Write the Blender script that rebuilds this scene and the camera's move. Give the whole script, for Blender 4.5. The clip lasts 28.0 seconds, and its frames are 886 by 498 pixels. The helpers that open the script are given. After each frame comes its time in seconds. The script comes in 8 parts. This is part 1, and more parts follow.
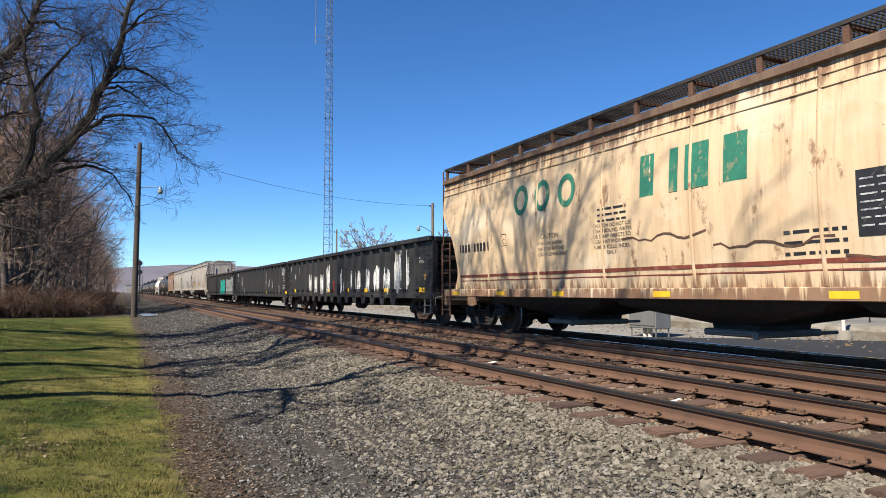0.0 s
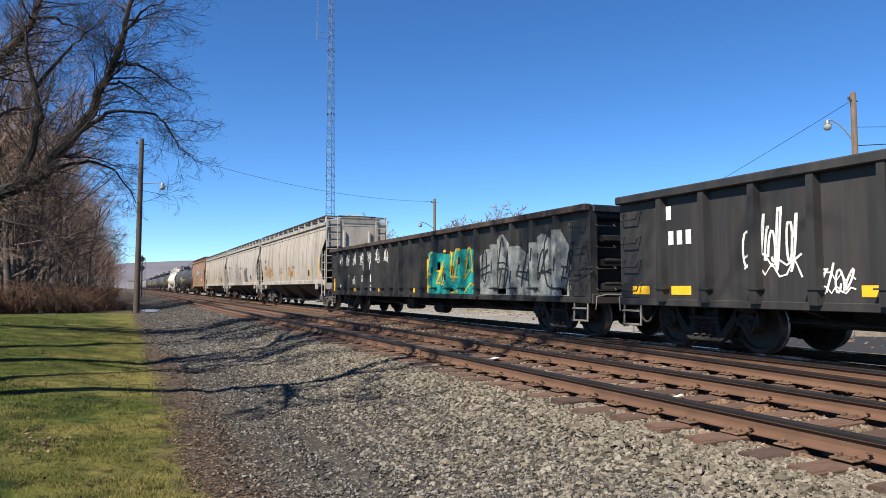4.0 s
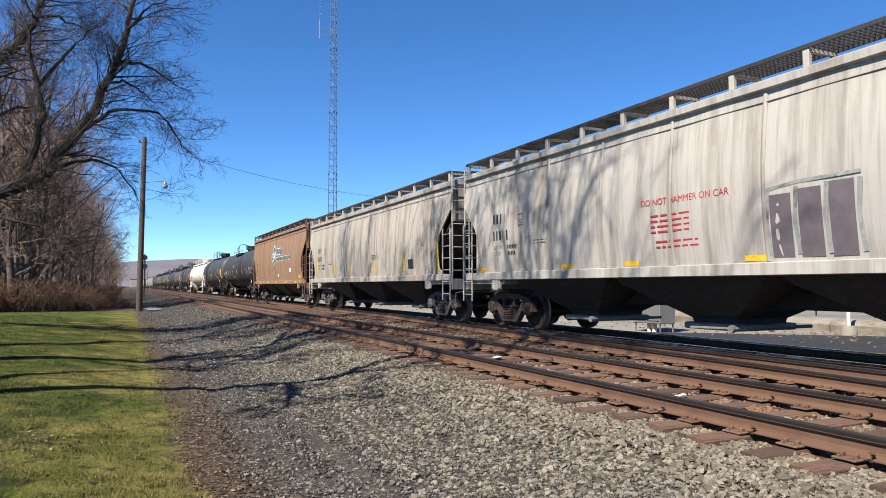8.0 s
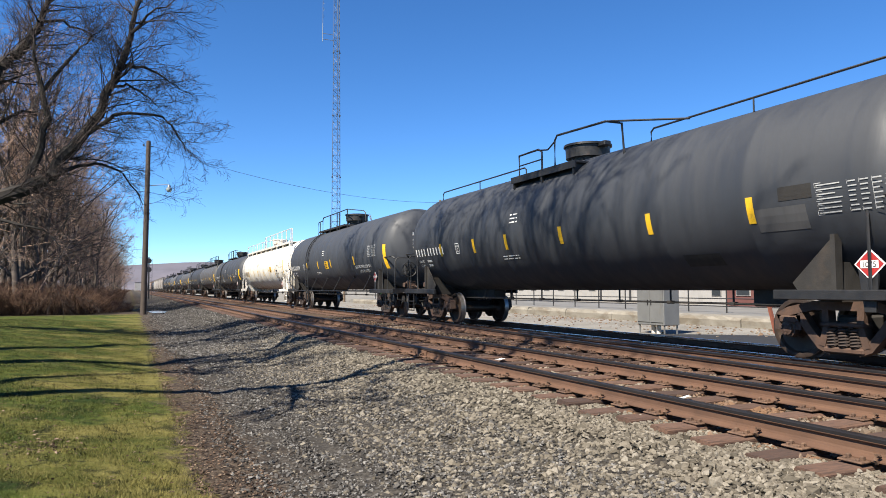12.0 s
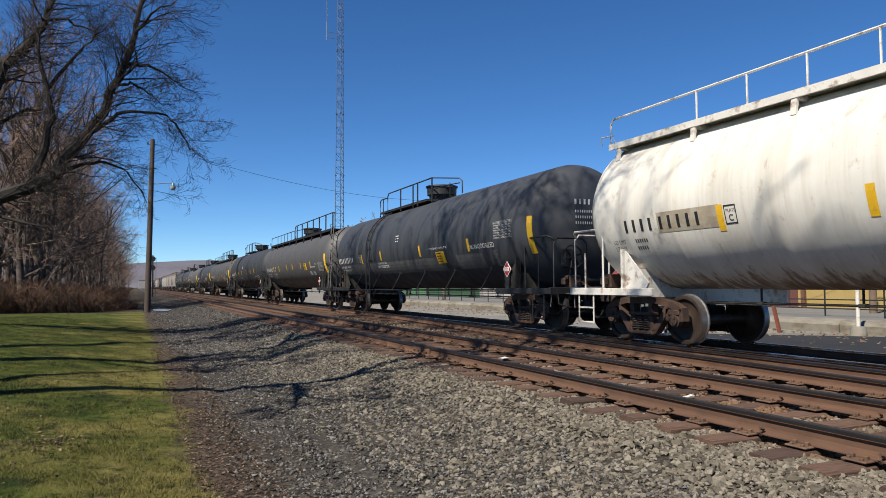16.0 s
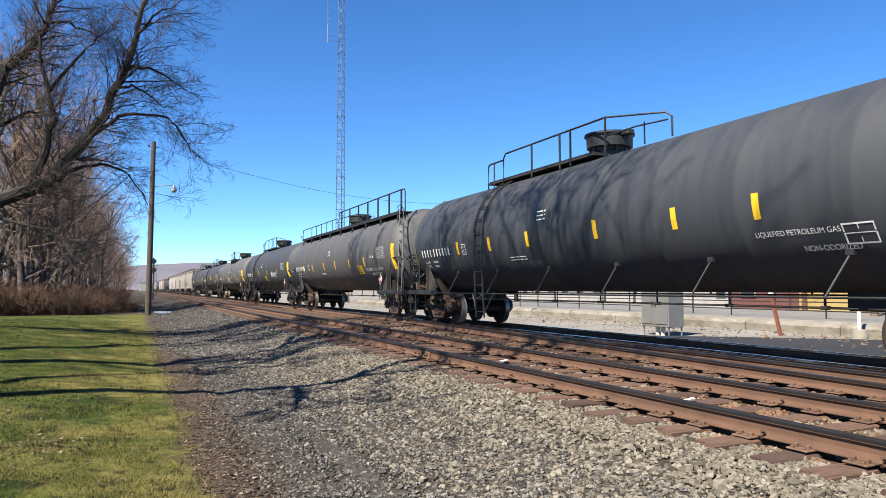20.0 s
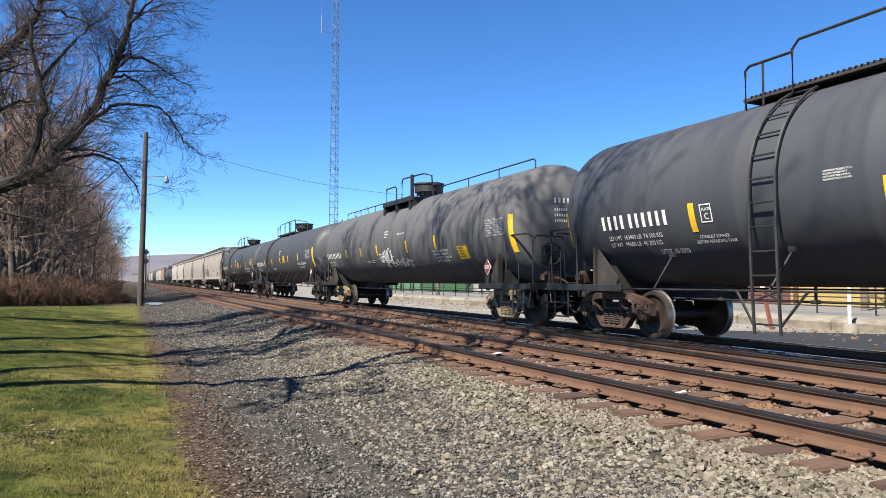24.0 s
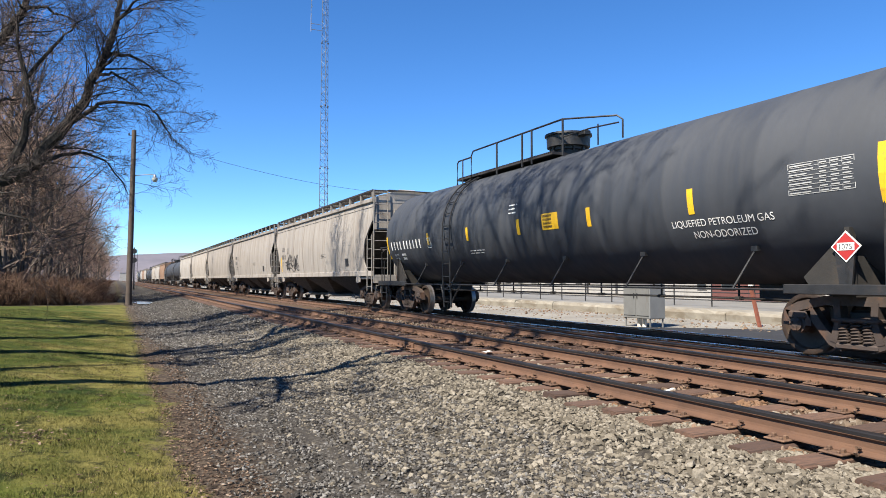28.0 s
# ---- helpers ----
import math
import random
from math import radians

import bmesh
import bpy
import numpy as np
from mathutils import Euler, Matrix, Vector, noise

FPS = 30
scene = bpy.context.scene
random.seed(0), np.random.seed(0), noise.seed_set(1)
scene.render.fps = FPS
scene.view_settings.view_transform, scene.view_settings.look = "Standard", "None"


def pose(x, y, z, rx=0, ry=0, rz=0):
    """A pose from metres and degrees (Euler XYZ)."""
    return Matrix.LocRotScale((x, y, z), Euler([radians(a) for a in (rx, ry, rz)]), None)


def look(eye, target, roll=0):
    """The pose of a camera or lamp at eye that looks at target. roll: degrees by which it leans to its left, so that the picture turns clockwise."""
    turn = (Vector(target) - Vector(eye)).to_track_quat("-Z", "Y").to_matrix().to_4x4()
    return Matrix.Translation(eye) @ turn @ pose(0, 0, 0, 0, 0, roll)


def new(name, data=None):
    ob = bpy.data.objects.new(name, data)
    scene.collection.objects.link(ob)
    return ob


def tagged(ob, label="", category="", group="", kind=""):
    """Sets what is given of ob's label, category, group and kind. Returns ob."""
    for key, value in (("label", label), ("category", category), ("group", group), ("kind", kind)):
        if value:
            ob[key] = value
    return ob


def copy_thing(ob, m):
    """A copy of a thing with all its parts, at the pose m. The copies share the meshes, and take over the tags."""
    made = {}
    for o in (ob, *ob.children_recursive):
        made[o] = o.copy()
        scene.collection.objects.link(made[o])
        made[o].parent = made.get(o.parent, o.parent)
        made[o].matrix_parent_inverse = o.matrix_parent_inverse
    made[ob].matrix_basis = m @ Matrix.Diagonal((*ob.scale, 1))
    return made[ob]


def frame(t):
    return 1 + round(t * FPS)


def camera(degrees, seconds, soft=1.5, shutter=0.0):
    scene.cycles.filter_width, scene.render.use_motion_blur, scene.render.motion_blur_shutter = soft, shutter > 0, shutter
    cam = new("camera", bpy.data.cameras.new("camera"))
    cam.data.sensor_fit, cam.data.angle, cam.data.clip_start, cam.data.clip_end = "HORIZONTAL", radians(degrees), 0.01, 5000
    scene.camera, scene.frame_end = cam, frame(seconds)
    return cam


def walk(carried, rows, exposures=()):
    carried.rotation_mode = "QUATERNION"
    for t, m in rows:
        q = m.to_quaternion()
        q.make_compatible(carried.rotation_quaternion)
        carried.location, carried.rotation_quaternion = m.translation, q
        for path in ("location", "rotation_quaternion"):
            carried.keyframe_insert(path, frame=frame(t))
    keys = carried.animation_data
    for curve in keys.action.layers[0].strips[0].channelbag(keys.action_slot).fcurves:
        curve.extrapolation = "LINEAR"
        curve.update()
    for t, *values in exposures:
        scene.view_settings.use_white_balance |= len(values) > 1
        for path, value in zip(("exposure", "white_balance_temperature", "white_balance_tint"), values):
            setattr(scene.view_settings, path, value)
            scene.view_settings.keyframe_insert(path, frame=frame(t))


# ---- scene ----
EYE = 1.28
cam = camera(65.5, 28.0, 0.9)
walk(cam, [
    (0, pose(0, 0, EYE, 93.433, 0.224, -25.034)),
    (0.5, pose(0, 0, EYE, 93.402, 0.337, -25.147)),
    (1, pose(0, 0, EYE, 93.398, 0.401, -25.060)),
    (1.5, pose(0, 0, EYE, 93.454, 0.242, -25.081)),
    (2, pose(0, 0, EYE, 93.430, 0.411, -25.198)),
    (2.5, pose(0, 0, EYE, 93.343, 0.089, -25.095)),
    (3, pose(0, 0, EYE, 93.183, 0.051, -24.958)),
    (3.5, pose(0, 0, EYE, 93.101, 0.265, -24.971)),
    (5.5, pose(0, 0, EYE, 93.112, -0.134, -24.468)),
    (6, pose(0, 0, EYE, 93.083, 0.221, -24.474)),
    (6.5, pose(0, 0, EYE, 93.002, 0.188, -24.553)),
    (7, pose(0, 0, EYE, 93.044, -0.006, -24.493)),
    (7.5, pose(0, 0, EYE, 93.017, 0.239, -24.599)),
    (8, pose(0, 0, EYE, 92.996, 0.125, -24.693)),
    (8.5, pose(0, 0, EYE, 93.034, 0.018, -24.624)),
    (9, pose(0, 0, EYE, 93.032, 0.119, -24.593)),
    (9.5, pose(0, 0, EYE, 93.039, 0.111, -24.561)),
    (10, pose(0, 0, EYE, 93.050, 0.140, -24.594)),
    (10.5, pose(0, 0, EYE, 93.057, 0.085, -24.568)),
    (11, pose(0, 0, EYE, 93.066, 0.076, -24.487)),
    (11.5, pose(0, 0, EYE, 93.030, 0.041, -24.481)),
    (12, pose(0, 0, EYE, 93.188, 0.303, -24.387)),
    (12.5, pose(0, 0, EYE, 93.611, 0.305, -24.475)),
    (14.5, pose(0, 0, EYE, 93.377, 0.114, -24.178)),
    (15, pose(0, 0, EYE, 93.176, 0.221, -24.105)),
    (15.5, pose(0, 0, EYE, 93.099, 0.231, -24.102)),
    (16, pose(0, 0, EYE, 93.068, 0.206, -24.113)),
    (16.5, pose(0, 0, EYE, 93.036, 0.057, -24.108)),
    (17, pose(0, 0, EYE, 93.052, 0.000, -24.019)),
    (17.5, pose(0, 0, EYE, 93.255, 0.295, -24.199)),
    (18, pose(0, 0, EYE, 93.562, 0.181, -24.298)),
    (18.5, pose(0, 0, EYE, 93.751, -0.094, -24.043)),
    (19, pose(0, 0, EYE, 93.608, 0.155, -23.947)),
    (19.5, pose(0, 0, EYE, 93.303, 0.249, -23.971)),
    (20, pose(0, 0, EYE, 93.283, 0.154, -24.057)),
    (20.5, pose(0, 0, EYE, 93.235, 0.188, -24.111)),
    (21, pose(0, 0, EYE, 93.178, 0.106, -24.178)),
    (21.5, pose(0, 0, EYE, 92.978, 0.358, -24.177)),
    (23.5, pose(0, 0, EYE, 92.587, -0.010, -24.477)),
    (24, pose(0, 0, EYE, 92.662, -0.117, -24.609)),
    (24.5, pose(0, 0, EYE, 92.864, -0.090, -25.083)),
    (25, pose(0, 0, EYE, 92.918, 0.016, -25.195)),
    (25.5, pose(0, 0, EYE, 92.916, 0.004, -25.407)),
    (26, pose(0, 0, EYE, 92.701, -0.189, -25.389)),
    (26.5, pose(0, 0, EYE, 92.627, -0.220, -25.337)),
    (27, pose(0, 0, EYE, 92.593, -0.063, -25.371)),
    (27.5, pose(0, 0, EYE, 92.577, -0.153, -25.486)),
    (28, pose(0, 0, EYE, 92.552, -0.030, -25.429)),
], [(0, 1.09), (3.5, 1.11), (5.5, 1.22), (7, 1.27), (9, 1.24), (12, 1.32), (14, 1.16), (15, 0.94), (15.5, 0.80), (16, 0.68), (16.5, 0.94), (17, 1.24), (18, 1.46), (21, 1.48), (24, 1.46), (25, 1.50), (28, 1.46)])

# ---- sky and sun ----
ELEV = 48.0
SUN = Vector((-0.90, -0.43, 0)).normalized() * math.cos(radians(ELEV)) + Vector((0, 0, math.sin(radians(ELEV))))
world = bpy.data.worlds.new("sky")
scene.world = world
world.use_nodes = True
sky = world.node_tree.nodes.new("ShaderNodeTexSky")
sky.sky_type, sky.sun_disc = "NISHITA", False
sky.sun_elevation, sky.sun_rotation = radians(ELEV), math.atan2(SUN.x, SUN.y)
sky.altitude, sky.air_density, sky.dust_density, sky.ozone_density = 2000, 0.85, 0.0, 2.2
tone = world.node_tree.nodes.new("ShaderNodeHueSaturation")
tone.inputs["Saturation"].default_value = 1.20
world.node_tree.links.new(sky.outputs[0], tone.inputs["Color"])
tint = world.node_tree.nodes.new("ShaderNodeMix")
tint.data_type, tint.blend_type = "RGBA", "MULTIPLY"
tint.inputs[0].default_value, tint.inputs[7].default_value = 1.0, (0.80, 1.015, 1.19, 1)
world.node_tree.links.new(tone.outputs[0], tint.inputs[6])
world.node_tree.links.new(tint.outputs[2], world.node_tree.nodes["Background"].inputs[0])
world.node_tree.nodes["Background"].inputs[1].default_value = 0.069
sun = new("sun", bpy.data.lights.new("sun", "SUN"))
sun.data.energy, sun.data.angle, sun.data.color = 5.0, radians(0.5), (1.0, 0.92, 0.79)
sun.matrix_world = look((0, 0, 50), Vector((0, 0, 50)) - SUN)


# ---- materials ----
def nodes_of(name, rough=0.6, metal=0.0):
    m = bpy.data.materials.new(name)
    m.use_nodes = True
    t = m.node_tree
    b = t.nodes["Principled BSDF"]
    b.inputs["Roughness"].default_value, b.inputs["Metallic"].default_value = rough, metal
    return m, t, b


def coords(t, scale=(1, 1, 1), kind="Object"):
    c = t.nodes.new("ShaderNodeTexCoord")
    p = t.nodes.new("ShaderNodeMapping")
    p.inputs["Scale"].default_value = scale
    t.links.new(c.outputs[kind], p.inputs["Vector"])
    return p.outputs[0]


def grain(t, vec, scale, detail=4, rough=0.6):
    n = t.nodes.new("ShaderNodeTexNoise")
    n.inputs["Scale"].default_value, n.inputs["Detail"].default_value, n.inputs["Roughness"].default_value = scale, detail, rough
    t.links.new(vec, n.inputs["Vector"])
    return n.outputs["Fac"]


def ramp(t, fac, lo, hi, a=0.0, b=1.0):
    r = t.nodes.new("ShaderNodeMapRange")
    r.inputs[1].default_value, r.inputs[2].default_value, r.inputs[3].default_value, r.inputs[4].default_value = lo, hi, a, b
    t.links.new(fac, r.inputs[0])
    return r.outputs[0]


def mixed(t, fac, a, b, mode="MIX"):
    n = t.nodes.new("ShaderNodeMix")
    n.data_type, n.blend_type = "RGBA", mode
    for sock, val in ((n.inputs[0], fac), (n.inputs[6], a), (n.inputs[7], b)):
        if isinstance(val, (int, float)):
            sock.default_value = val
        elif isinstance(val, tuple):
            sock.default_value = (*val, 1)
        else:
            t.links.new(val, sock)
    return n.outputs[2]


def bumped(t, b, height, strength=0.3, dist=0.02):
    n = t.nodes.new("ShaderNodeBump")
    n.inputs["Strength"].default_value, n.inputs["Distance"].default_value = strength, dist
    t.links.new(height, n.inputs["Height"])
    t.links.new(n.outputs[0], b.inputs["Normal"])


def surface(name, base, rough=0.65, metal=0.0, vary=0.25, scale=2.0, fine=45.0, second=None, amount=0.5, stain_scale=(1, 1, 1), stain=0.5, spread=0.12, bump=0.15):
    """A worn surface: colour that varies at two scales, stains of a second colour, and fine relief."""
    m, t, b = nodes_of(name, rough, metal)
    vec = coords(t)
    dark = tuple(c * (1 - vary) for c in base)
    lite = tuple(min(1, c * (1 + vary)) for c in base)
    col = mixed(t, ramp(t, grain(t, vec, scale), 0.3, 0.7), dark, lite)
    f = grain(t, vec, fine, 3)
    col = mixed(t, ramp(t, f, 0.3, 0.7, 0.0, 0.35), col, dark)
    if second:
        s = grain(t, coords(t, stain_scale), 1.0, 6, 0.65)
        col = mixed(t, ramp(t, s, stain, stain + spread, 0.0, amount), col, second)
    t.links.new(col, b.inputs["Base Color"])
    t.links.new(ramp(t, grain(t, vec, scale * 2.3), 0.3, 0.7, max(0.05, rough - 0.12), min(1, rough + 0.12)), b.inputs["Roughness"])
    if bump:
        bumped(t, b, f, bump)
    return m


def car_paint(name, base, streak, amount=0.6, rust=None, rust_amount=0.8, rough=0.55, drips=None, pale=None):
    """Weathered wagon paint: vertical dirt streaks, blotches, chips of rust."""
    m, t, b = nodes_of(name, rough)
    vec = coords(t)
    col = mixed(t, ramp(t, grain(t, vec, 0.9, 5), 0.3, 0.7), tuple(c * 0.92 for c in base), tuple(min(1, c * 1.07) for c in base))
    s = grain(t, coords(t, (1.0, 2.2, 0.16)), 1.6, 6, 0.6)
    col = mixed(t, ramp(t, s, 0.46, 0.68, 0.0, amount), col, streak)
    s2 = grain(t, coords(t, (1.0, 9.0, 0.35)), 1.3, 4, 0.6)
    col = mixed(t, ramp(t, s2, 0.52, 0.72, 0.0, amount * 0.6), col, streak)
    if pale:
        col = mixed(t, ramp(t, grain(t, coords(t, (1.0, 0.55, 0.9)), 0.8, 5, 0.6), 0.50, 0.66, 0.0, 0.75), col, pale)
    if drips:
        # rust that runs down from the eave and creeps up from the sill
        sep = t.nodes.new("ShaderNodeSeparateXYZ")
        t.links.new(vec, sep.inputs[0])
        run = grain(t, coords(t, (1.0, 4.5, 0.10)), 1.6, 6, 0.7)
        for z0, z1 in drips:
            fall = ramp(t, sep.outputs[2], z0, z1, 0.0, 1.0)
            n = t.nodes.new("ShaderNodeMath")
            n.operation = "ADD"
            t.links.new(run, n.inputs[0])
            t.links.new(ramp(t, fall, 0.0, 1.0, -0.30, 0.16), n.inputs[1])
            col = mixed(t, ramp(t, n.outputs[0], 0.50, 0.60, 0.0, 0.80), col, rust)
    if rust:
        r = grain(t, coords(t, (1.0, 1.0, 0.55)), 2.6, 8, 0.72)
        col = mixed(t, ramp(t, r, 0.585, 0.65, 0.0, rust_amount), col, rust)
        r3 = grain(t, coords(t, (1.0, 5.0, 0.30)), 1.5, 7, 0.7)
        col = mixed(t, ramp(t, r3, 0.55, 0.70, 0.0, rust_amount * 0.5), col, rust)
        r2 = grain(t, vec, 11.0, 5, 0.7)
        col = mixed(t, ramp(t, r2, 0.66, 0.70, 0.0, rust_amount), col, tuple(c * 0.6 for c in rust))
    t.links.new(col, b.inputs["Base Color"])
    t.links.new(ramp(t, s, 0.3, 0.7, rough - 0.1, rough + 0.2), b.inputs["Roughness"])
    bumped(t, b, grain(t, vec, 1.7, 3), 0.22, 0.03)
    return m


M = {}
M["tank_black"] = car_paint("tank_black", (0.030, 0.034, 0.042), (0.042, 0.045, 0.051), 0.22, rough=0.62)
M["tank_dark"] = car_paint("tank_dark", (0.026, 0.029, 0.035), (0.035, 0.038, 0.044), 0.20, rough=0.60)
M["tank_grey"] = car_paint("tank_grey", (0.062, 0.062, 0.064), (0.037, 0.035, 0.034), 0.45, (0.059, 0.033, 0.018), 0.25, 0.58)
M["tank_slate"] = car_paint("tank_slate", (0.070, 0.071, 0.074), (0.047, 0.047, 0.049), 0.35, rough=0.64)
M["band_grey"] = car_paint("band_grey", (0.085, 0.085, 0.086), (0.045, 0.045, 0.046), 0.5, rough=0.66)
M["tan_patch"] = surface("tan_patch", (0.296, 0.249, 0.178), 0.6, 0, 0.2, 4, 40, (0.390, 0.355, 0.296), 0.6, (3, 3, 3), 0.5)
M["tank_white"] = car_paint("tank_white", (0.60, 0.578, 0.520), (0.36, 0.300, 0.220), 0.36, (0.17, 0.092, 0.048), 0.35, 0.5, ((1.95, 1.15),))
M["hopper_grey"] = car_paint("hopper_grey", (0.322, 0.293, 0.258), (0.118, 0.096, 0.078), 0.74, (0.140, 0.082, 0.050), 0.26, 0.6)
M["hopper_pale"] = car_paint("hopper_pale", (0.325, 0.307, 0.282), (0.135, 0.110, 0.090), 0.72, (0.150, 0.088, 0.054), 0.15, 0.6)
M["hopper_dust"] = car_paint("hopper_dust", (0.25, 0.228, 0.205), (0.11, 0.092, 0.079), 0.60, (0.150, 0.088, 0.054), 0.25, 0.62)
M["hopper_cream"] = car_paint("hopper_cream", (0.52, 0.385, 0.240), (0.33, 0.195, 0.100), 0.45, (0.130, 0.054, 0.026), 0.75, 0.6, ((3.55, 4.40), (1.95, 1.15)), (0.56, 0.475, 0.355))
M["roof_rust"] = car_paint("roof_rust", (0.105, 0.062, 0.042), (0.22, 0.15, 0.095), 0.55, (0.060, 0.030, 0.020), 0.8, 0.75)
M["hopper_brown"] = car_paint("hopper_brown", (0.219, 0.134, 0.083), (0.124, 0.071, 0.045), 0.65, (0.249, 0.178, 0.124), 0.30, 0.6)
M["gondola_black"] = car_paint("gondola_black", (0.019, 0.018, 0.017), (0.039, 0.035, 0.033), 0.5, (0.054, 0.026, 0.018), 0.2, 0.5)
# dark underparts; hopper bays and slope sheets also wear it for their shade
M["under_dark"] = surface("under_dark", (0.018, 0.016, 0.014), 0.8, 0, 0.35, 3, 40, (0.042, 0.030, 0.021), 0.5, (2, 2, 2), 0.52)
M["truck_steel"] = surface("truck_steel", (0.042, 0.030, 0.025), 0.75, 0.1, 0.3, 5, 60, (0.089, 0.045, 0.026), 0.7, (3, 3, 3), 0.5)
M["truck_brown"] = surface("truck_brown", (0.068, 0.038, 0.025), 0.75, 0.1, 0.3, 5, 60, (0.030, 0.021, 0.018), 0.7, (3, 3, 3), 0.5)
M["truck_grey"] = surface("truck_grey", (0.080, 0.074, 0.071), 0.7, 0.1, 0.3, 5, 60, (0.035, 0.030, 0.026), 0.7, (3, 3, 3), 0.5)
M["truck_tan"] = surface("truck_tan", (0.213, 0.160, 0.101), 0.75, 0.1, 0.3, 5, 60, (0.077, 0.042, 0.026), 0.8, (3, 3, 3), 0.52)
M["wheel_steel"] = surface("wheel_steel", (0.059, 0.040, 0.030), 0.55, 0.5, 0.3, 4, 50, (0.030, 0.024, 0.021), 0.7, (4, 4, 4), 0.5)
M["tread"] = surface("tread", (0.28, 0.26, 0.25), 0.42, 0.9, 0.15, 6, 60, bump=0.03)
M["black_steel"] = surface("black_steel", (0.017, 0.017, 0.018), 0.55, 0.1, 0.3, 4, 60, (0.054, 0.033, 0.024), 0.4, (4, 4, 4), 0.58)
M["grey_steel"] = surface("grey_steel", (0.178, 0.166, 0.154), 0.6, 0.1, 0.25, 4, 60, (0.083, 0.054, 0.035), 0.6, (4, 4, 4), 0.55)
M["white_steel"] = surface("white_steel", (0.58, 0.555, 0.505), 0.5, 0, 0.12, 4, 60, (0.17, 0.098, 0.055), 0.8, (4, 4, 4), 0.53)
M["hopper_steel"] = surface("hopper_steel", (0.36, 0.34, 0.315), 0.55, 0.05, 0.2, 4, 60, (0.15, 0.105, 0.075), 0.7, (5, 5, 5), 0.52)
M["rim_brown"] = surface("rim_brown", (0.045, 0.028, 0.022), 0.85, 0, 0.35, 5, 60, (0.021, 0.017, 0.014), 0.6, (4, 4, 4), 0.5)
M["brown_steel"] = surface("brown_steel", (0.124, 0.059, 0.033), 0.65, 0, 0.25, 4, 60, (0.059, 0.030, 0.018), 0.6, (5, 5, 5), 0.52)
M["rust_steel"] = surface("rust_steel", (0.094, 0.045, 0.026), 0.85, 0, 0.4, 6, 60, (0.030, 0.018, 0.014), 0.7, (5, 5, 5), 0.5)
M["grate_dark"] = surface("grate_dark", (0.030, 0.026, 0.025), 0.7, 0.2, 0.3, 4, 60)
M["yellow"] = surface("yellow", (0.640, 0.376, 0.016), 0.45, 0, 0.10, 5, 70, (0.360, 0.216, 0.040), 0.5, (9, 9, 9), 0.6, 0.03)
M["white_paint"] = surface("white_paint", (0.666, 0.657, 0.630), 0.55, 0, 0.10, 6, 80, (0.315, 0.297, 0.279), 0.7, (14, 14, 14), 0.58, 0.03)
M["faded_paint"] = surface("faded_paint", (0.40, 0.40, 0.40), 0.6, 0, 0.3, 6, 80, (0.12, 0.12, 0.12), 0.8, (10, 10, 10), 0.5, 0.03)
M["table_ink"] = surface("table_ink", (0.36, 0.36, 0.355), 0.6, 0, 0.15, 6, 80, (0.16, 0.16, 0.16), 0.6, (10, 10, 10), 0.56, 0.03)
M["black_paint"] = surface("black_paint", (0.014, 0.014, 0.016), 0.55, 0, 0.2, 6, 80, (0.094, 0.089, 0.083), 0.6, (10, 10, 10), 0.6, 0.03)
M["red_paint"] = surface("red_paint", (0.320, 0.022, 0.019), 0.5, 0, 0.15, 6, 80, bump=0.03)
M["maroon_paint"] = surface("maroon_paint", (0.154, 0.035, 0.021), 0.6, 0, 0.25, 6, 80, (0.266, 0.178, 0.094), 0.6, (7, 7, 7), 0.55)
M["green_paint"] = surface("green_paint", (0.021, 0.142, 0.089), 0.6, 0, 0.2, 5, 60, (0.326, 0.237, 0.130), 0.75, (4, 6, 4), 0.56)
M["blue_paint"] = surface("blue_paint", (0.021, 0.074, 0.130), 0.55, 0, 0.15, 5, 70, (0.178, 0.130, 0.094), 0.4, (6, 6, 6), 0.6)
M["teal_paint"] = surface("teal_paint", (0.012, 0.272, 0.237), 0.5, 0, 0.15, 4, 60, (0.012, 0.059, 0.059), 0.8, (3, 3, 3), 0.6)
M["silver_paint"] = surface("silver_paint", (0.213, 0.225, 0.213), 0.5, 0.0, 0.3, 4, 60, (0.047, 0.054, 0.047), 0.8, (2.5, 2.5, 2.5), 0.52)
M["purple_paint"] = surface("purple_paint", (0.094, 0.077, 0.089), 0.6, 0, 0.2, 4, 60)
M["ochre_paint"] = surface("ochre_paint", (0.326, 0.195, 0.059), 0.6, 0, 0.2, 4, 60)
M["rod_steel"] = surface("rod_steel", (0.059, 0.056, 0.054), 0.5, 0.4, 0.2, 5, 60)


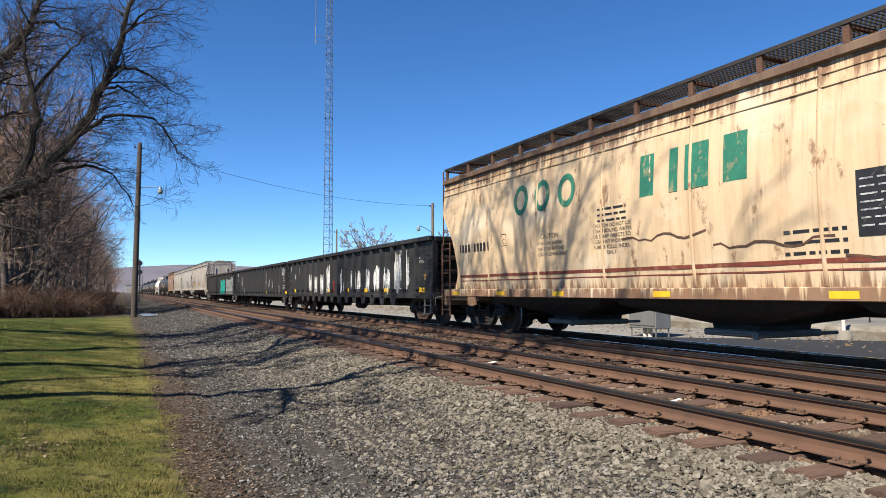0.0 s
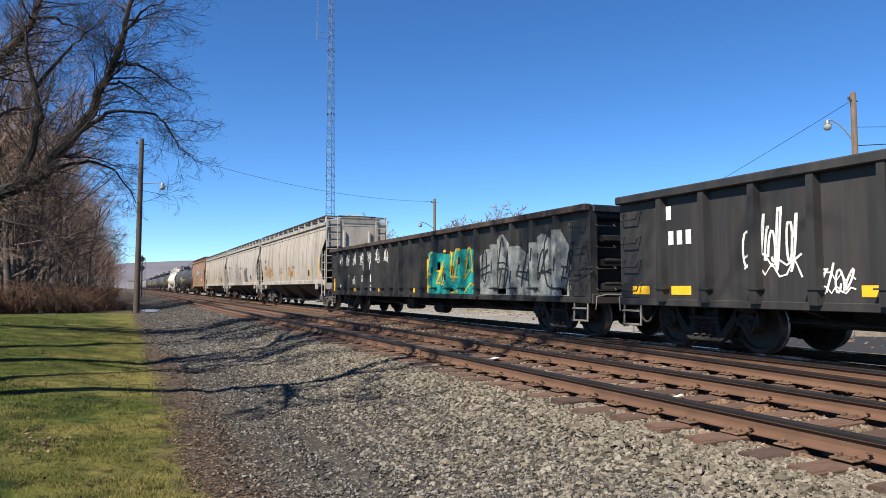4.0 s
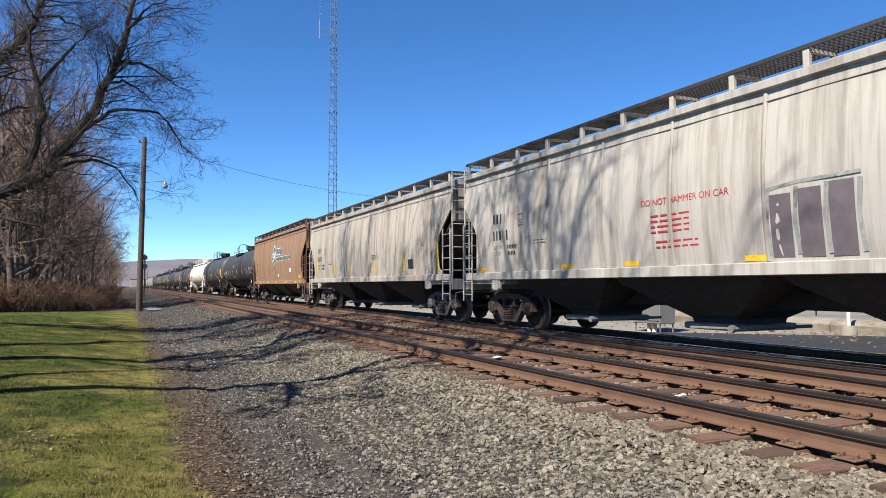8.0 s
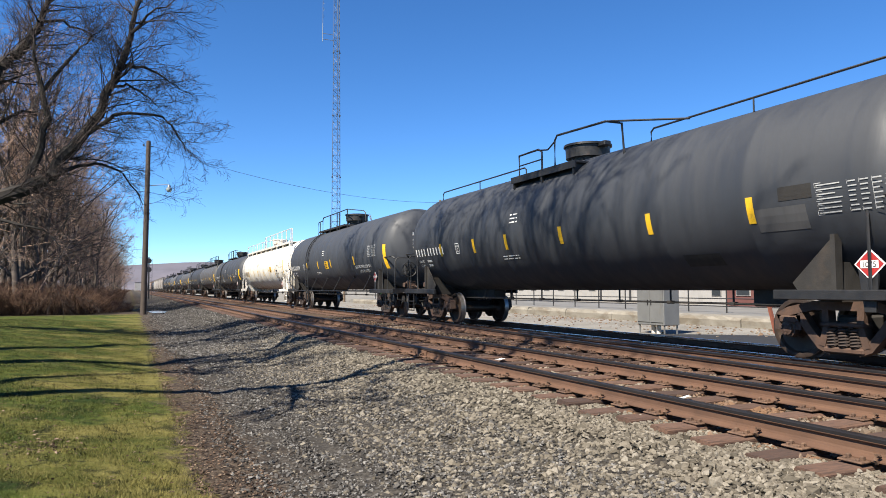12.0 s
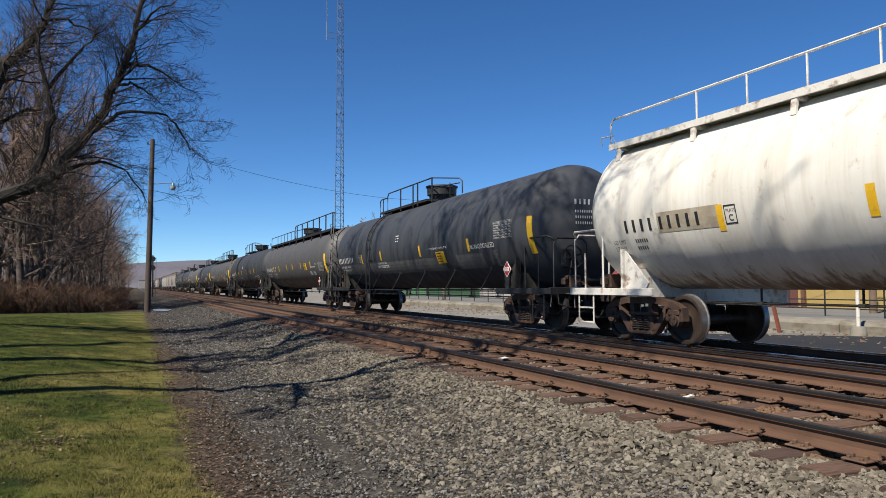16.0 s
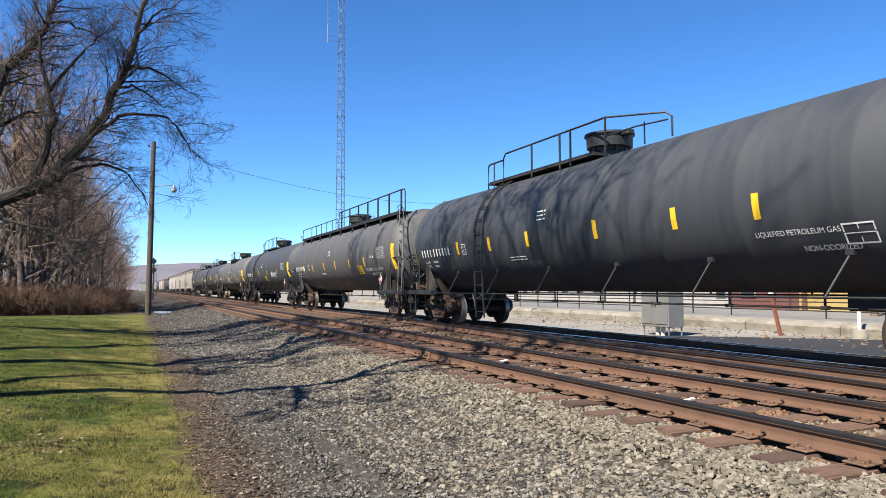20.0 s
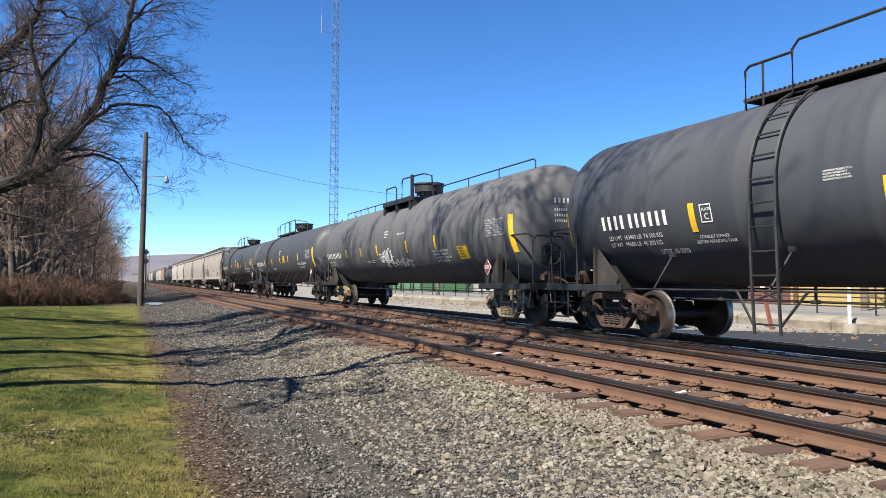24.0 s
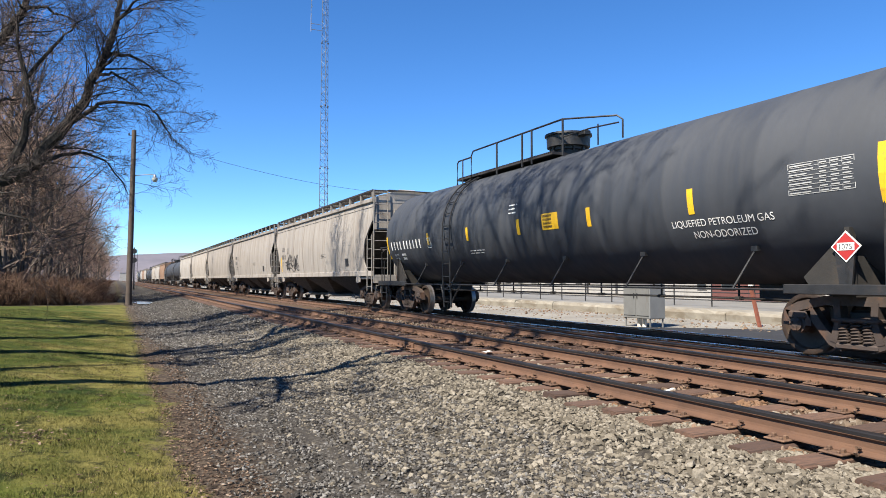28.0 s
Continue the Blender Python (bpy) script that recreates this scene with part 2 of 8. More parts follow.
def lawn_colour(t, vec):
    """Green and straw patches of a worn winter lawn, drier towards the gravel, with dappled shade painted in."""
    sep = t.nodes.new("ShaderNodeSeparateXYZ")
    t.links.new(vec, sep.inputs[0])
    col = mixed(t, ramp(t, grain(t, vec, 2.2, 5), 0.35, 0.65), (0.018, 0.034, 0.005), (0.078, 0.094, 0.016))
    dry = mixed(t, ramp(t, grain(t, vec, 1.6, 5), 0.35, 0.65), (0.075, 0.076, 0.017), (0.190, 0.160, 0.052))
    n = t.nodes.new("ShaderNodeMath")
    n.operation = "ADD"
    t.links.new(ramp(t, sep.outputs[0], -2.6, 0.5, -0.10, 0.14), n.inputs[0])
    t.links.new(grain(t, vec, 0.55, 4), n.inputs[1])
    col = mixed(t, ramp(t, n.outputs[0], 0.46, 0.62, 0.0, 0.85), col, dry)
    # dark blotches stand in for the dappled shade of twigs
    return mixed(t, ramp(t, grain(t, vec, 3.4, 5, 0.7), 0.53, 0.63, 0.0, 0.9), col, (0.016, 0.019, 0.006))


def ground_material():
    """Lawn, leaf litter, gravel road, ballast shoulder and the pale yard beyond, told apart by where they lie."""
    m, t, b = nodes_of("ground", 0.95)
    b.inputs["Specular IOR Level"].default_value = 0.12
    vec = coords(t)
    sep = t.nodes.new("ShaderNodeSeparateXYZ")
    t.links.new(vec, sep.inputs[0])

    def calc(op, p, q=None):
        n = t.nodes.new("ShaderNodeMath")
        n.operation = op
        for s, v in ((n.inputs[0], p), (n.inputs[1], q)):
            if v is None:
                continue
            if isinstance(v, (int, float)):
                s.default_value = v
            else:
                t.links.new(v, s)
        return n.outputs[0]
    wob = ramp(t, grain(t, vec, 1.3, 5), 0.25, 0.75, -0.30, 0.30)
    edge = ramp(t, grain(t, vec, 9.0, 4), 0.25, 0.75, -0.16, 0.16)
    x = calc("ADD", calc("ADD", sep.outputs[0], wob), edge)
    y = calc("ADD", sep.outputs[1], wob)
    fine = grain(t, vec, 38.0, 6, 0.7)
    vor = t.nodes.new("ShaderNodeTexVoronoi")
    vor.inputs["Scale"].default_value = 26.0
    t.links.new(vec, vor.inputs["Vector"])
    stones = t.nodes.new("ShaderNodeTexVoronoi")
    stones.inputs["Scale"].default_value = 14.0
    t.links.new(vec, stones.inputs["Vector"])
    # gravel road: grey, with dust and darker coal-like patches
    road = mixed(t, ramp(t, vor.outputs["Color"], 0.2, 0.8), (0.018, 0.016, 0.014), (0.071, 0.064, 0.056))
    road = mixed(t, ramp(t, grain(t, vec, 0.7, 5), 0.45, 0.65, 0.0, 0.55), road, (0.027, 0.024, 0.022))
    road = mixed(t, ramp(t, fine, 0.55, 0.75, 0.0, 0.5), road, (0.022, 0.020, 0.019))
    # lengthwise paler streaks paint stripes of light and shading onto the road
    shade_streaks = grain(t, coords(t, (2.6, 0.16, 1.0)), 1.0, 5, 0.6)
    road = mixed(t, ramp(t, shade_streaks, 0.42, 0.60, 0.0, 0.35), road, (0.073, 0.065, 0.055))
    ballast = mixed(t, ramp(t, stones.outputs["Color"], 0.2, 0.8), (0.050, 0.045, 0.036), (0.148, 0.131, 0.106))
    # gaps between the drawn stones coloured dark, painting the shade of crevices
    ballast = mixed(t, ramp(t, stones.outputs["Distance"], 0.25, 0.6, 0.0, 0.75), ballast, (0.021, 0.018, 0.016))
    bed = mixed(t, ramp(t, grain(t, vec, 1.1, 4), 0.4, 0.62, 0.25, 0.8), ballast, (0.089, 0.049, 0.029))
    grass = lawn_colour(t, vec)
    grass = mixed(t, ramp(t, fine, 0.5, 0.75, 0.0, 0.5), grass, (0.026, 0.032, 0.009))
    litter = mixed(t, ramp(t, vor.outputs["Color"], 0.2, 0.8), (0.030, 0.022, 0.017), (0.089, 0.068, 0.050))
    yard = mixed(t, ramp(t, grain(t, vec, 0.35, 6), 0.35, 0.65), (0.156, 0.145, 0.126), (0.222, 0.210, 0.190))
    yard = mixed(t, ramp(t, fine, 0.55, 0.75, 0.0, 0.4), yard, (0.094, 0.088, 0.075))
    col = mixed(t, ramp(t, x, 0.42, 0.66), grass, litter)
    col = mixed(t, ramp(t, x, 0.85, 1.6), col, road)
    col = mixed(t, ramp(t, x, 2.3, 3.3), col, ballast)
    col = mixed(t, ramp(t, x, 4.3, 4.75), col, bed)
    col = mixed(t, ramp(t, x, 12.2, 12.9), col, yard)
    wood = calc("MULTIPLY", ramp(t, y, 47.6, 49.2), ramp(t, x, 1.0, 0.0))
    col = mixed(t, wood, col, litter)
    t.links.new(col, b.inputs["Base Color"])
    bumped(t, b, calc("ADD", calc("MULTIPLY", stones.outputs["Distance"], -0.8), fine), 0.75, 0.03)
    return m


M["ground"] = ground_material()


def island_material(name, colours, rough=0.9, tint=None):
    """Pieces of one joined mesh, each with a colour of its own out of a few."""
    m, t, b = nodes_of(name, rough)
    b.inputs["Specular IOR Level"].default_value = 0.2
    g = t.nodes.new("ShaderNodeNewGeometry")
    r = t.nodes.new("ShaderNodeValToRGB")
    e = r.color_ramp.elements
    e[0].position, e[0].color = 0.0, (*colours[0], 1)
    e[1].position, e[1].color = 1.0, (*colours[-1], 1)
    for k in range(1, len(colours) - 1):
        n = e.new(k / (len(colours) - 1))
        n.color = (*colours[k], 1)
    t.links.new(g.outputs["Random Per Island"], r.inputs[0])
    col = r.outputs[0]
    vec = coords(t)
    f = grain(t, vec, 70.0, 4)
    col = mixed(t, ramp(t, f, 0.3, 0.7, 0.0, 0.45), col, tuple(c * 0.55 for c in colours[0]))
    if tint:
        col = mixed(t, ramp(t, grain(t, vec, 1.2, 4), 0.45, 0.6, 0.0, 0.75), col, tint)
    t.links.new(col, b.inputs["Base Color"])
    bumped(t, b, f, 0.3, 0.01)
    return m


def piece_material(name, a, c, stain, rough=0.85, stretch=(1, 1, 1)):
    """Pieces that are objects of their own, each a little lighter or darker."""
    m, t, b = nodes_of(name, rough)
    o = t.nodes.new("ShaderNodeObjectInfo")
    col = mixed(t, o.outputs["Random"], a, c)
    vec = coords(t, stretch)
    f = grain(t, vec, 14.0, 6, 0.7)
    col = mixed(t, ramp(t, f, 0.42, 0.68, 0.0, 0.75), col, stain)
    t.links.new(col, b.inputs["Base Color"])
    bumped(t, b, f, 0.6, 0.02)
    return m


M["ballast_stone"] = island_material("ballast_stone", [(0.065, 0.056, 0.042), (0.118, 0.102, 0.078), (0.157, 0.136, 0.106), (0.190, 0.166, 0.129), (0.249, 0.222, 0.181)])
M["bed_stone"] = island_material("bed_stone", [(0.089, 0.065, 0.046), (0.142, 0.110, 0.080), (0.190, 0.154, 0.118), (0.237, 0.207, 0.172)], tint=(0.136, 0.070, 0.035))
M["road_stone"] = island_material("road_stone", [(0.022, 0.020, 0.018), (0.050, 0.046, 0.042), (0.085, 0.079, 0.072), (0.13, 0.122, 0.112), (0.24, 0.230, 0.215)])


def grass_material():
    """Blades that follow the lawn's green and straw patches, each a little lighter or darker."""
    m, t, b = nodes_of("grass_blade", 0.7)
    b.inputs["Specular IOR Level"].default_value = 0.15
    vec = coords(t)
    col = lawn_colour(t, vec)
    g = t.nodes.new("ShaderNodeNewGeometry")
    col = mixed(t, ramp(t, g.outputs["Random Per Island"], 0.55, 1.0, 0.0, 0.75), col, (0.185, 0.160, 0.060))
    col = mixed(t, ramp(t, g.outputs["Random Per Island"], 0.45, 0.0, 0.0, 0.85), col, (0.014, 0.021, 0.005))
    t.links.new(col, b.inputs["Base Color"])
    return m


M["grass_blade"] = grass_material()
M["dead_leaf"] = island_material("dead_leaf", [(0.030, 0.019, 0.013), (0.070, 0.044, 0.029), (0.135, 0.088, 0.058), (0.26, 0.195, 0.145)], 0.8)
M["tie_wood"] = piece_material("tie_wood", (0.052, 0.028, 0.019), (0.125, 0.068, 0.044), (0.028, 0.018, 0.014), 0.9, (0.35, 3, 3))
M["tie_plate"] = piece_material("tie_plate", (0.083, 0.045, 0.026), (0.136, 0.077, 0.045), (0.050, 0.029, 0.020))
M["rail_rust"] = surface("rail_rust", (0.088, 0.044, 0.025), 0.85, 0.0, 0.25, 2.5, 70, (0.145, 0.075, 0.040), 0.6, (6, 0.5, 6), 0.5, 0.25)
M["rail_top"] = surface("rail_top", (0.018, 0.016, 0.016), 0.45, 0.3, 0.2, 1.0, 30, (0.035, 0.021, 0.014), 0.6, (4, 0.3, 4), 0.55, bump=0.02)
M["rail_bright"] = surface("rail_bright", (0.42, 0.42, 0.43), 0.22, 1.0, 0.15, 1.0, 30, bump=0.02)
M["bark"] = surface("bark", (0.015, 0.012, 0.010), 0.95, 0, 0.4, 3, 30, (0.034, 0.026, 0.021), 0.5, (3, 3, 0.8), 0.5, bump=0.5)
M["twig"] = surface("twig", (0.040, 0.027, 0.023), 0.9, 0, 0.3, 1.5, 20, bump=0)
M["bark_grey"] = surface("bark_grey", (0.085, 0.066, 0.053), 0.95, 0, 0.35, 2, 25, (0.050, 0.040, 0.033), 0.5, (3, 3, 0.8), 0.5, bump=0.3)
M["twig_warm"] = surface("twig_warm", (0.27, 0.178, 0.130), 0.9, 0, 0.35, 0.6, 20, (0.16, 0.112, 0.088), 0.6, (0.5, 0.5, 0.5), 0.5, bump=0)
M["twig_pale"] = surface("twig_pale", (0.160, 0.124, 0.100), 0.9, 0, 0.3, 1.5, 20, bump=0)
M["brush"] = island_material("brush", [(0.035, 0.020, 0.014), (0.078, 0.044, 0.030), (0.125, 0.075, 0.050), (0.19, 0.125, 0.088)], 0.95)
M["pole_wood"] = surface("pole_wood", (0.060, 0.044, 0.034), 0.9, 0, 0.25, 2, 40, (0.032, 0.024, 0.020), 0.6, (6, 6, 0.4), 0.5, bump=0.4)
M["pole_pale"] = surface("pole_pale", (0.132, 0.095, 0.064), 0.9, 0, 0.2, 2, 40, (0.079, 0.053, 0.035), 0.6, (6, 6, 0.4), 0.5, bump=0.4)
M["galvanised"] = surface("galvanised", (0.200, 0.210, 0.220), 0.45, 0.5, 0.15, 3, 40)
M["lamp_glass"] = surface("lamp_glass", (0.26, 0.29, 0.28), 0.25, 0, 0.1, 6, 40, bump=0)
M["mast_steel"] = surface("mast_steel", (0.085, 0.097, 0.116), 0.5, 0.4, 0.15, 0.3, 10)
M["cabinet"] = surface("cabinet", (0.154, 0.157, 0.157), 0.5, 0.2, 0.12, 2, 40, (0.118, 0.101, 0.083), 0.4, (3, 3, 1), 0.58)
M["concrete"] = surface("concrete", (0.194, 0.177, 0.146), 0.9, 0, 0.2, 1.2, 25, (0.107, 0.085, 0.058), 0.7, (0.8, 0.8, 1.6), 0.5, bump=0.5)
M["slab"] = surface("slab", (0.142, 0.138, 0.128), 0.9, 0, 0.15, 0.5, 20, (0.094, 0.090, 0.081), 0.5, (0.4, 0.4, 0.4), 0.5)
M["yellow_wall"] = surface("yellow_wall", (0.308, 0.223, 0.077), 0.75, 0, 0.1, 0.8, 25, (0.223, 0.164, 0.069), 0.5, (1, 3, 0.4), 0.55)
M["red_wall"] = surface("red_wall", (0.235, 0.042, 0.042), 0.75, 0, 0.12, 0.8, 25, (0.146, 0.028, 0.028), 0.5, (1, 3, 0.4), 0.55)
M["maroon_wall"] = surface("maroon_wall", (0.101, 0.038, 0.033), 0.8, 0, 0.15, 0.8, 25)
M["white_wall"] = surface("white_wall", (0.273, 0.264, 0.251), 0.8, 0, 0.1, 0.8, 25, (0.176, 0.167, 0.154), 0.5, (1, 2, 0.4), 0.55)
M["green_wall"] = surface("green_wall", (0.059, 0.148, 0.071), 0.75, 0, 0.12, 0.8, 25)
M["roof_dark"] = surface("roof_dark", (0.033, 0.033, 0.035), 0.9, 0, 0.2, 1.5, 30)
M["pane"] = surface("pane", (0.03, 0.035, 0.04), 0.12, 0, 0.1, 1, 10, bump=0)
# bluish distance haze is mixed into the ridge's base colour
M["hillside"] = surface("hillside", (0.098, 0.092, 0.112), 1.0, 0, 0.20, 0.012, 0.09, (0.135, 0.118, 0.130), 0.6, (0.006, 0.006, 0.012), 0.5, 0.2, bump=0)
M["water"], _t, _b = nodes_of("water", 0.04)
_b.inputs["Base Color"].default_value = (0.03, 0.03, 0.032, 1)
bumped(_t, _b, grain(_t, coords(_t), 9.0, 2), 0.03)
M["litter_white"] = surface("litter_white", (0.576, 0.584, 0.576), 0.6, 0, 0.1, 6, 40)
M["litter_blue"] = surface("litter_blue", (0.094, 0.213, 0.308), 0.5, 0, 0.1, 6, 40)


# ---- mesh building ----
class Geo:
    """Vertices and faces gathered for one mesh."""

    def __init__(self):
        self.v, self.f, self.smooth = [], [], []

    def add(self, verts, faces, smooth=False):
        n = len(self.v)
        self.v += [tuple(p) for p in verts]
        self.f += [tuple(i + n for i in q) for q in faces]
        self.smooth += [smooth] * len(faces)
        return self

    def box(self, x0, x1, y0, y1, z0, z1, bevel=0.0):
        if bevel <= 0:
            vs = [(x, y, z) for x in (x0, x1) for y in (y0, y1) for z in (z0, z1)]
            return self.add(vs, [(0, 1, 3, 2), (4, 6, 7, 5), (0, 4, 5, 1), (2, 3, 7, 6), (0, 2, 6, 4), (1, 5, 7, 3)])
        b = min(bevel, (x1 - x0) / 2.1, (y1 - y0) / 2.1, (z1 - z0) / 2.1)
        rings = []
        for z, d in ((z0, b), (z0 + b, 0), (z1 - b, 0), (z1, b)):
            rings.append([(x0 + b + d, y0 + d, z), (x1 - b - d, y0 + d, z), (x1 - d, y0 + b + d, z), (x1 - d, y1 - b - d, z),
                          (x1 - b - d, y1 - d, z), (x0 + b + d, y1 - d, z), (x0 + d, y1 - b - d, z), (x0 + d, y0 + b + d, z)])
        return self.loft(rings)

    def loft(self, rings, closed=True, caps=True, smooth=False):
        n, vs, fs = len(rings[0]), [p for r in rings for p in r], []
        for i in range(len(rings) - 1):
            for j in range(n if closed else n - 1):
                k = (j + 1) % n
                fs.append((i * n + j, i * n + k, i * n + n + k, i * n + n + j))
        self.add(vs, fs, smooth)
        if caps and closed:
            o = len(self.v) - len(vs)
            self.f += [tuple(o + j for j in reversed(range(n))), tuple(o + len(vs) - n + j for j in range(n))]
            self.smooth += [False, False]
        return self

    def tube(self, pts, r, n=6, taper=None, caps=True):
        pts = [Vector(p) for p in pts]
        rings = []
        up = Vector((0, 0, 1)) if abs((pts[-1] - pts[0]).normalized().z) < 0.9 else Vector((1, 0, 0))
        for i, p in enumerate(pts):
            d = (pts[min(i + 1, len(pts) - 1)] - pts[max(i - 1, 0)]).normalized()
            a = d.cross(up)
            if a.length < 1e-4:
                a = d.orthogonal()
            a.normalize()
            b = a.cross(d)
            rr = r if taper is None else r + (taper - r) * i / max(1, len(pts) - 1)
            rings.append([p + a * (rr * math.cos(q)) + b * (rr * math.sin(q)) for q in (2 * math.pi * k / n for k in range(n))])
        return self.loft(rings, True, caps, True)

    def prism(self, poly, axis, a, b):
        """A polygon given in the two other axes, drawn out from a to b along axis."""
        def put(p, w):
            return {"x": (w, p[0], p[1]), "y": (p[0], w, p[1]), "z": (p[0], p[1], w)}[axis]
        return self.loft([[put(p, a) for p in poly], [put(p, b) for p in poly]])

    def strip(self, pts, width, x0, x1):
        """A bar of constant width along a line in the y-z plane, from x0 to x1."""
        out, back = [], []
        for i, (y, z) in enumerate(pts):
            p, q = pts[max(i - 1, 0)], pts[min(i + 1, len(pts) - 1)]
            d = Vector((q[0] - p[0], q[1] - p[1])).normalized()
            out.append((y - d.y * width / 2, z + d.x * width / 2))
            back.append((y + d.y * width / 2, z - d.x * width / 2))
        for i in range(len(pts) - 1):
            self.prism([out[i], out[i + 1], back[i + 1], back[i]], "x", x0, x1)
        return self

    def mesh(self, name):
        me = bpy.data.meshes.new(name)
        me.from_pydata(self.v, [], self.f)
        me.polygons.foreach_set("use_smooth", self.smooth)
        if any(self.smooth):
            me.set_sharp_from_angle(angle=radians(40))
        me.update()
        return me


SPLIT = {"markings": ("marking", 0.10), "stencil": ("stencil", 0.10), "warning_lines": ("warning_notice", 0.10), "stencil_panel": ("stencil_panel", 0.05),
         "spray_scrawl": ("spray_scrawl", 0.10), "chalk_scrawl": ("chalk_scrawl", 0.10), "spray_panel": ("spray_panel", 0.02), "spray_outline": ("spray_outline", 0.10),
         "emblem_dots": ("emblem_dot", 0.0)}


def clusters(geo, gap):
    """Flat marks on a wagon's side gathered into groups that lie closer than the gap."""
    boxes = []
    for f in geo.f:
        ys, zs = [geo.v[i][1] for i in f], [geo.v[i][2] for i in f]
        boxes.append([min(ys) - gap, max(ys) + gap, min(zs) - gap * 0.4, max(zs) + gap * 0.4, [f]])
    boxes.sort(key=lambda b: b[0])
    done = []
    for b in boxes:
        while True:
            hit = next((d for d in done if b[0] < d[1] and d[0] < b[1] and b[2] < d[3] and d[2] < b[3]), None)
            if hit is None:
                break
            done.remove(hit)
            b = [min(b[0], hit[0]), max(b[1], hit[1]), min(b[2], hit[2]), max(b[3], hit[3]), hit[4] + b[4]]
        done.append(b)
    out = []
    for b in done:
        g = Geo()
        for f in b[4]:
            g.add([geo.v[i] for i in f], [tuple(range(len(f)))])
        out.append(g)
    return out


def part(name, geo, material, parent=None, label="", at=None):
    """Links one mesh (a Geo, or a mesh that several parts share) as an object of its own under its parent."""
    if name in SPLIT and isinstance(geo, Geo):
        one, gap = SPLIT[name]
        return [part(one, g.mesh(one), material, parent, label, at) for g in clusters(geo, gap)][-1]
    me = geo.mesh(name) if isinstance(geo, Geo) else geo
    ob = new(name, me)
    if not me.materials:
        me.materials.append(material)
    elif me.materials[0] != material:
        ob.material_slots[0].link, ob.material_slots[0].material = "OBJECT", material
    ob.parent = parent
    if at is not None:
        ob.location = at
    if label:
        ob["label"] = label
    return ob


KEPT = {}


def kept(key, make):
    """The mesh of that key, made once."""
    if key not in KEPT:
        KEPT[key] = make().mesh(str(key[0] if isinstance(key, tuple) else key))
    return KEPT[key]


def thing(name, label, category, group="", at=(0, 0, 0)):
    e = new(name)
    e.empty_display_size = 0.3
    e.location = at
    return tagged(e, label, category, group)


GLYPHS = {}


def glyphs(text):
    """The outline of a line of text, one unit high, as vertices and triangles."""
    if text not in GLYPHS:
        c = bpy.data.curves.new("text", "FONT")
        c.body, c.size = text, 1.4
        o = bpy.data.objects.new("text", c)
        scene.collection.objects.link(o)
        bpy.context.view_layer.update()
        me = bpy.data.meshes.new_from_object(o.evaluated_get(bpy.context.evaluated_depsgraph_get()))
        GLYPHS[text] = ([tuple(v.co) for v in me.vertices], [tuple(p.vertices) for p in me.polygons])
        bpy.data.objects.remove(o)
    return GLYPHS[text]


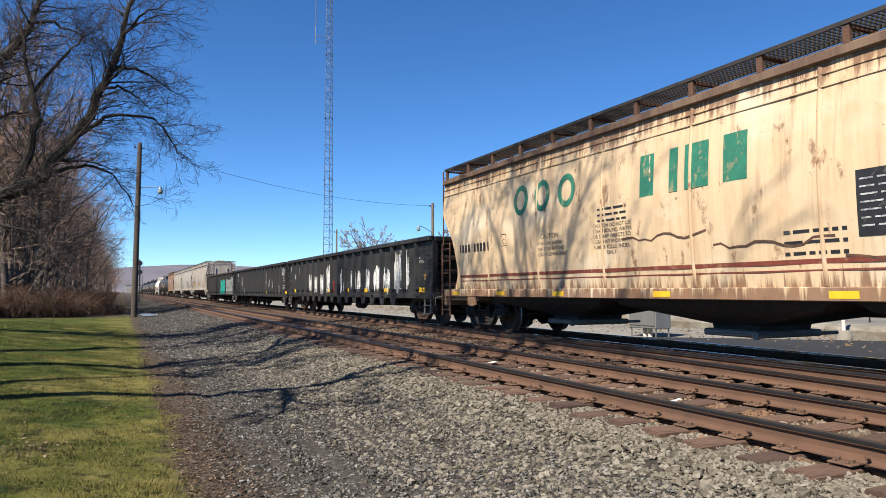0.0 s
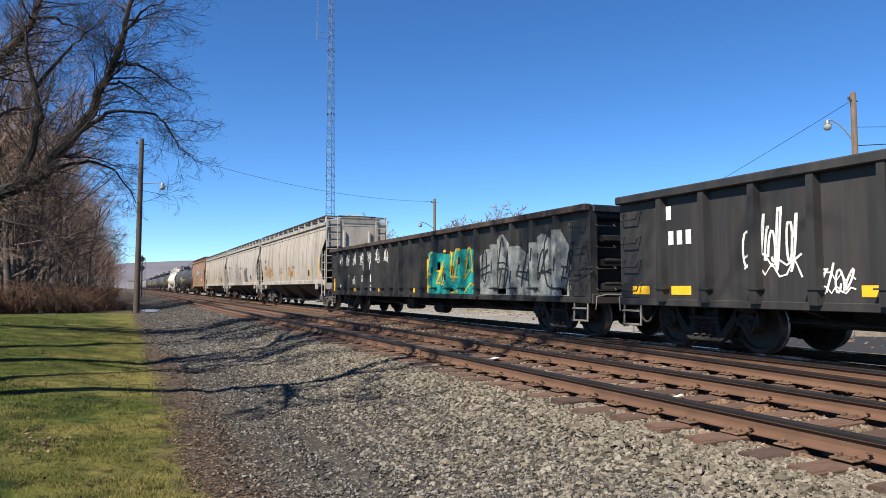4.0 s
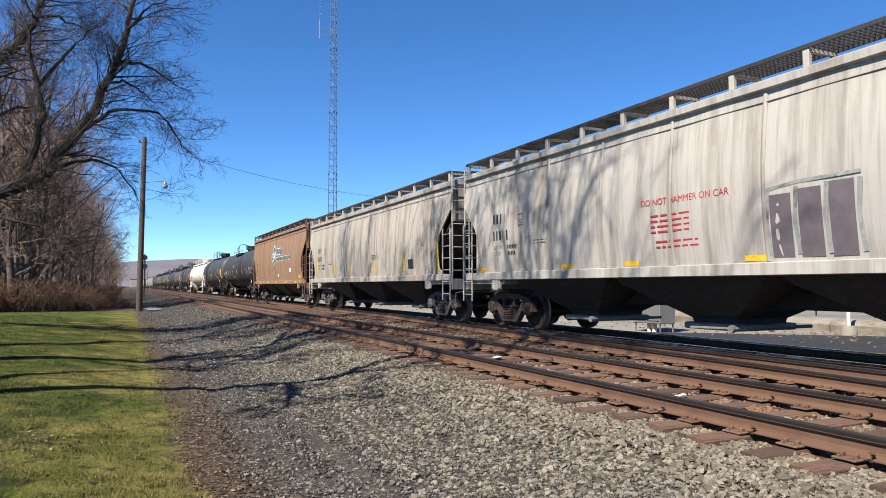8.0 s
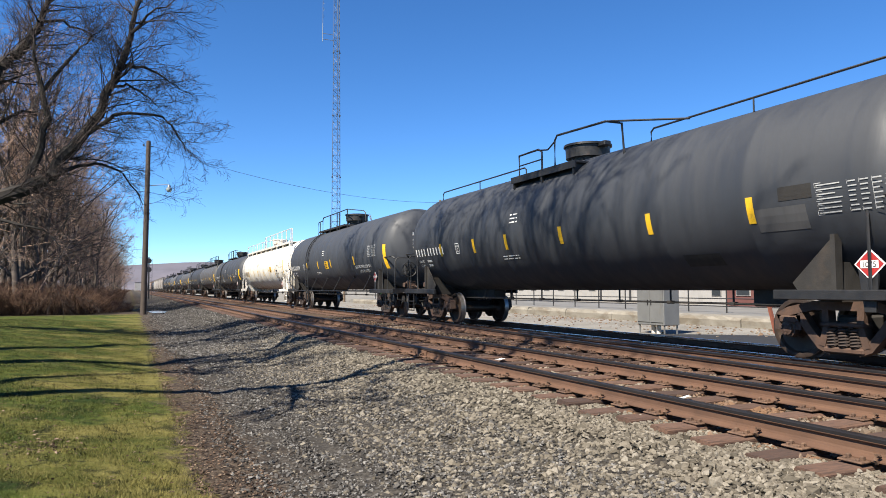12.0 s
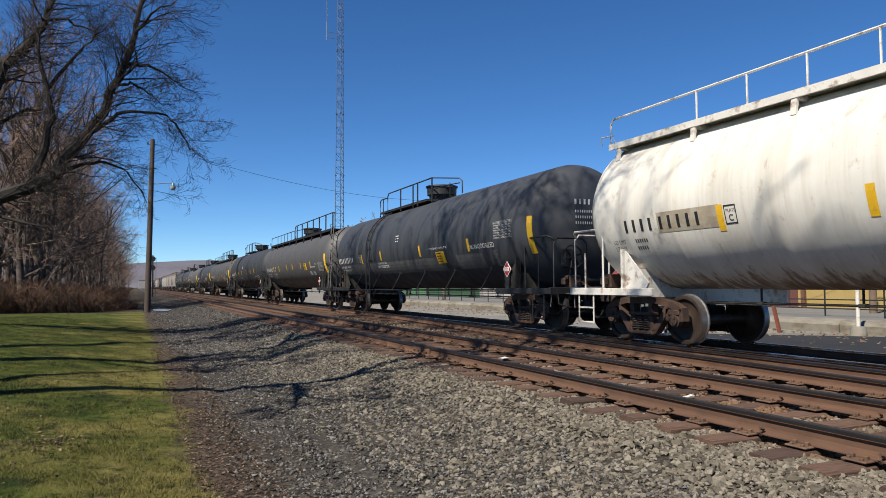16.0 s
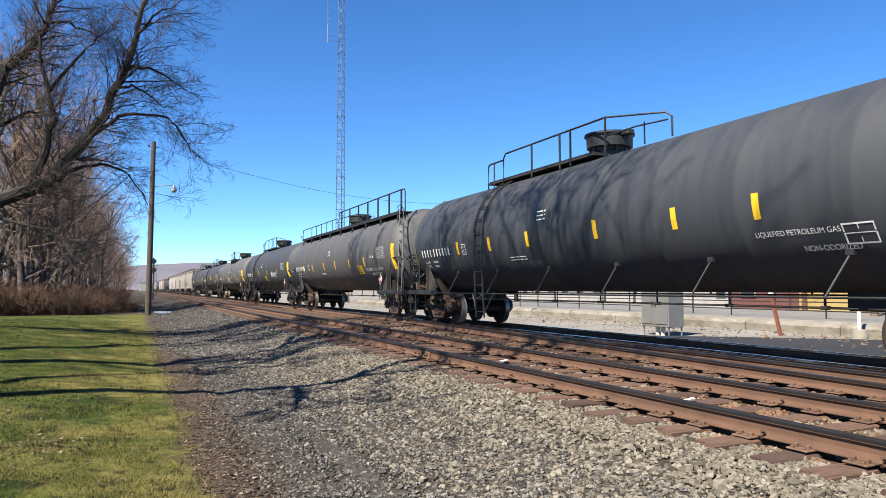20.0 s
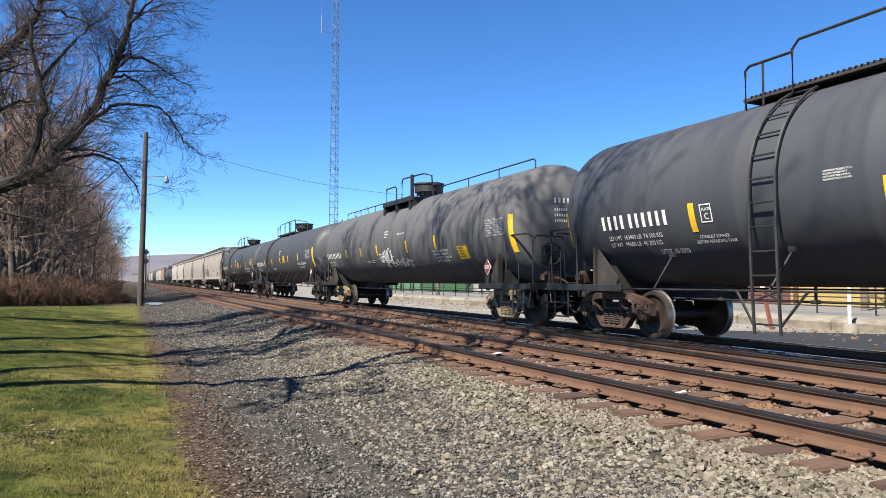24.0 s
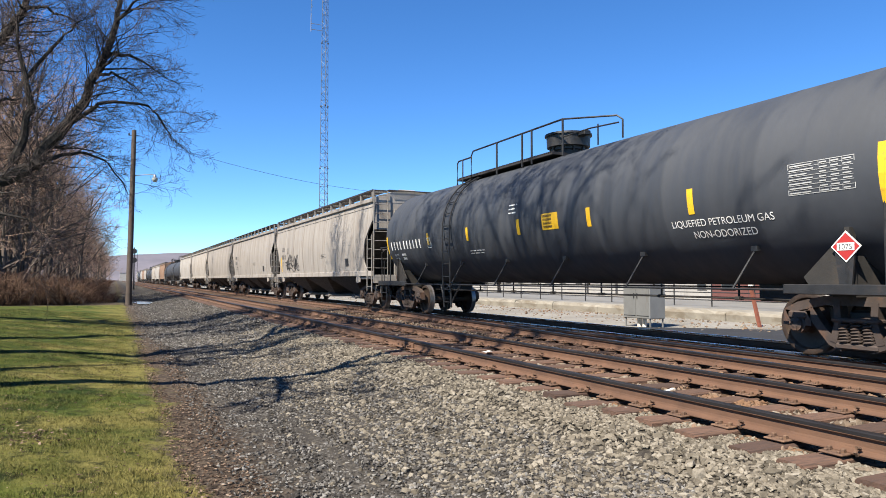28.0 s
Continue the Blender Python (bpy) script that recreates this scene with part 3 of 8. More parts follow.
class Side:
    """Marks on the near side of a wagon: x follows the side's shape; u runs to the viewer's right (towards -y)."""

    def __init__(self, across, lift=0.006, slip=0.0, straight=99.0):
        self.across, self.lift, self.slip, self.straight, self.laid = across, lift, slip, straight, 0

    def place(self, y, z):
        y -= self.slip
        x, past = self.across(z), abs(y) - self.straight
        if past > 0:
            x *= math.sqrt(max(0.04, 1 - (past / 0.80) ** 2 / max(0.2, (x / 1.55) ** 2)))
        return (x - self.lift, y, z)

    def text(self, g, text, y, z, height, stretch=1.0):
        vs, fs = glyphs(text)
        g.add([self.place(y - v[0] * height * stretch, z + v[1] * height) for v in vs], fs)
        return y - max(v[0] for v in vs) * height * stretch

    def rect(self, g, y, z, w, h, rows=1, skew=0.0):
        vs = [self.place(y - skew * k / rows - (0 if s == 0 else w), z + h * k / rows) for k in range(rows + 1) for s in (0, 1)]
        g.add(vs, [(2 * k, 2 * k + 1, 2 * k + 3, 2 * k + 2) for k in range(rows)])

    def bars(self, g, widths, y, z, h, gap=0.35):
        """A word as plain bars, one a character."""
        for w in widths:
            if w > 0:
                self.rect(g, y, z, w * h, h, 3)
            y -= (abs(w) + gap) * h
        return y

    def outline(self, g, y, z, w, h, line):
        for a in ((y, z, w, line), (y, z + h - line, w, line), (y, z + line, line, h - 2 * line), (y - w + line, z + line, line, h - 2 * line)):
            self.rect(g, *a)

    def stroke(self, g, pts, width):
        """A painted line through (y, z) points, rising a hair along its way so that it may cross itself."""
        self.laid = (self.laid + 1) % 9
        n = len(pts)
        left, right = [], []
        for i, (y, z) in enumerate(pts):
            (y0, z0), (y1, z1) = pts[max(i - 1, 0)], pts[min(i + 1, n - 1)]
            d = Vector((y1 - y0, z1 - z0))
            k = (Vector((-d.y, d.x)).normalized() if d.length > 1e-6 else Vector((1, 0))) * width / 2
            rise = 0.0006 * self.laid + 0.0022 * i / n
            for side, q in ((left, 1), (right, -1)):
                x, yy, zz = self.place(y + q * k.x, z + q * k.y)
                side.append((x - rise, yy, zz))
        g.add(left + right, [(i, i + 1, n + i + 1, n + i) for i in range(n - 1)])

    def scrawl(self, g, y, z, w, h, seed, width=0.03, loops=7):
        """A sprayed scrawl of upright loops that spells nothing."""
        rnd = random.Random(seed)
        for k in range(loops):
            y0 = y - w * (k + rnd.uniform(0.1, 0.9)) / loops
            pts, span = [], w / loops * rnd.uniform(0.7, 1.7)
            top, low = rnd.uniform(0.65, 1.0), rnd.uniform(0.0, 0.3)
            a0, turn = rnd.uniform(0, 6.3), rnd.choice((-1, 1)) * rnd.uniform(3.5, 6.5)
            for s in range(13):
                q = s / 12
                pts.append((y0 - span * (0.5 * math.cos(a0 + turn * q) + 0.3 * (q - 0.5)), z + h * (low + (top - low) * (0.5 + 0.5 * math.sin(a0 + turn * q * 1.2 + 0.6)))))
            self.stroke(g, pts, width)
        for k in range(2):
            z0 = z + h * rnd.uniform(0.05, 0.6)
            self.stroke(g, [(y + 0.04 * w - w * 1.1 * s / 8, z0 + h * 0.12 * math.sin(s * rnd.uniform(0.5, 1.4))) for s in range(9)], width * 0.8)


# ---- the train: running gear that all wagons share ----
AXLE_Z, WHEEL_R = 0.637, 0.457
WHEELSETS = []


def make_wheelset():
    g = Geo()
    prof = [(0.90, 0.0), (0.90, 0.10), (0.86, 0.115), (0.795, 0.14), (0.765, 0.22), (0.79, 0.36), (0.835, 0.385), (0.84, 0.44), (0.835, 0.452),
            (0.715, 0.460), (0.705, 0.482), (0.685, 0.485), (0.675, 0.46), (0.675, 0.38), (0.72, 0.36), (0.69, 0.22), (0.655, 0.14), (0.60, 0.11), (0.55, 0.085)]
    full = prof + [(-x, r) for x, r in reversed(prof)]
    n = 28
    g.loft([[(x, r * math.cos(q), r * math.sin(q)) for q in (2 * math.pi * k / n for k in range(n))] for x, r in full], True, True, True)
    return g


def make_bolster():
    g = Geo()
    g.box(-0.95, 0.95, -0.19, 0.19, 0.62, 0.86, 0.03)
    g.box(-0.30, 0.30, -0.24, 0.24, 0.86, 0.98, 0.03)
    for s in (-1, 1):
        g.tube([(-0.72, s * 0.40, 0.52), (0.72, s * 0.40, 0.52)], 0.05, 6)
        g.box(-0.78, -0.66, s * 0.40 - 0.06, s * 0.40 + 0.06, 0.42, 0.72, 0.01)
        g.box(0.66, 0.78, s * 0.40 - 0.06, s * 0.40 + 0.06, 0.42, 0.72, 0.01)
    return g


def make_side_frame():
    """One cast side frame, centred on x = 0, seen from -x."""
    g = Geo()
    a, b = -0.075, 0.075
    g.strip([(-1.06, 0.80), (-0.86, 0.90), (-0.45, 0.99), (0.45, 0.99), (0.86, 0.90), (1.06, 0.80)], 0.13, a, b)
    for s in (-1, 1):
        g.strip([(s * 0.70, 0.86), (s * 0.56, 0.66), (s * 0.36, 0.42), (s * 0.20, 0.36)], 0.12, a, b)
        g.strip([(s * 0.27, 0.98), (s * 0.25, 0.70), (s * 0.33, 0.42)], 0.10, a - 0.01, b)
        g.strip([(s * 1.05, 0.84), (s * 1.07, 0.62)], 0.10, a, b)
        g.strip([(s * 0.72, 0.84), (s * 0.71, 0.62)], 0.09, a, b)
        g.box(a - 0.02, b, s * 0.88 - 0.15, s * 0.88 + 0.15, 0.72, 0.83, 0.02)
    g.box(a - 0.03, b + 0.03, -0.30, 0.30, 0.33, 0.415, 0.02)
    g.box(a - 0.05, b, -0.33, 0.33, 0.70, 0.76, 0.015)
    return g


def make_spring():
    g = Geo()
    pts = [(0.066 * math.cos(q), 0.066 * math.sin(q), 0.42 + 0.28 * q / (6.5 * 2 * math.pi)) for q in (k * 2 * math.pi / 8 for k in range(53))]
    return g.tube(pts, 0.017, 4)


def make_bearing():
    g = Geo()
    n = 14
    g.loft([[(x, r * math.cos(q), r * math.sin(q)) for q in (2 * math.pi * k / n for k in range(n))] for x, r in ((0.02, 0.13), (-0.09, 0.13), (-0.10, 0.105), (-0.135, 0.10), (-0.14, 0.05), (-0.145, 0.045))], True, True, True)
    for k in range(3):
        q = 2 * math.pi * k / 3 + 0.4
        c, s = 0.07 * math.cos(q), 0.07 * math.sin(q)
        g.box(-0.16, -0.13, c - 0.018, c + 0.018, s - 0.018, s + 0.018)
    return g


def truck(car, y, steel, side=None):
    """A two-axle truck under a wagon: bolster, side frames, springs, bearings, wheelsets."""
    t = part("truck", kept("truck", make_bolster), M["under_dark"], car, "two-axle freight truck with coil springs", (0, y, 0))
    for s in (-1, 1):
        f = part("side_frame", kept("side_frame", make_side_frame), steel, t)
        f.location = (s * 1.0, 0, 0)
        for q in (-0.17, 0.0, 0.17):
            for x in (0.92, 1.06):
                p = part("spring", kept("spring", make_spring), M["truck_steel"] if steel != M["truck_tan"] else steel, t)
                p.location = (s * x, q, 0)
        for q in (-0.89, 0.89):
            c = part("bearing_cap", kept("bearing_cap", make_bearing), steel if steel != M["truck_tan"] else M["truck_brown"], t)
            c.location = (s * 0.98, q, AXLE_Z)
            if s > 0:
                c.rotation_euler = (0, 0, math.pi)
    for q in (-0.89, 0.89):
        me = kept("wheelset", make_wheelset)
        w = part("wheelset", me, M["wheel_steel"], t)
        if len(me.materials) < 2:
            me.materials.append(M["tread"])
            for p in me.polygons:
                rr = [math.hypot(me.vertices[i].co.y, me.vertices[i].co.z) for i in p.vertices]
                if min(rr) > 0.445:
                    p.material_index = 1
        w.matrix_parent_inverse = Matrix.Translation((0, q, AXLE_Z))
        WHEELSETS.append(w)
    return t


def make_coupler():
    """Points to +y from the end sill at y = 0."""
    g = Geo()
    g.box(-0.09, 0.09, -0.35, 0.30, 0.96, 1.14, 0.02)
    g.prism([(-0.16, 0.28), (0.15, 0.26), (0.19, 0.40), (0.12, 0.52), (0.03, 0.46), (-0.02, 0.40), (-0.10, 0.52), (-0.19, 0.46)], "z", 0.91, 1.19)
    return g


def make_hose():
    g = Geo()
    g.tube([(0.30 - 0.02 * k, 0.05 + 0.38 * k / 8, 0.95 - 0.42 * math.sin(math.pi * (0.12 + 0.80 * k / 8))) for k in range(9)], 0.026, 6)
    g.tube([(0.30, -0.2, 0.97), (0.30, 0.08, 0.92)], 0.035, 6)
    return g


def make_lever():
    g = Geo()
    g.tube([(-1.42, 0.10, 0.80), (-1.42, 0.12, 1.06), (-1.2, 0.16, 1.10), (-0.35, 0.22, 1.08), (-0.12, 0.30, 1.16)], 0.014, 5)
    return g


def couplers(car, half):
    for s in (-1, 1):
        for name, make, m in (("coupler", make_coupler, M["truck_steel"]), ("air_hose", make_hose, M["under_dark"]), ("uncoupling_lever", make_lever, M["grey_steel"])):
            o = part(name, kept(name, make), m, car)
            o.location = (0, s * half, 0)
            if s < 0:
                o.rotation_euler = (0, 0, math.pi)
                if name == "uncoupling_lever":
                    o.rotation_euler, o.scale = (0, 0, 0), (1, -1, 1)


def ladder(g, p, q, across, rungs, r=0.018):
    """Two stiles from p to q and back by the vector across, with rungs between them."""
    p, q, across = Vector(p), Vector(q), Vector(across)
    for o in (Vector(), across):
        g.tube([p + o, q + o], r * 1.3, 5)
    for k in range(rungs):
        c = p.lerp(q, (k + 0.5) / rungs)
        g.tube([c, c + across], r * 0.8, 5)
    return g


def ladder_part(name, p, q, across, rungs, r, steel, car):
    """A ladder whose stiles are the part and whose rungs hang under it."""
    p, q, across = Vector(p), Vector(q), Vector(across)
    key = (round(across.x, 2), round(across.y, 2), r)
    stiles = part(name, Geo().tube([p, q], r * 1.3, 5).tube([p + across, q + across], r * 1.3, 5), steel, car)
    for k in range(rungs):
        part("rung", kept(("rung", *key), lambda: Geo().tube([(0, 0, 0), across], r * 0.8, 5)), steel, stiles, "", p.lerp(q, (k + 0.5) / rungs))
    return stiles


def make_brake_wheel():
    """A spoked hand-brake wheel, facing -y."""
    g = Geo()
    n = 20
    for k in range(n):
        q0, q1 = 2 * math.pi * k / n, 2 * math.pi * (k + 1) / n
        g.tube([(0.27 * math.cos(q0), 0, 0.27 * math.sin(q0)), (0.27 * math.cos(q1), 0, 0.27 * math.sin(q1))], 0.02, 5, caps=False)
    for k in range(6):
        q = 2 * math.pi * k / 6 + 0.3
        g.tube([(0.05 * math.cos(q), 0.02, 0.05 * math.sin(q)), (0.27 * math.cos(q), 0, 0.27 * math.sin(q))], 0.02, 5)
    g.tube([(0, -0.03, 0), (0, 0.15, 0)], 0.07, 10)
    g.box(-0.14, 0.14, 0.12, 0.30, -0.26, 0.22, 0.03)
    return g


def make_chain(n=14, drop=0.8):
    g = Geo()
    for k in range(n):
        z = -drop * k / n
        a = (0.022, 0) if k % 2 else (0, 0.022)
        g.tube([(-a[0], -a[1], z), (-a[0], -a[1], z - drop / n)], 0.011, 4)
        g.tube([(a[0], a[1], z), (a[0], a[1], z - drop / n)], 0.011, 4)
    return g


# ---- covered hoppers ----
def arc_inset(z, sill, eave):
    """How far the side sheet's end draws back at the height z."""
    k = (z - sill) / (eave - sill)
    if k > 0.72:
        return 0.0
    if k > 0.45:
        return 0.72 * (0.72 - k) / 0.27
    return 0.72 + 0.27 * math.sin(math.pi * (0.45 - k) / 0.45 * 0.62) - 0.34 * max(0, (0.22 - k) / 0.22) ** 2


def hopper_across(z, sill, eave):
    k = max(0.0, min(1.0, (z - sill) / (eave - sill)))
    return -(1.475 + 0.095 * math.sin(math.pi * min(1, k * 1.06)) + 0.02 * (1 - k))


def make_hopper_side(half, sill, eave, seams):
    """One bulged side sheet with curved ends and raised weld seams, on the -x side."""
    g = Geo()
    nz, ny = 22, 40
    for lift, back in ((0.0, False), (0.03, True)):
        vs, fs = [], []
        for i in range(nz + 1):
            z = sill + (eave - sill) * i / nz
            e = half - arc_inset(z, sill, eave)
            x = hopper_across(z, sill, eave) + lift
            vs += [(x + 0.006 * math.sin(7.0 * (2 * j / ny - 1) * half / 2.1 + 2 * i / nz), (2 * j / ny - 1) * e, z) for j in range(ny + 1)]
        w = ny + 1
        for i in range(nz):
            for j in range(ny):
                q = (i * w + j, i * w + j + 1, (i + 1) * w + j + 1, (i + 1) * w + j)
                fs.append(q if back else tuple(reversed(q)))
        g.add(vs, fs, True)
    for s in (-1, 1):
        outer = [(hopper_across(z, sill, eave), s * (half - arc_inset(z, sill, eave)), z) for z in (sill + (eave - sill) * i / nz for i in range(nz + 1))]
        vs = [(x - 0.008, y, z) for x, y, z in outer] + [(x + 0.04, y + s * 0.004, z) for x, y, z in outer]
        g.add(vs, [(i, i + 1, nz + 2 + i, nz + 1 + i) for i in range(nz)])
    return g


def make_seam(sill, eave):
    """A raised upright weld seam on the side sheet, at y = 0."""
    g = Geo()
    vs, fs = [], []
    for i in range(11):
        z = sill + 0.02 + (eave - sill - 0.06) * i / 10
        x = hopper_across(z, sill, eave) - 0.007
        vs += [(x + 0.004, -0.04, z), (x - 0.012, -0.008, z), (x - 0.012, 0.008, z), (x + 0.004, 0.04, z)]
    for i in range(10):
        for j in range(3):
            fs.append((4 * i + j, 4 * i + 4 + j, 4 * i + 5 + j, 4 * i + 1 + j))
    return g.add(vs, fs, True)


def make_eave_rib(half, sill, eave, drop):
    """A thin pressed rib that runs along the side sheet below the eave."""
    z = eave - drop
    x = hopper_across(z, sill, eave)
    return Geo().prism([(x + 0.01, z - 0.022), (x - 0.022, z - 0.012), (x - 0.022, z + 0.012), (x + 0.01, z + 0.022)], "y", -half + 0.02, half - 0.02)


def make_hopper_roof(half, eave, rise):
    g = Geo()
    sect = [(-1.50, eave + 0.0), (-1.545, eave + 0.02), (-1.55, eave + 0.13), (-1.46, eave + 0.17), (-1.1, eave + 0.17 + rise * 0.45), (-0.6, eave + 0.17 + rise * 0.85), (0, eave + 0.17 + rise)]
    sect = sect + [(-x, z) for x, z in reversed(sect[:-1])]
    sect += [(1.3, eave), (-1.3, eave)]
    g.loft([[(x, y, z) for x, z in sect] for y in (-half, half)], True, True)
    for k in range(8):
        y = -half + 2 * half * (k + 0.5) / 8
        g.box(-0.35, 0.35, y - 0.75, y + 0.75, eave + 0.17 + rise - 0.03, eave + 0.17 + rise + 0.09, 0.03)
    return g


def make_hopper_ends(half, sill, eave):
    """The upright end sheet and the slope sheet below it, at the +y end."""
    g = Geo()
    zc = sill + (eave - sill) * 0.60
    g.box(-1.46, 1.46, half - 0.10, half - 0.03, zc, eave + 0.02, 0.01)
    return g


def make_slope(half, sill, eave):
    zc = sill + (eave - sill) * 0.60
    return Geo().prism([(half - 0.06, zc + 0.06), (half - 0.02, zc - 0.002), (half - 2.55, sill - 0.10), (half - 2.62, sill - 0.02)], "x", -1.44, 1.44)


def make_bay(h, sill, low):
    """One pyramid under the sills, at y = 0."""
    return Geo().loft([[(-a, -b, z), (a, -b, z), (a, b, z), (-a, b, z)] for a, b, z in ((1.44, h - 0.01, sill), (1.30, h * 0.86, sill - 0.22), (0.62, 0.50, low + 0.16), (0.60, 0.48, low + 0.05))])


def make_gate(low):
    g = Geo()
    g.box(-0.72, 0.72, -0.62, 0.62, low - 0.04, low + 0.08, 0.02)
    g.tube([(-0.95, -0.72, low + 0.02), (0.95, -0.72, low + 0.02)], 0.035, 6)
    g.tube([(-1.00, -0.72, low + 0.02), (-0.92, -0.72, low + 0.02)], 0.065, 8)
    g.tube([(-0.86, -0.72, low + 0.02), (-0.86, 0.30, low + 0.0)], 0.022, 5)
    return g


def make_running_board(half, x0, x1, z, pitch=0.075):
    """A see-through steel grating along the roof."""
    g = Geo()
    for k in range(7):
        x = x0 + (x1 - x0) * k / 6
        g.box(x - 0.005, x + 0.005, -half, half, z, z + 0.028)
    for k in range(int(2 * half / pitch)):
        y = -half + k * pitch
        g.box(x0, x1, y, y + 0.016, z + 0.004, z + 0.024)
    g.box(x0 - 0.02, x0 + 0.008, -half, half, z - 0.03, z + 0.03)
    g.box(x1 - 0.008, x1 + 0.02, -half, half, z - 0.03, z + 0.03)
    return g


def hopper(label, half, sill, eave, paint, steel, truck_steel, group="covered hoppers of the train", rise=0.30, low=0.52, bays=3, trim=None, board=None, near=True, roof=None, ribs=(0.16,)):
    car = thing("covered_hopper", label, "hopper wagon", group)
    trim = trim or paint
    key = (round(half, 2), round(sill, 2), round(eave, 2))
    seams = [half * q for q in (-0.72, -0.48, -0.24, 0.0, 0.24, 0.48, 0.72)]
    side = kept(("side_sheet", *key), lambda: make_hopper_side(half, sill, eave, seams))
    part("side_sheet", side, paint, car)
    o = part("side_sheet", side, paint, car)
    o.rotation_euler = (0, 0, math.pi)
    for y in seams if near else ():
        part("weld_seam", kept(("weld_seam", *key), lambda: make_seam(sill, eave)), paint, car, "", (0, y, 0))
    part("roof", kept(("roof", *key), lambda: make_hopper_roof(half - 0.02, eave, rise)), roof or trim, car)
    for d in ribs if near else ():
        part("eave_rib", kept(("eave_rib", d, *key), lambda: make_eave_rib(half, sill, eave, d)), paint, car)
    ends = kept(("end_sheet", *key), lambda: make_hopper_ends(half, sill, eave))
    for s in (0, 1):
        o = part("end_sheet", ends, paint, car)
        o.rotation_euler = (0, 0, math.pi * s)
        # near-black instead of body paint: the recess's shade is put into the colour
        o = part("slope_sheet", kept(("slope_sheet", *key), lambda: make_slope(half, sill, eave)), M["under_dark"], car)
        o.rotation_euler = (0, 0, math.pi * s)
    for s in (-1, 1):
        part("side_sill", kept(("side_sill", *key), lambda: Geo().box(-0.045, 0.045, -half + 0.05, half - 0.05, sill - 0.19, sill + 0.005, 0.012)), trim, car, "", (s * 1.50, 0, 0))
    h = (half - 2.35) / bays
    for k in range(bays):
        y = -half + 2.35 + 2 * h * (k + 0.5)
        # bays take the dark colour too, shade below the sill painted in
        part("hopper_bay", kept(("bay", *key), lambda: make_bay(h, sill - 0.10, low)), M["under_dark"], car, "dark sloped discharge bay, shade in its colour", (0, y, 0))
        part("outlet_gate", kept(("gate", low), lambda: make_gate(low)), M["grey_steel"], car, "", (0, y, 0))
    g = Geo().box(-0.20, 0.20, -half + 0.10, half - 0.10, 0.86, 1.16, 0.02)
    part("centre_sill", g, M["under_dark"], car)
    for s in (-1, 1):
        g = Geo()
        y0, y1 = sorted((s * (half - 2.05), s * (half + 0.02)))
        g.box(-1.46, 1.46, y0, y1, sill - 0.30, sill - 0.20, 0.01)
        g.box(-1.48, 1.48, s * half - 0.07, s * half + 0.07, sill - 0.45, sill - 0.14, 0.01)
        for x in (-1.49, 1.49):
            g.box(x - 0.03, x + 0.03, s * (half - 1.72) - 0.22, s * (half - 1.72) + 0.22, sill - 0.42, sill - 0.10, 0.01)
            g.prism([(s * (half - 1.9), sill - 0.19), (s * (half - 1.55), sill - 0.19), (s * (half - 1.62), sill - 0.44), (s * (half - 1.84), sill - 0.44)], "x", x - 0.04, x + 0.04)
        part("end_platform", g, trim, car)
        for x in (-0.62, -0.22, 0.62):
            part("end_post", Geo().box(x - 0.05, x + 0.05, s * (half + 0.02) - 0.045, s * (half + 0.02) + 0.045, sill - 0.2, eave - 0.25 - 0.7 * (x == -0.22), 0.008), steel, car)
        for name, a, b, w, n, r in (("end_ladder", (-1.50, s * (half + 0.06), sill - 0.40), (-1.50, s * (half + 0.06), eave + 0.42), (0.55, 0, 0), 10, 0.017),
                                    ("side_ladder", (-1.56, s * (half + 0.03), sill - 0.75), (-1.56, s * (half + 0.03), sill + 1.35), (0, -s * 0.52, 0), 6, 0.016)):
            if near:
                ladder_part(name, a, b, w, n, r, steel, car)
            else:
                part(name, ladder(Geo(), a, b, w, n, r), steel, car)
        part("end_ladder", ladder(Geo(), (1.50, s * (half + 0.06), sill - 0.40), (1.50, s * (half + 0.06), eave + 0.42), (-0.55, 0, 0), 10, 0.017), steel, car)
    zb = eave + 0.44
    if near:
        board_mesh = kept(("board", *key), lambda: make_running_board(half - 0.05, -1.50, -0.92, zb))
    else:
        board_mesh = kept(("plain_board", *key), lambda: Geo().box(-1.50, -0.92, -half + 0.05, half - 0.05, zb, zb + 0.03))
    part("running_board", board_mesh, board or M["grate_dark"], car, "see-through steel roof walkway")
    o = part("running_board", board_mesh, board or M["grate_dark"], car)
    o.rotation_euler = (0, 0, math.pi)
    for s in (-1, 1):
        g = Geo()
        y0, y1 = sorted((s * (half - 0.45), s * (half + 0.12)))
        for k in range(20):
            x = -0.90 + 1.80 * k / 19
            g.box(x - 0.006, x + 0.006, y0, y1, zb + 0.01, zb + 0.035)
        for k in range(7):
            y = y0 + (y1 - y0) * k / 6
            g.box(-0.92, 0.92, y - 0.006, y + 0.006, zb + 0.006, zb + 0.03)
        part("end_walkway", g, board or M["grate_dark"], car)
    post = kept(("board_post", 0.27), lambda: Geo().box(-0.035, 0.035, -0.05, 0.05, 0, 0.31, 0.006).box(0.0, 0.60, -0.03, 0.03, 0.22, 0.27))
    count = int(2 * half / 1.32)
    for k in range(count + 1):
        y = -half + 0.15 + (2 * half - 0.3) * k / count
        for s in (-1, 1):
            o = part("walkway_post", post, steel, car)
            o.location = (s * 1.47, y, eave + 0.15)
            if s > 0:
                o.rotation_euler = (0, 0, math.pi)
    o = part("brake_wheel", kept("brake_wheel", make_brake_wheel), steel, car, "spoked hand-brake wheel")
    o.location = (-0.30, -half - 0.26, sill + 0.82)
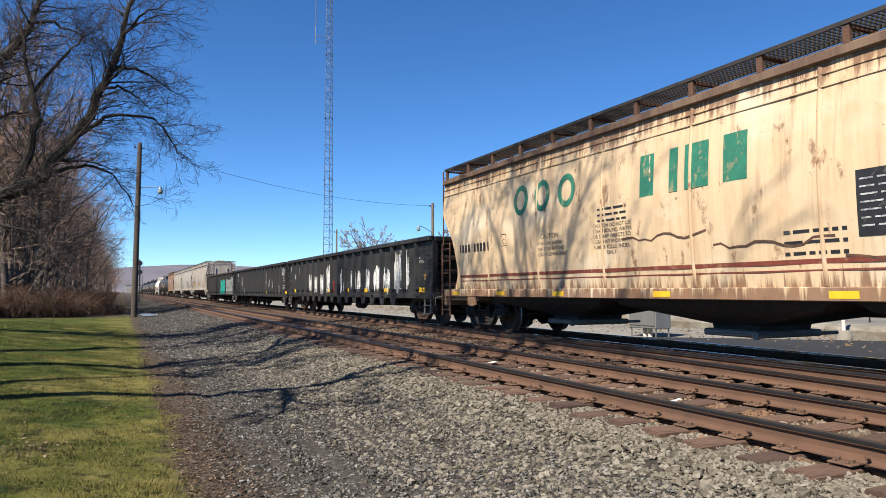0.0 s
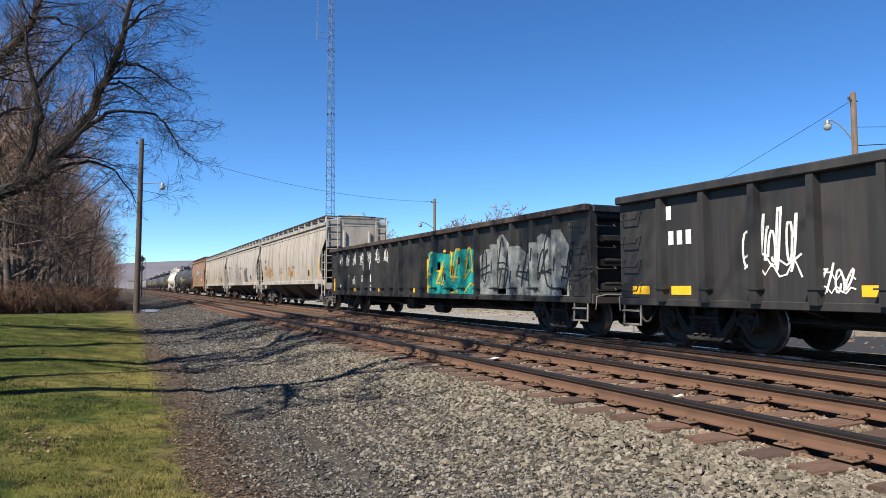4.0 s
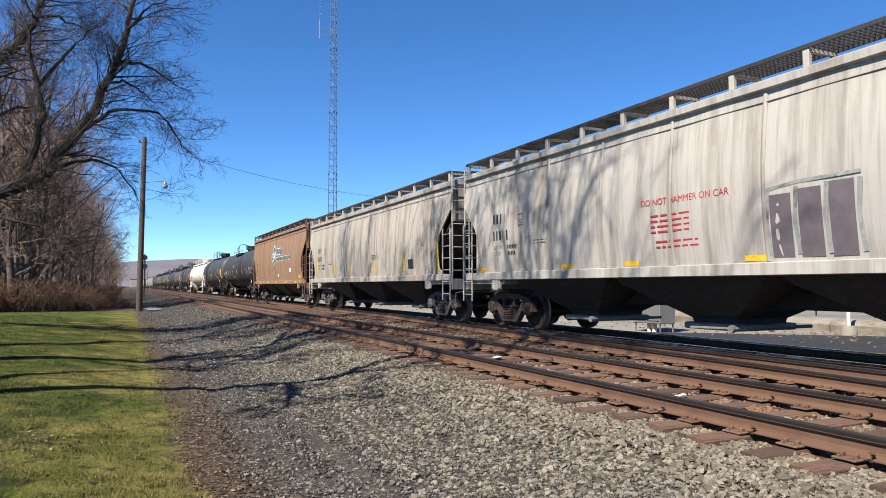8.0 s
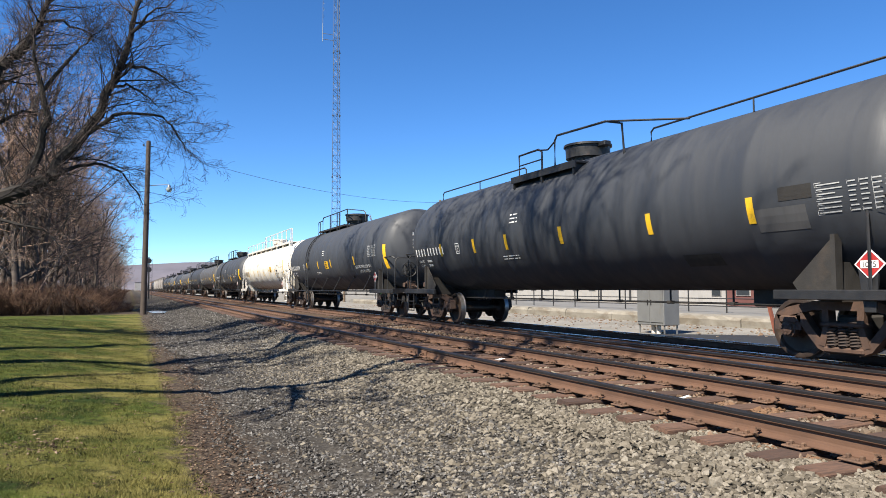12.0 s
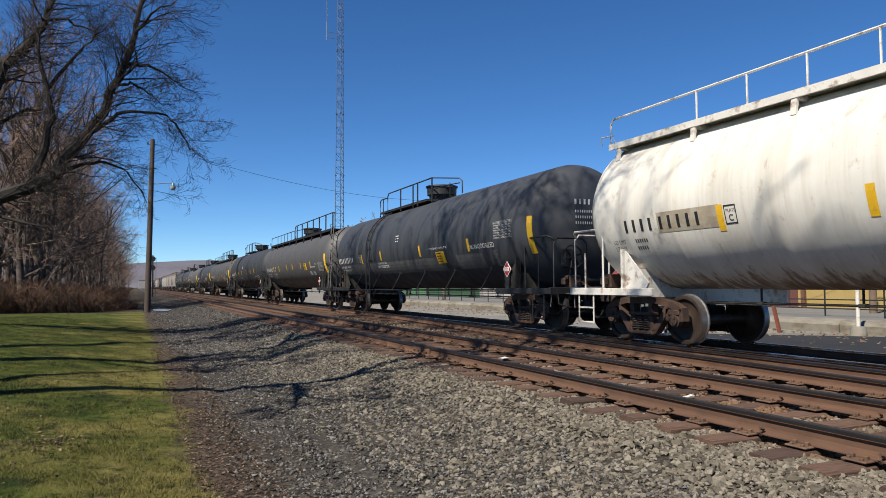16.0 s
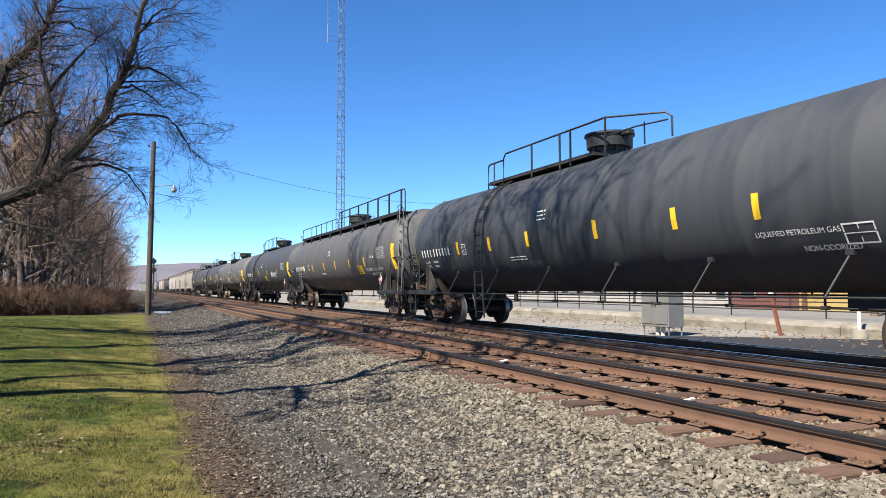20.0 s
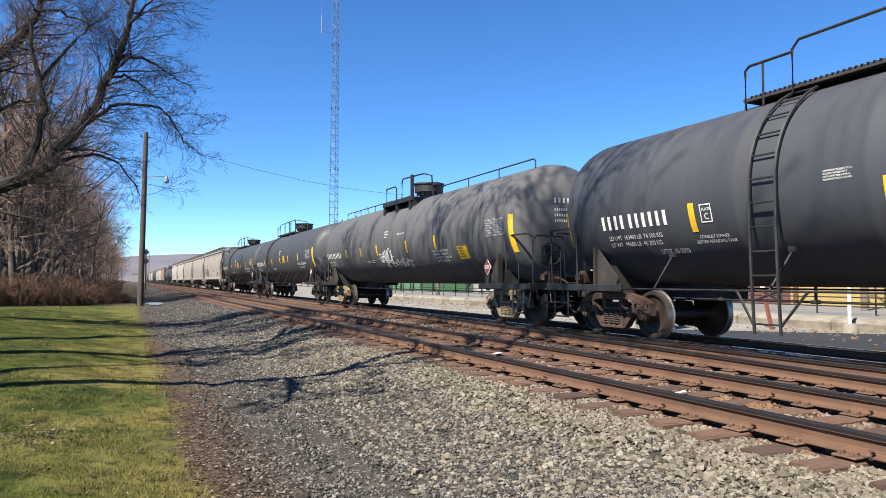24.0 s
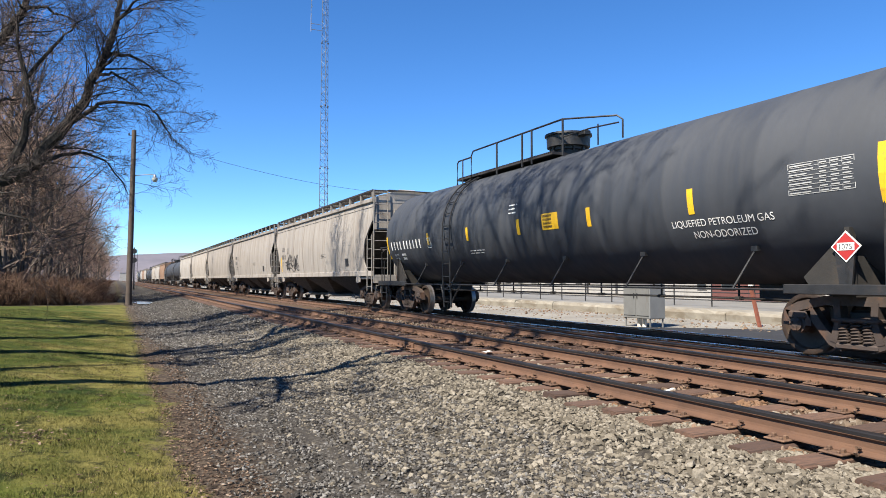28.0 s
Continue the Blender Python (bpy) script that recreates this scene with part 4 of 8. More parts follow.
    o = part("brake_chain", kept("brake_chain", make_chain), M["rod_steel"], car)
    o.location = (-0.30, -half - 0.15, sill + 0.58)
    for s in (-1, 1):
        truck(car, s * (half - 1.62), truck_steel)
    couplers(car, half)
    return car


# ---- gondolas ----
def make_post(low, top):
    """A pressed side post, wider at its foot, standing out to -x."""
    g = Geo()
    rings = []
    for z, w, d in ((low - 0.02, 0.085, 0.12), (low + 0.30, 0.085, 0.12), (top - 0.25, 0.07, 0.115), (top - 0.13, 0.07, 0.11)):
        rings.append([(0.0, -w - 0.02, z), (-d, -w + 0.015, z), (-d, w - 0.015, z), (0.0, w + 0.02, z)])
    g.loft(rings)
    g.box(-0.14, 0.0, -0.13, 0.13, low + 0.19, low + 0.215)
    return g


def gondola_end(car, half, low, top, body, turn):
    """Flat end sheet with pressed ribs, corner posts and rails, at the +y end before the turn."""
    def put(name, key, make):
        part(name, kept((name, key, round(half, 2), round(top, 2), round(low, 2)), make), body, car).rotation_euler = (0, 0, turn)
    put("end_sheet", 0, lambda: Geo().box(-1.44, 1.44, half - 0.30, half - 0.27, low, top - 0.04))
    for k in range(4):
        z = low + 0.24 + (top - low - 0.45) * k / 3
        put("end_rib", k, lambda: Geo().prism([(half - 0.28, z - 0.12), (half - 0.06, z - 0.06), (half - 0.06, z + 0.06), (half - 0.28, z + 0.12)], "x", -1.28, 1.28))
    for x in (-1.37, 1.37):
        put("corner_post", x, lambda: Geo().box(x - 0.09, x + 0.09, half - 0.30, half, low - 0.1, top - 0.05, 0.015))
    put("end_rim", 0, lambda: Geo().box(-1.39, 1.39, half - 0.32, half + 0.03, top - 0.17, top - 0.015, 0.02))
    put("end_sill", 0, lambda: Geo().box(-1.45, 1.45, half - 0.20, half + 0.02, low - 0.12, low + 0.10, 0.02))


def gondola(label, half, low, top, rim, posts, tabs, truck_steel, post_width=1.0):
    car = thing("gondola_wagon", label, "gondola wagon", "gondolas of the train")
    body = M["gondola_black"]
    for s in (-1, 1):
        a, b = sorted((s * 1.44, s * 1.465))
        part("side_wall", Geo().box(a, b, -half, half, low, top - 0.05), body, car)
    part("floor", Geo().box(-1.44, 1.44, -half, half, low + 0.05, low + 0.12), M["under_dark"], car)
    post = kept(("side_post", round(low, 2), round(top, 2)), lambda: make_post(low, top))
    span = 2 * half - 2.3
    for k in range(posts):
        y = -span / 2 + span * k / (posts - 1)
        for s in (-1, 1):
            o = part("side_post", post, body, car)
            o.location = (s * 1.463, y, 0)
            if s > 0:
                o.rotation_euler = (0, 0, math.pi)
    for s in (-1, 1):
        a, b = sorted((s * 1.40, s * 1.60))
        part("top_chord", Geo().box(a, b, -half, half, top - 0.15, top, 0.02), rim, car, "dented top rim")
    for s in (-1, 1):
        g = Geo()
        a, b = sorted((s * 1.42, s * 1.50))
        g.box(a, b, -half, half, low - 0.10, low + 0.02, 0.01)
        if tabs:
            for k in range(posts):
                y = -span / 2 + span * k / (posts - 1)
                if abs(y) < half - 3.2:
                    g.prism([(y - 0.28, low - 0.095), (y + 0.28, low - 0.095), (y + 0.17, low - 0.34), (y - 0.17, low - 0.34)], "x", a, b)
        part("side_sill", g, body, car)
    for s in (0, 1):
        gondola_end(car, half, low, top, body, math.pi * s)
        sg = -1 if s else 1
        for k in range(4):
            z = low + 0.16 + (top - low - 0.62) * k / 3
            g = Geo()
            y0, y1 = sg * (half - 0.12), sg * (half - 0.58)
            g.tube([(-1.47, y0, z + 0.14), (-1.55, y0, z + 0.10), (-1.57, y0 - sg * 0.03, z), (-1.57, y1 + sg * 0.03, z), (-1.55, y1, z + 0.10), (-1.47, y1, z + 0.14)], 0.013, 5)
            part("grab_iron", g, M["black_steel"], car)
            g = Geo()
            g.tube([(-1.32, sg * (half - 0.02), z + 0.05), (-1.32, sg * (half + 0.06), z), (-0.86, sg * (half + 0.06), z), (-0.86, sg * (half - 0.02), z + 0.05)], 0.013, 5)
            part("end_grab_iron", g, M["black_steel"], car)
        g = Geo()
        y0, y1 = sg * (half - 0.10), sg * (half - 0.56)
        for z in (0.55, 0.80):
            g.box(-1.53, -1.46, min(y0, y1), max(y0, y1), z, z + 0.03)
        for y in (y0, y1):
            g.tube([(-1.49, y, 0.55), (-1.47, y, low)], 0.018, 5)
        part("step", g, M["grey_steel"], car)
    g = Geo()
    g.box(-0.22, 0.22, -half + 0.1, half - 0.1, low - 0.42, low + 0.04, 0.02)
    for k in range(9):
        y = (k - 4) * half / 4.9
        g.prism([(-1.42, low + 0.04), (1.42, low + 0.04), (1.42, low - 0.06), (0.25, low - 0.36), (-0.25, low - 0.36), (-1.42, low - 0.06)], "y", y - 0.05, y + 0.05)
    part("underframe", g, M["under_dark"], car)
    g = Geo()
    g.tube([(-0.75, -1.2, low - 0.42), (-0.75, -0.55, low - 0.42)], 0.17, 12)
    g.box(-1.2, -0.7, 0.6, 1.15, low - 0.50, low - 0.12, 0.05)
    g.tube([(-0.9, -half + 3.2, low - 0.30), (-0.9, -1.0, low - 0.36), (-0.9, half - 3.2, low - 0.30)], 0.018, 5)
    g.tube([(-0.7, -1.0, low - 0.42), (-0.5, -half + 2.6, 0.75)], 0.02, 5)
    g.tube([(-0.7, 1.0, low - 0.42), (-0.5, half - 2.6, 0.75)], 0.02, 5)
    part("brake_rigging", g, M["under_dark"], car)
    o = part("brake_wheel", kept("brake_wheel", make_brake_wheel), M["black_steel"], car)
    o.location = (-0.35, -half - 0.22, top - 0.68)
    o = part("brake_chain", kept("brake_chain", make_chain), M["rod_steel"], car)
    o.location = (-0.35, -half - 0.15, top - 0.90)
    for s in (-1, 1):
        truck(car, s * (half - 1.68), truck_steel)
    couplers(car, half)
    return car


# ---- tank wagons ----
TANK_R, TANK_Z = 1.56, 2.755


def tank_across(z):
    return -math.sqrt(max(0.01, TANK_R ** 2 - (z - TANK_Z) ** 2))


def make_barrel(half):
    """The shell with ellipsoid heads and slightly raised jacket rings."""
    g = Geo()
    n, h = 64, 0.80
    prof = [(half - h + h * math.sin(q), TANK_R * math.cos(q)) for q in (radians(a) for a in (0, 12, 24, 36, 48, 58, 67, 75, 82, 87))]
    body = []
    rings = int((2 * (half - h)) / 1.9)
    for k in range(1, rings):
        y = -half + h + 2 * (half - h) * k / rings
        body += [(y - 0.05, TANK_R), (y - 0.04, TANK_R + 0.002), (y + 0.04, TANK_R + 0.002), (y + 0.05, TANK_R)]
    full = [(-y, r) for y, r in reversed(prof)] + body + prof
    g.loft([[(r * math.cos(q), y, TANK_Z + r * math.sin(q)) for q in (2 * math.pi * k / n for k in range(n))] for y, r in full], True, True, True)
    return g


def make_bonnet():
    """The round housing over the valves."""
    g = Geo()
    n = 24
    g.loft([[(r * math.cos(q), r * math.sin(q), z) for q in (2 * math.pi * k / n for k in range(n))] for z, r in ((0, 0.36), (0.16, 0.36), (0.17, 0.42), (0.24, 0.42), (0.25, 0.53), (0.52, 0.54), (0.525, 0.585), (0.575, 0.58), (0.60, 0.40), (0.61, 0.0))], True, False, True)
    g.box(-0.10, 0.10, -0.78, -0.50, 0.44, 0.56, 0.02)
    g.tube([(0, 0.5, 0.30), (0, 0.64, 0.36)], 0.05, 6)
    for k in range(10):
        q = 2 * math.pi * k / 10
        g.box(0.43 * math.cos(q) - 0.025, 0.43 * math.cos(q) + 0.025, 0.43 * math.sin(q) - 0.025, 0.43 * math.sin(q) + 0.025, 0.13, 0.26)
    return g


def make_saddle(half):
    """Stub sill, bolster web and deck at the +y end."""
    g = Geo()
    g.box(-0.20, 0.20, half - 3.9, half + 0.10, 0.92, 1.26, 0.02)
    y = half - 1.62
    g.prism([(y - 0.16, 1.05), (y + 0.16, 1.05), (y + 0.13, 1.60), (y - 0.13, 1.60)], "x", -1.30, 1.30)
    for s in (-1, 1):
        g.prism([(y - 0.55, 1.32), (y + 0.10, 1.95), (y + 0.16, 1.95), (y + 0.16, 1.10), (y - 0.40, 1.10)], "x", s * 1.34 - 0.02, s * 1.34 + 0.02)
        g.box(min(s * 1.28, s * 1.42), max(s * 1.28, s * 1.42), y + 0.10, y + 0.17, 1.10, 1.98)
    return g


def make_deck(half):
    g = Geo()
    g.box(-1.46, 1.46, half - 1.05, half + 0.16, 1.16, 1.20)
    g.box(-1.48, 1.48, half + 0.08, half + 0.18, 1.08, 1.24, 0.01)
    for s in (-1, 1):
        g.box(min(s * 1.42, s * 1.50), max(s * 1.42, s * 1.50), half - 2.4, half + 0.16, 1.08, 1.22, 0.01)
    return g


def make_end_rails(half, x):
    """A tall bent handrail along one corner of the deck, a second across the end, and the steps below."""
    g = Geo()
    s = 1 if x > 0 else -1
    top = 2.42
    g.tube([(x, half - 0.95, 1.2), (x, half - 0.95, top - 0.18), (x, half - 0.91, top - 0.06), (x, half - 0.79, top), (x, half + 0.02, top), (x - s * 0.04, half + 0.10, top - 0.03), (x - s * 0.12, half + 0.15, top - 0.10)], 0.024, 6)
    g.tube([(x - s * 0.10, half + 0.15, 1.2), (x - s * 0.10, half + 0.15, top - 0.16), (x - s * 0.20, half + 0.15, top - 0.05), (x - s * 0.90, half + 0.15, top - 0.05), (x - s * 1.0, half + 0.15, top - 0.16), (x - s * 1.0, half + 0.15, 1.2)], 0.022, 6)
    g.tube([(x, half - 0.35, 1.2), (x, half - 0.35, 1.95)], 0.016, 5)
    for y in (half - 0.62, half - 0.12):
        g.tube([(x, y, 1.12), (x, y, 0.50)], 0.018, 5)
    for z in (0.52, 0.82):
        g.tube([(x, half - 0.62, z), (x, half - 0.12, z)], 0.019, 5)
    return g


def make_reservoir():
    """An air tank with domed ends lying across the stub sill."""
    n = 12
    return Geo().loft([[(x, r * math.cos(q), 1.42 + r * math.sin(q)) for q in (2 * math.pi * k / n for k in range(n))] for x, r in ((-0.62, 0.03), (-0.60, 0.10), (-0.54, 0.14), (0.54, 0.14), (0.60, 0.10), (0.62, 0.03))], True, True, True)


def make_valve():
    """The control valve block with its pipe bracket."""
    g = Geo()
    g.box(-0.16, 0.16, -0.12, 0.12, 1.22, 1.52, 0.03)
    g.box(-0.30, -0.17, -0.08, 0.08, 1.28, 1.46, 0.03)
    g.box(0.17, 0.28, -0.08, 0.08, 1.26, 1.42, 0.03)
    g.tube([(0, 0.1, 1.35), (0.05, 0.3, 1.36), (0.1, 0.5, 1.25), (0.1, 0.9, 1.12)], 0.022, 6)
    return g


def make_brake_rod():
    """Bent rods and a bell crank between deck and truck."""
    g = Geo()
    g.tube([(-1.05, 0.0, 1.15), (-1.05, 0.1, 0.80), (-1.0, -0.35, 0.62), (-0.9, -1.2, 0.58)], 0.022, 6)
    g.tube([(-0.55, 0.1, 1.15), (-0.55, 0.12, 0.70), (-0.50, -0.6, 0.55)], 0.020, 6)
    g.prism([(-0.05, 0.72), (0.16, 0.78), (0.12, 0.98), (-0.08, 0.92)], "x", -1.08, -1.02)
    g.tube([(-1.30, 0.12, 1.10), (-1.30, 0.14, 0.86), (-1.0, 0.16, 0.78), (-0.3, 0.16, 0.80)], 0.016, 5)
    return g


def end_gear(car, half):
    """The brake gear gathered at both ends of a tank wagon."""
    for s in (-1, 1):
        for name, make, m, y in (("brake_rod", make_brake_rod, M["under_dark"], 0.10), ("air_reservoir", make_reservoir, M["under_dark"], -0.55), ("control_valve", make_valve, M["truck_brown"], -0.18)):
            if name == "air_reservoir" and s > 0:
                continue
            o = part(name, kept(name, make), m, car)
            o.location = (0 if name != "control_valve" else -0.62, s * (half + y), 0)
            if s < 0:
                o.scale = (1, -1, 1)


def make_side_pipe(half):
    """A rail along each flank below the shell, hung on slanted brackets."""
    g = Geo()
    for s in (-1, 1):
        g.tube([(s * 1.48, -half + 2.4, 1.14), (s * 1.48, half - 2.4, 1.14)], 0.020, 6)
        n = 6
        for k in range(n):
            y = -(half - 3.3) + 2 * (half - 3.3) * k / (n - 1)
            g.tube([(s * 1.48, y, 1.14), (s * 1.22, y - 0.22, 1.75)], 0.020, 5)
            g.box(s * 1.22 - 0.04, s * 1.22 + 0.04, y - 0.28, y - 0.16, 1.72, 1.80)
    return g


def make_hangers(half):
    g = Geo()
    for k in range(7):
        y = -(half - 4.0) + 2 * (half - 4.0) * k / 6
        g.tube([(-0.55, y, 1.22), (-0.55, y, 0.98)], 0.02, 5)
        g.box(-0.62, -0.48, y - 0.05, y + 0.05, 0.94, 1.0, 0.01)
    g.tube([(-0.55, -half + 2.8, 0.97), (-0.55, half - 2.8, 0.97)], 0.022, 6)
    return g


def side_ladder(car, y, steel):
    """A ladder that follows the shell from below the side rail to the top."""
    g = Geo()
    pts = [(-1.56, 0.50), (-1.60, 1.30), (-1.62, 2.2), (-1.615, 2.9)] + [(-(TANK_R + 0.06) * math.cos(radians(a)), TANK_Z + (TANK_R + 0.06) * math.sin(radians(a))) for a in (15, 25, 35, 45, 55, 65, 72)]
    for o in (-0.23, 0.23):
        g.tube([(x, y + o, z) for x, z in pts], 0.026, 5)
    for s in (-1, 1):
        g.tube([(-1.56, y + s * 0.23, 0.62), (-1.48, y + s * 0.62, 1.14)], 0.022, 5)
        g.tube([(-1.56, y + s * 0.23, 1.0), (-1.48, y - s * 0.15, 1.14)], 0.018, 5)
    stiles = part("side_ladder", g, steel, car)
    path = [Vector((x, 0, z)) for x, z in pts]
    run, nxt = 0.0, 0.15
    for a, b in zip(path, path[1:]):
        d = (b - a).length
        while nxt < run + d:
            part("rung", kept("tank_rung", lambda: Geo().tube([(0, -0.23, 0), (0, 0.23, 0)], 0.016, 5)), steel, stiles, "", a.lerp(b, (nxt - run) / d) + Vector((0, y, 0)))
            nxt += 0.36
        run += d


def rail_posts(g, ys, x, z0, z1, r=0.02):
    for y in ys:
        g.tube([(x, y, z0), (x, y, z1)], r, 5)


def tank_top_ladder_type(car, steel, half, y_lad, rail_steel=None):
    """Walkway from a side ladder to the bonnet, railed on the near side, and a short guard past the bonnet."""
    side_ladder(car, y_lad, steel)
    top = TANK_Z + TANK_R
    far = y_lad + 1.05
    g = Geo()
    g.box(-0.72, -0.30, -0.35, far + 0.05, top - 0.03, top + 0.03)
    for k in range(int((far + 0.3) / 0.09)):
        y = -0.3 + 0.09 * k
        g.box(-0.74, -0.28, y, y + 0.03, top + 0.03, top + 0.045)
    part("top_walkway", g, M["grate_dark"], car)
    g = Geo()
    zt = top + 0.72
    g.tube([(-0.72, far, top - 0.15), (-0.72, far, top + 0.50), (-0.72, far - 0.08, top + 0.56), (-0.72, far - 0.9, top + 0.56)], 0.024, 6)
    g.tube([(-0.72, far - 0.35, top - 0.15), (-0.72, far - 0.35, top + 0.55)], 0.02, 6)
    g.tube([(-0.72, far - 0.9, top - 0.1), (-0.72, far - 0.9, zt - 0.12), (-0.72, far - 1.02, zt), (-0.72, -0.5, zt), (-0.72, -0.8, zt)], 0.024, 6)
    rail_posts(g, [far - 2.4, far - 3.7, 0.55, -0.78], -0.72, top - 0.14, zt, 0.028)
    g.tube([(-0.72, -0.78, zt), (-0.42, -2.35, zt - 0.22), (-0.36, -2.46, zt - 0.32), (-0.36, -2.46, top)], 0.022, 6)
    g.tube([(-0.72, -0.78, top + 0.30), (-0.55, -1.6, top + 0.36), (-0.42, -2.4, top + 0.34)], 0.018, 6)
    rail_posts(g, [-1.8], -0.5, top - 0.05, top + 0.42, 0.018)
    part("guard_rail", g, rail_steel or steel, car)


def tank_full_walk_type(car, steel, half):
    """A walkway with a handrail along the whole top, ladders at both ends."""
    top = TANK_Z + TANK_R
    e = half - 0.78
    g = Geo()
    x = -0.92
    zw = TANK_Z + math.sqrt(TANK_R ** 2 - x * x) + 0.16
    g.box(x - 0.20, x + 0.25, -e, e, zw - 0.05, zw, 0.008)
    g.box(x - 0.22, x - 0.18, -e, e, zw - 0.10, zw + 0.02)
    part("top_walkway", g, steel, car)
    for k in range(9):
        y = -e + 0.3 + (2 * e - 0.6) * k / 8
        o = part("walkway_bracket", kept("walkway_bracket", lambda: Geo().prism([(-0.20, -0.05), (0.24, -0.05), (0.20, -0.16), (-0.16, -0.13), (-0.20, -0.36), (-0.24, -0.36)], "y", -0.05, 0.05)), steel, car)
        o.location = (x, y, zw)
    g = Geo()
    xr, zt = x - 0.16, zw + 0.80
    g.tube([(xr, -e - 0.35, zw - 0.3), (xr, -e - 0.35, zt - 0.14), (xr, -e - 0.28, zt - 0.02), (xr, -e - 0.10, zt), (xr, 0.30, zt), (xr, 0.42, zt - 0.1), (xr, 0.42, zw)], 0.026, 6)
    g.tube([(xr, 0.62, zw), (xr, 0.62, zt - 0.34), (xr, 0.76, zt - 0.26), (xr, e - 0.1, zt - 0.26), (xr, e, zt - 0.36), (xr, e, zw)], 0.022, 6)
    for k in range(7):
        y = -e + 0.05 + (e - 0.1) * k / 6
        g.box(xr - 0.02, xr + 0.02, y - 0.05, y + 0.05, zw - 0.04, zt, 0.0)
    rail_posts(g, [1.7, 2.8, 3.9, 5.0, 6.1], xr, zw, zt - 0.26, 0.018)
    g.tube([(xr, 0.42, zw + 0.5), (xr + 0.5, -0.9, zw + 0.62), (xr + 1.2, -0.9, zw + 0.62)], 0.02, 5)
    part("guard_rail", g, steel, car)
    for s in (-1, 1):
        if s < 0:
            ladder_part("end_ladder", (-1.14, -e + 0.05, zw + 0.05), (-1.52, -half + 0.02, 1.2), (0, -0.40, 0), 9, 0.018, steel, car)
        g = Geo()
        g.tube([(x - 0.2, s * (e - 0.2), zw), (x - 0.26, s * (e - 0.2), zw + 0.18), (x - 0.26, s * (e + 0.2), zw + 0.2), (x - 0.2, s * (e + 0.25), zw + 0.05)], 0.014, 5)
        part("grab_iron", g, steel, car)


def tank_platform_type(car, steel, half, slim=False):
    """A bracketed platform beside the bonnet and thin handrails along the top."""
    top = TANK_Z + TANK_R
    c = -1.5
    x0, z = -1.22, top - 0.14
    g = Geo()
    g.box(x0, -0.35, c + 0.20, c + 3.0, z, z + 0.05, 0.008)
    g.box(x0 - 0.02, x0 + 0.02, c + 0.20, c + 3.0, z - 0.10, z + 0.06)
    deep, wide = (0.24, 0.025) if slim else (0.42, 0.06)
    for y in (c + 0.30, c + 1.6, c + 2.9):
        g.prism([(x0, z), (-0.45, z), (-1.10, z - deep), (-1.22, z - deep)], "y", y - wide, y + wide)
    part("platform", g, steel, car)
    g = Geo()
    zt = z + 0.74
    g.tube([(x0, c + 2.6, z), (x0, c + 2.6, zt - 0.18), (x0, c + 1.7, zt - 0.18), (x0, c + 1.55, zt - 0.26), (x0, c + 1.55, z)], 0.026, 6)
    g.tube([(x0, c + 1.0, z), (x0, c + 1.0, zt - 0.1), (x0, c + 0.9, zt), (x0 + 0.1, c - 0.75, zt - 0.03), (x0 + 0.25, c - 1.08, zt - 0.13), (x0 + 0.3, c - 1.08, z - 0.05)], 0.026, 6)
    if slim:
        g.tube([(x0, c + 2.6, z + 0.3), (x0, c + 1.55, z + 0.3)], 0.018, 5)
        g.tube([(x0, c + 1.7, zt - 0.2), (x0, c + 1.3, zt - 0.26), (x0, c + 1.0, zt - 0.12)], 0.02, 5)
        g.tube([(x0 + 0.1, c - 0.75, zt - 0.03), (-0.62, c - 2.6, z + 0.40)], 0.022, 6)
    else:
        g.box(x0 - 0.05, x0 + 0.05, c - 0.02, c + 0.08, z - 0.1, zt + 0.03)
    part("guard_rail", g, steel, car)
    for a, b in ((2.1, half - 1.2), (-half + 0.9, c - 1.2)):
        g = Geo()
        xr = -0.62
        zb = TANK_Z + math.sqrt(TANK_R ** 2 - xr * xr)
        g.tube([(xr, a, zb), (xr, a, zb + 0.19), (xr, a + 0.08, zb + 0.25), (xr, b - 0.08, zb + 0.25), (xr, b, zb + 0.19), (xr, b, zb)], 0.020, 6)
        n = max(2, int((b - a) / 1.9))
        rail_posts(g, [a + (b - a) * k / n for k in range(1, n)], xr, zb - 0.02, zb + 0.25, 0.016)
        part("top_handrail", g, steel, car)


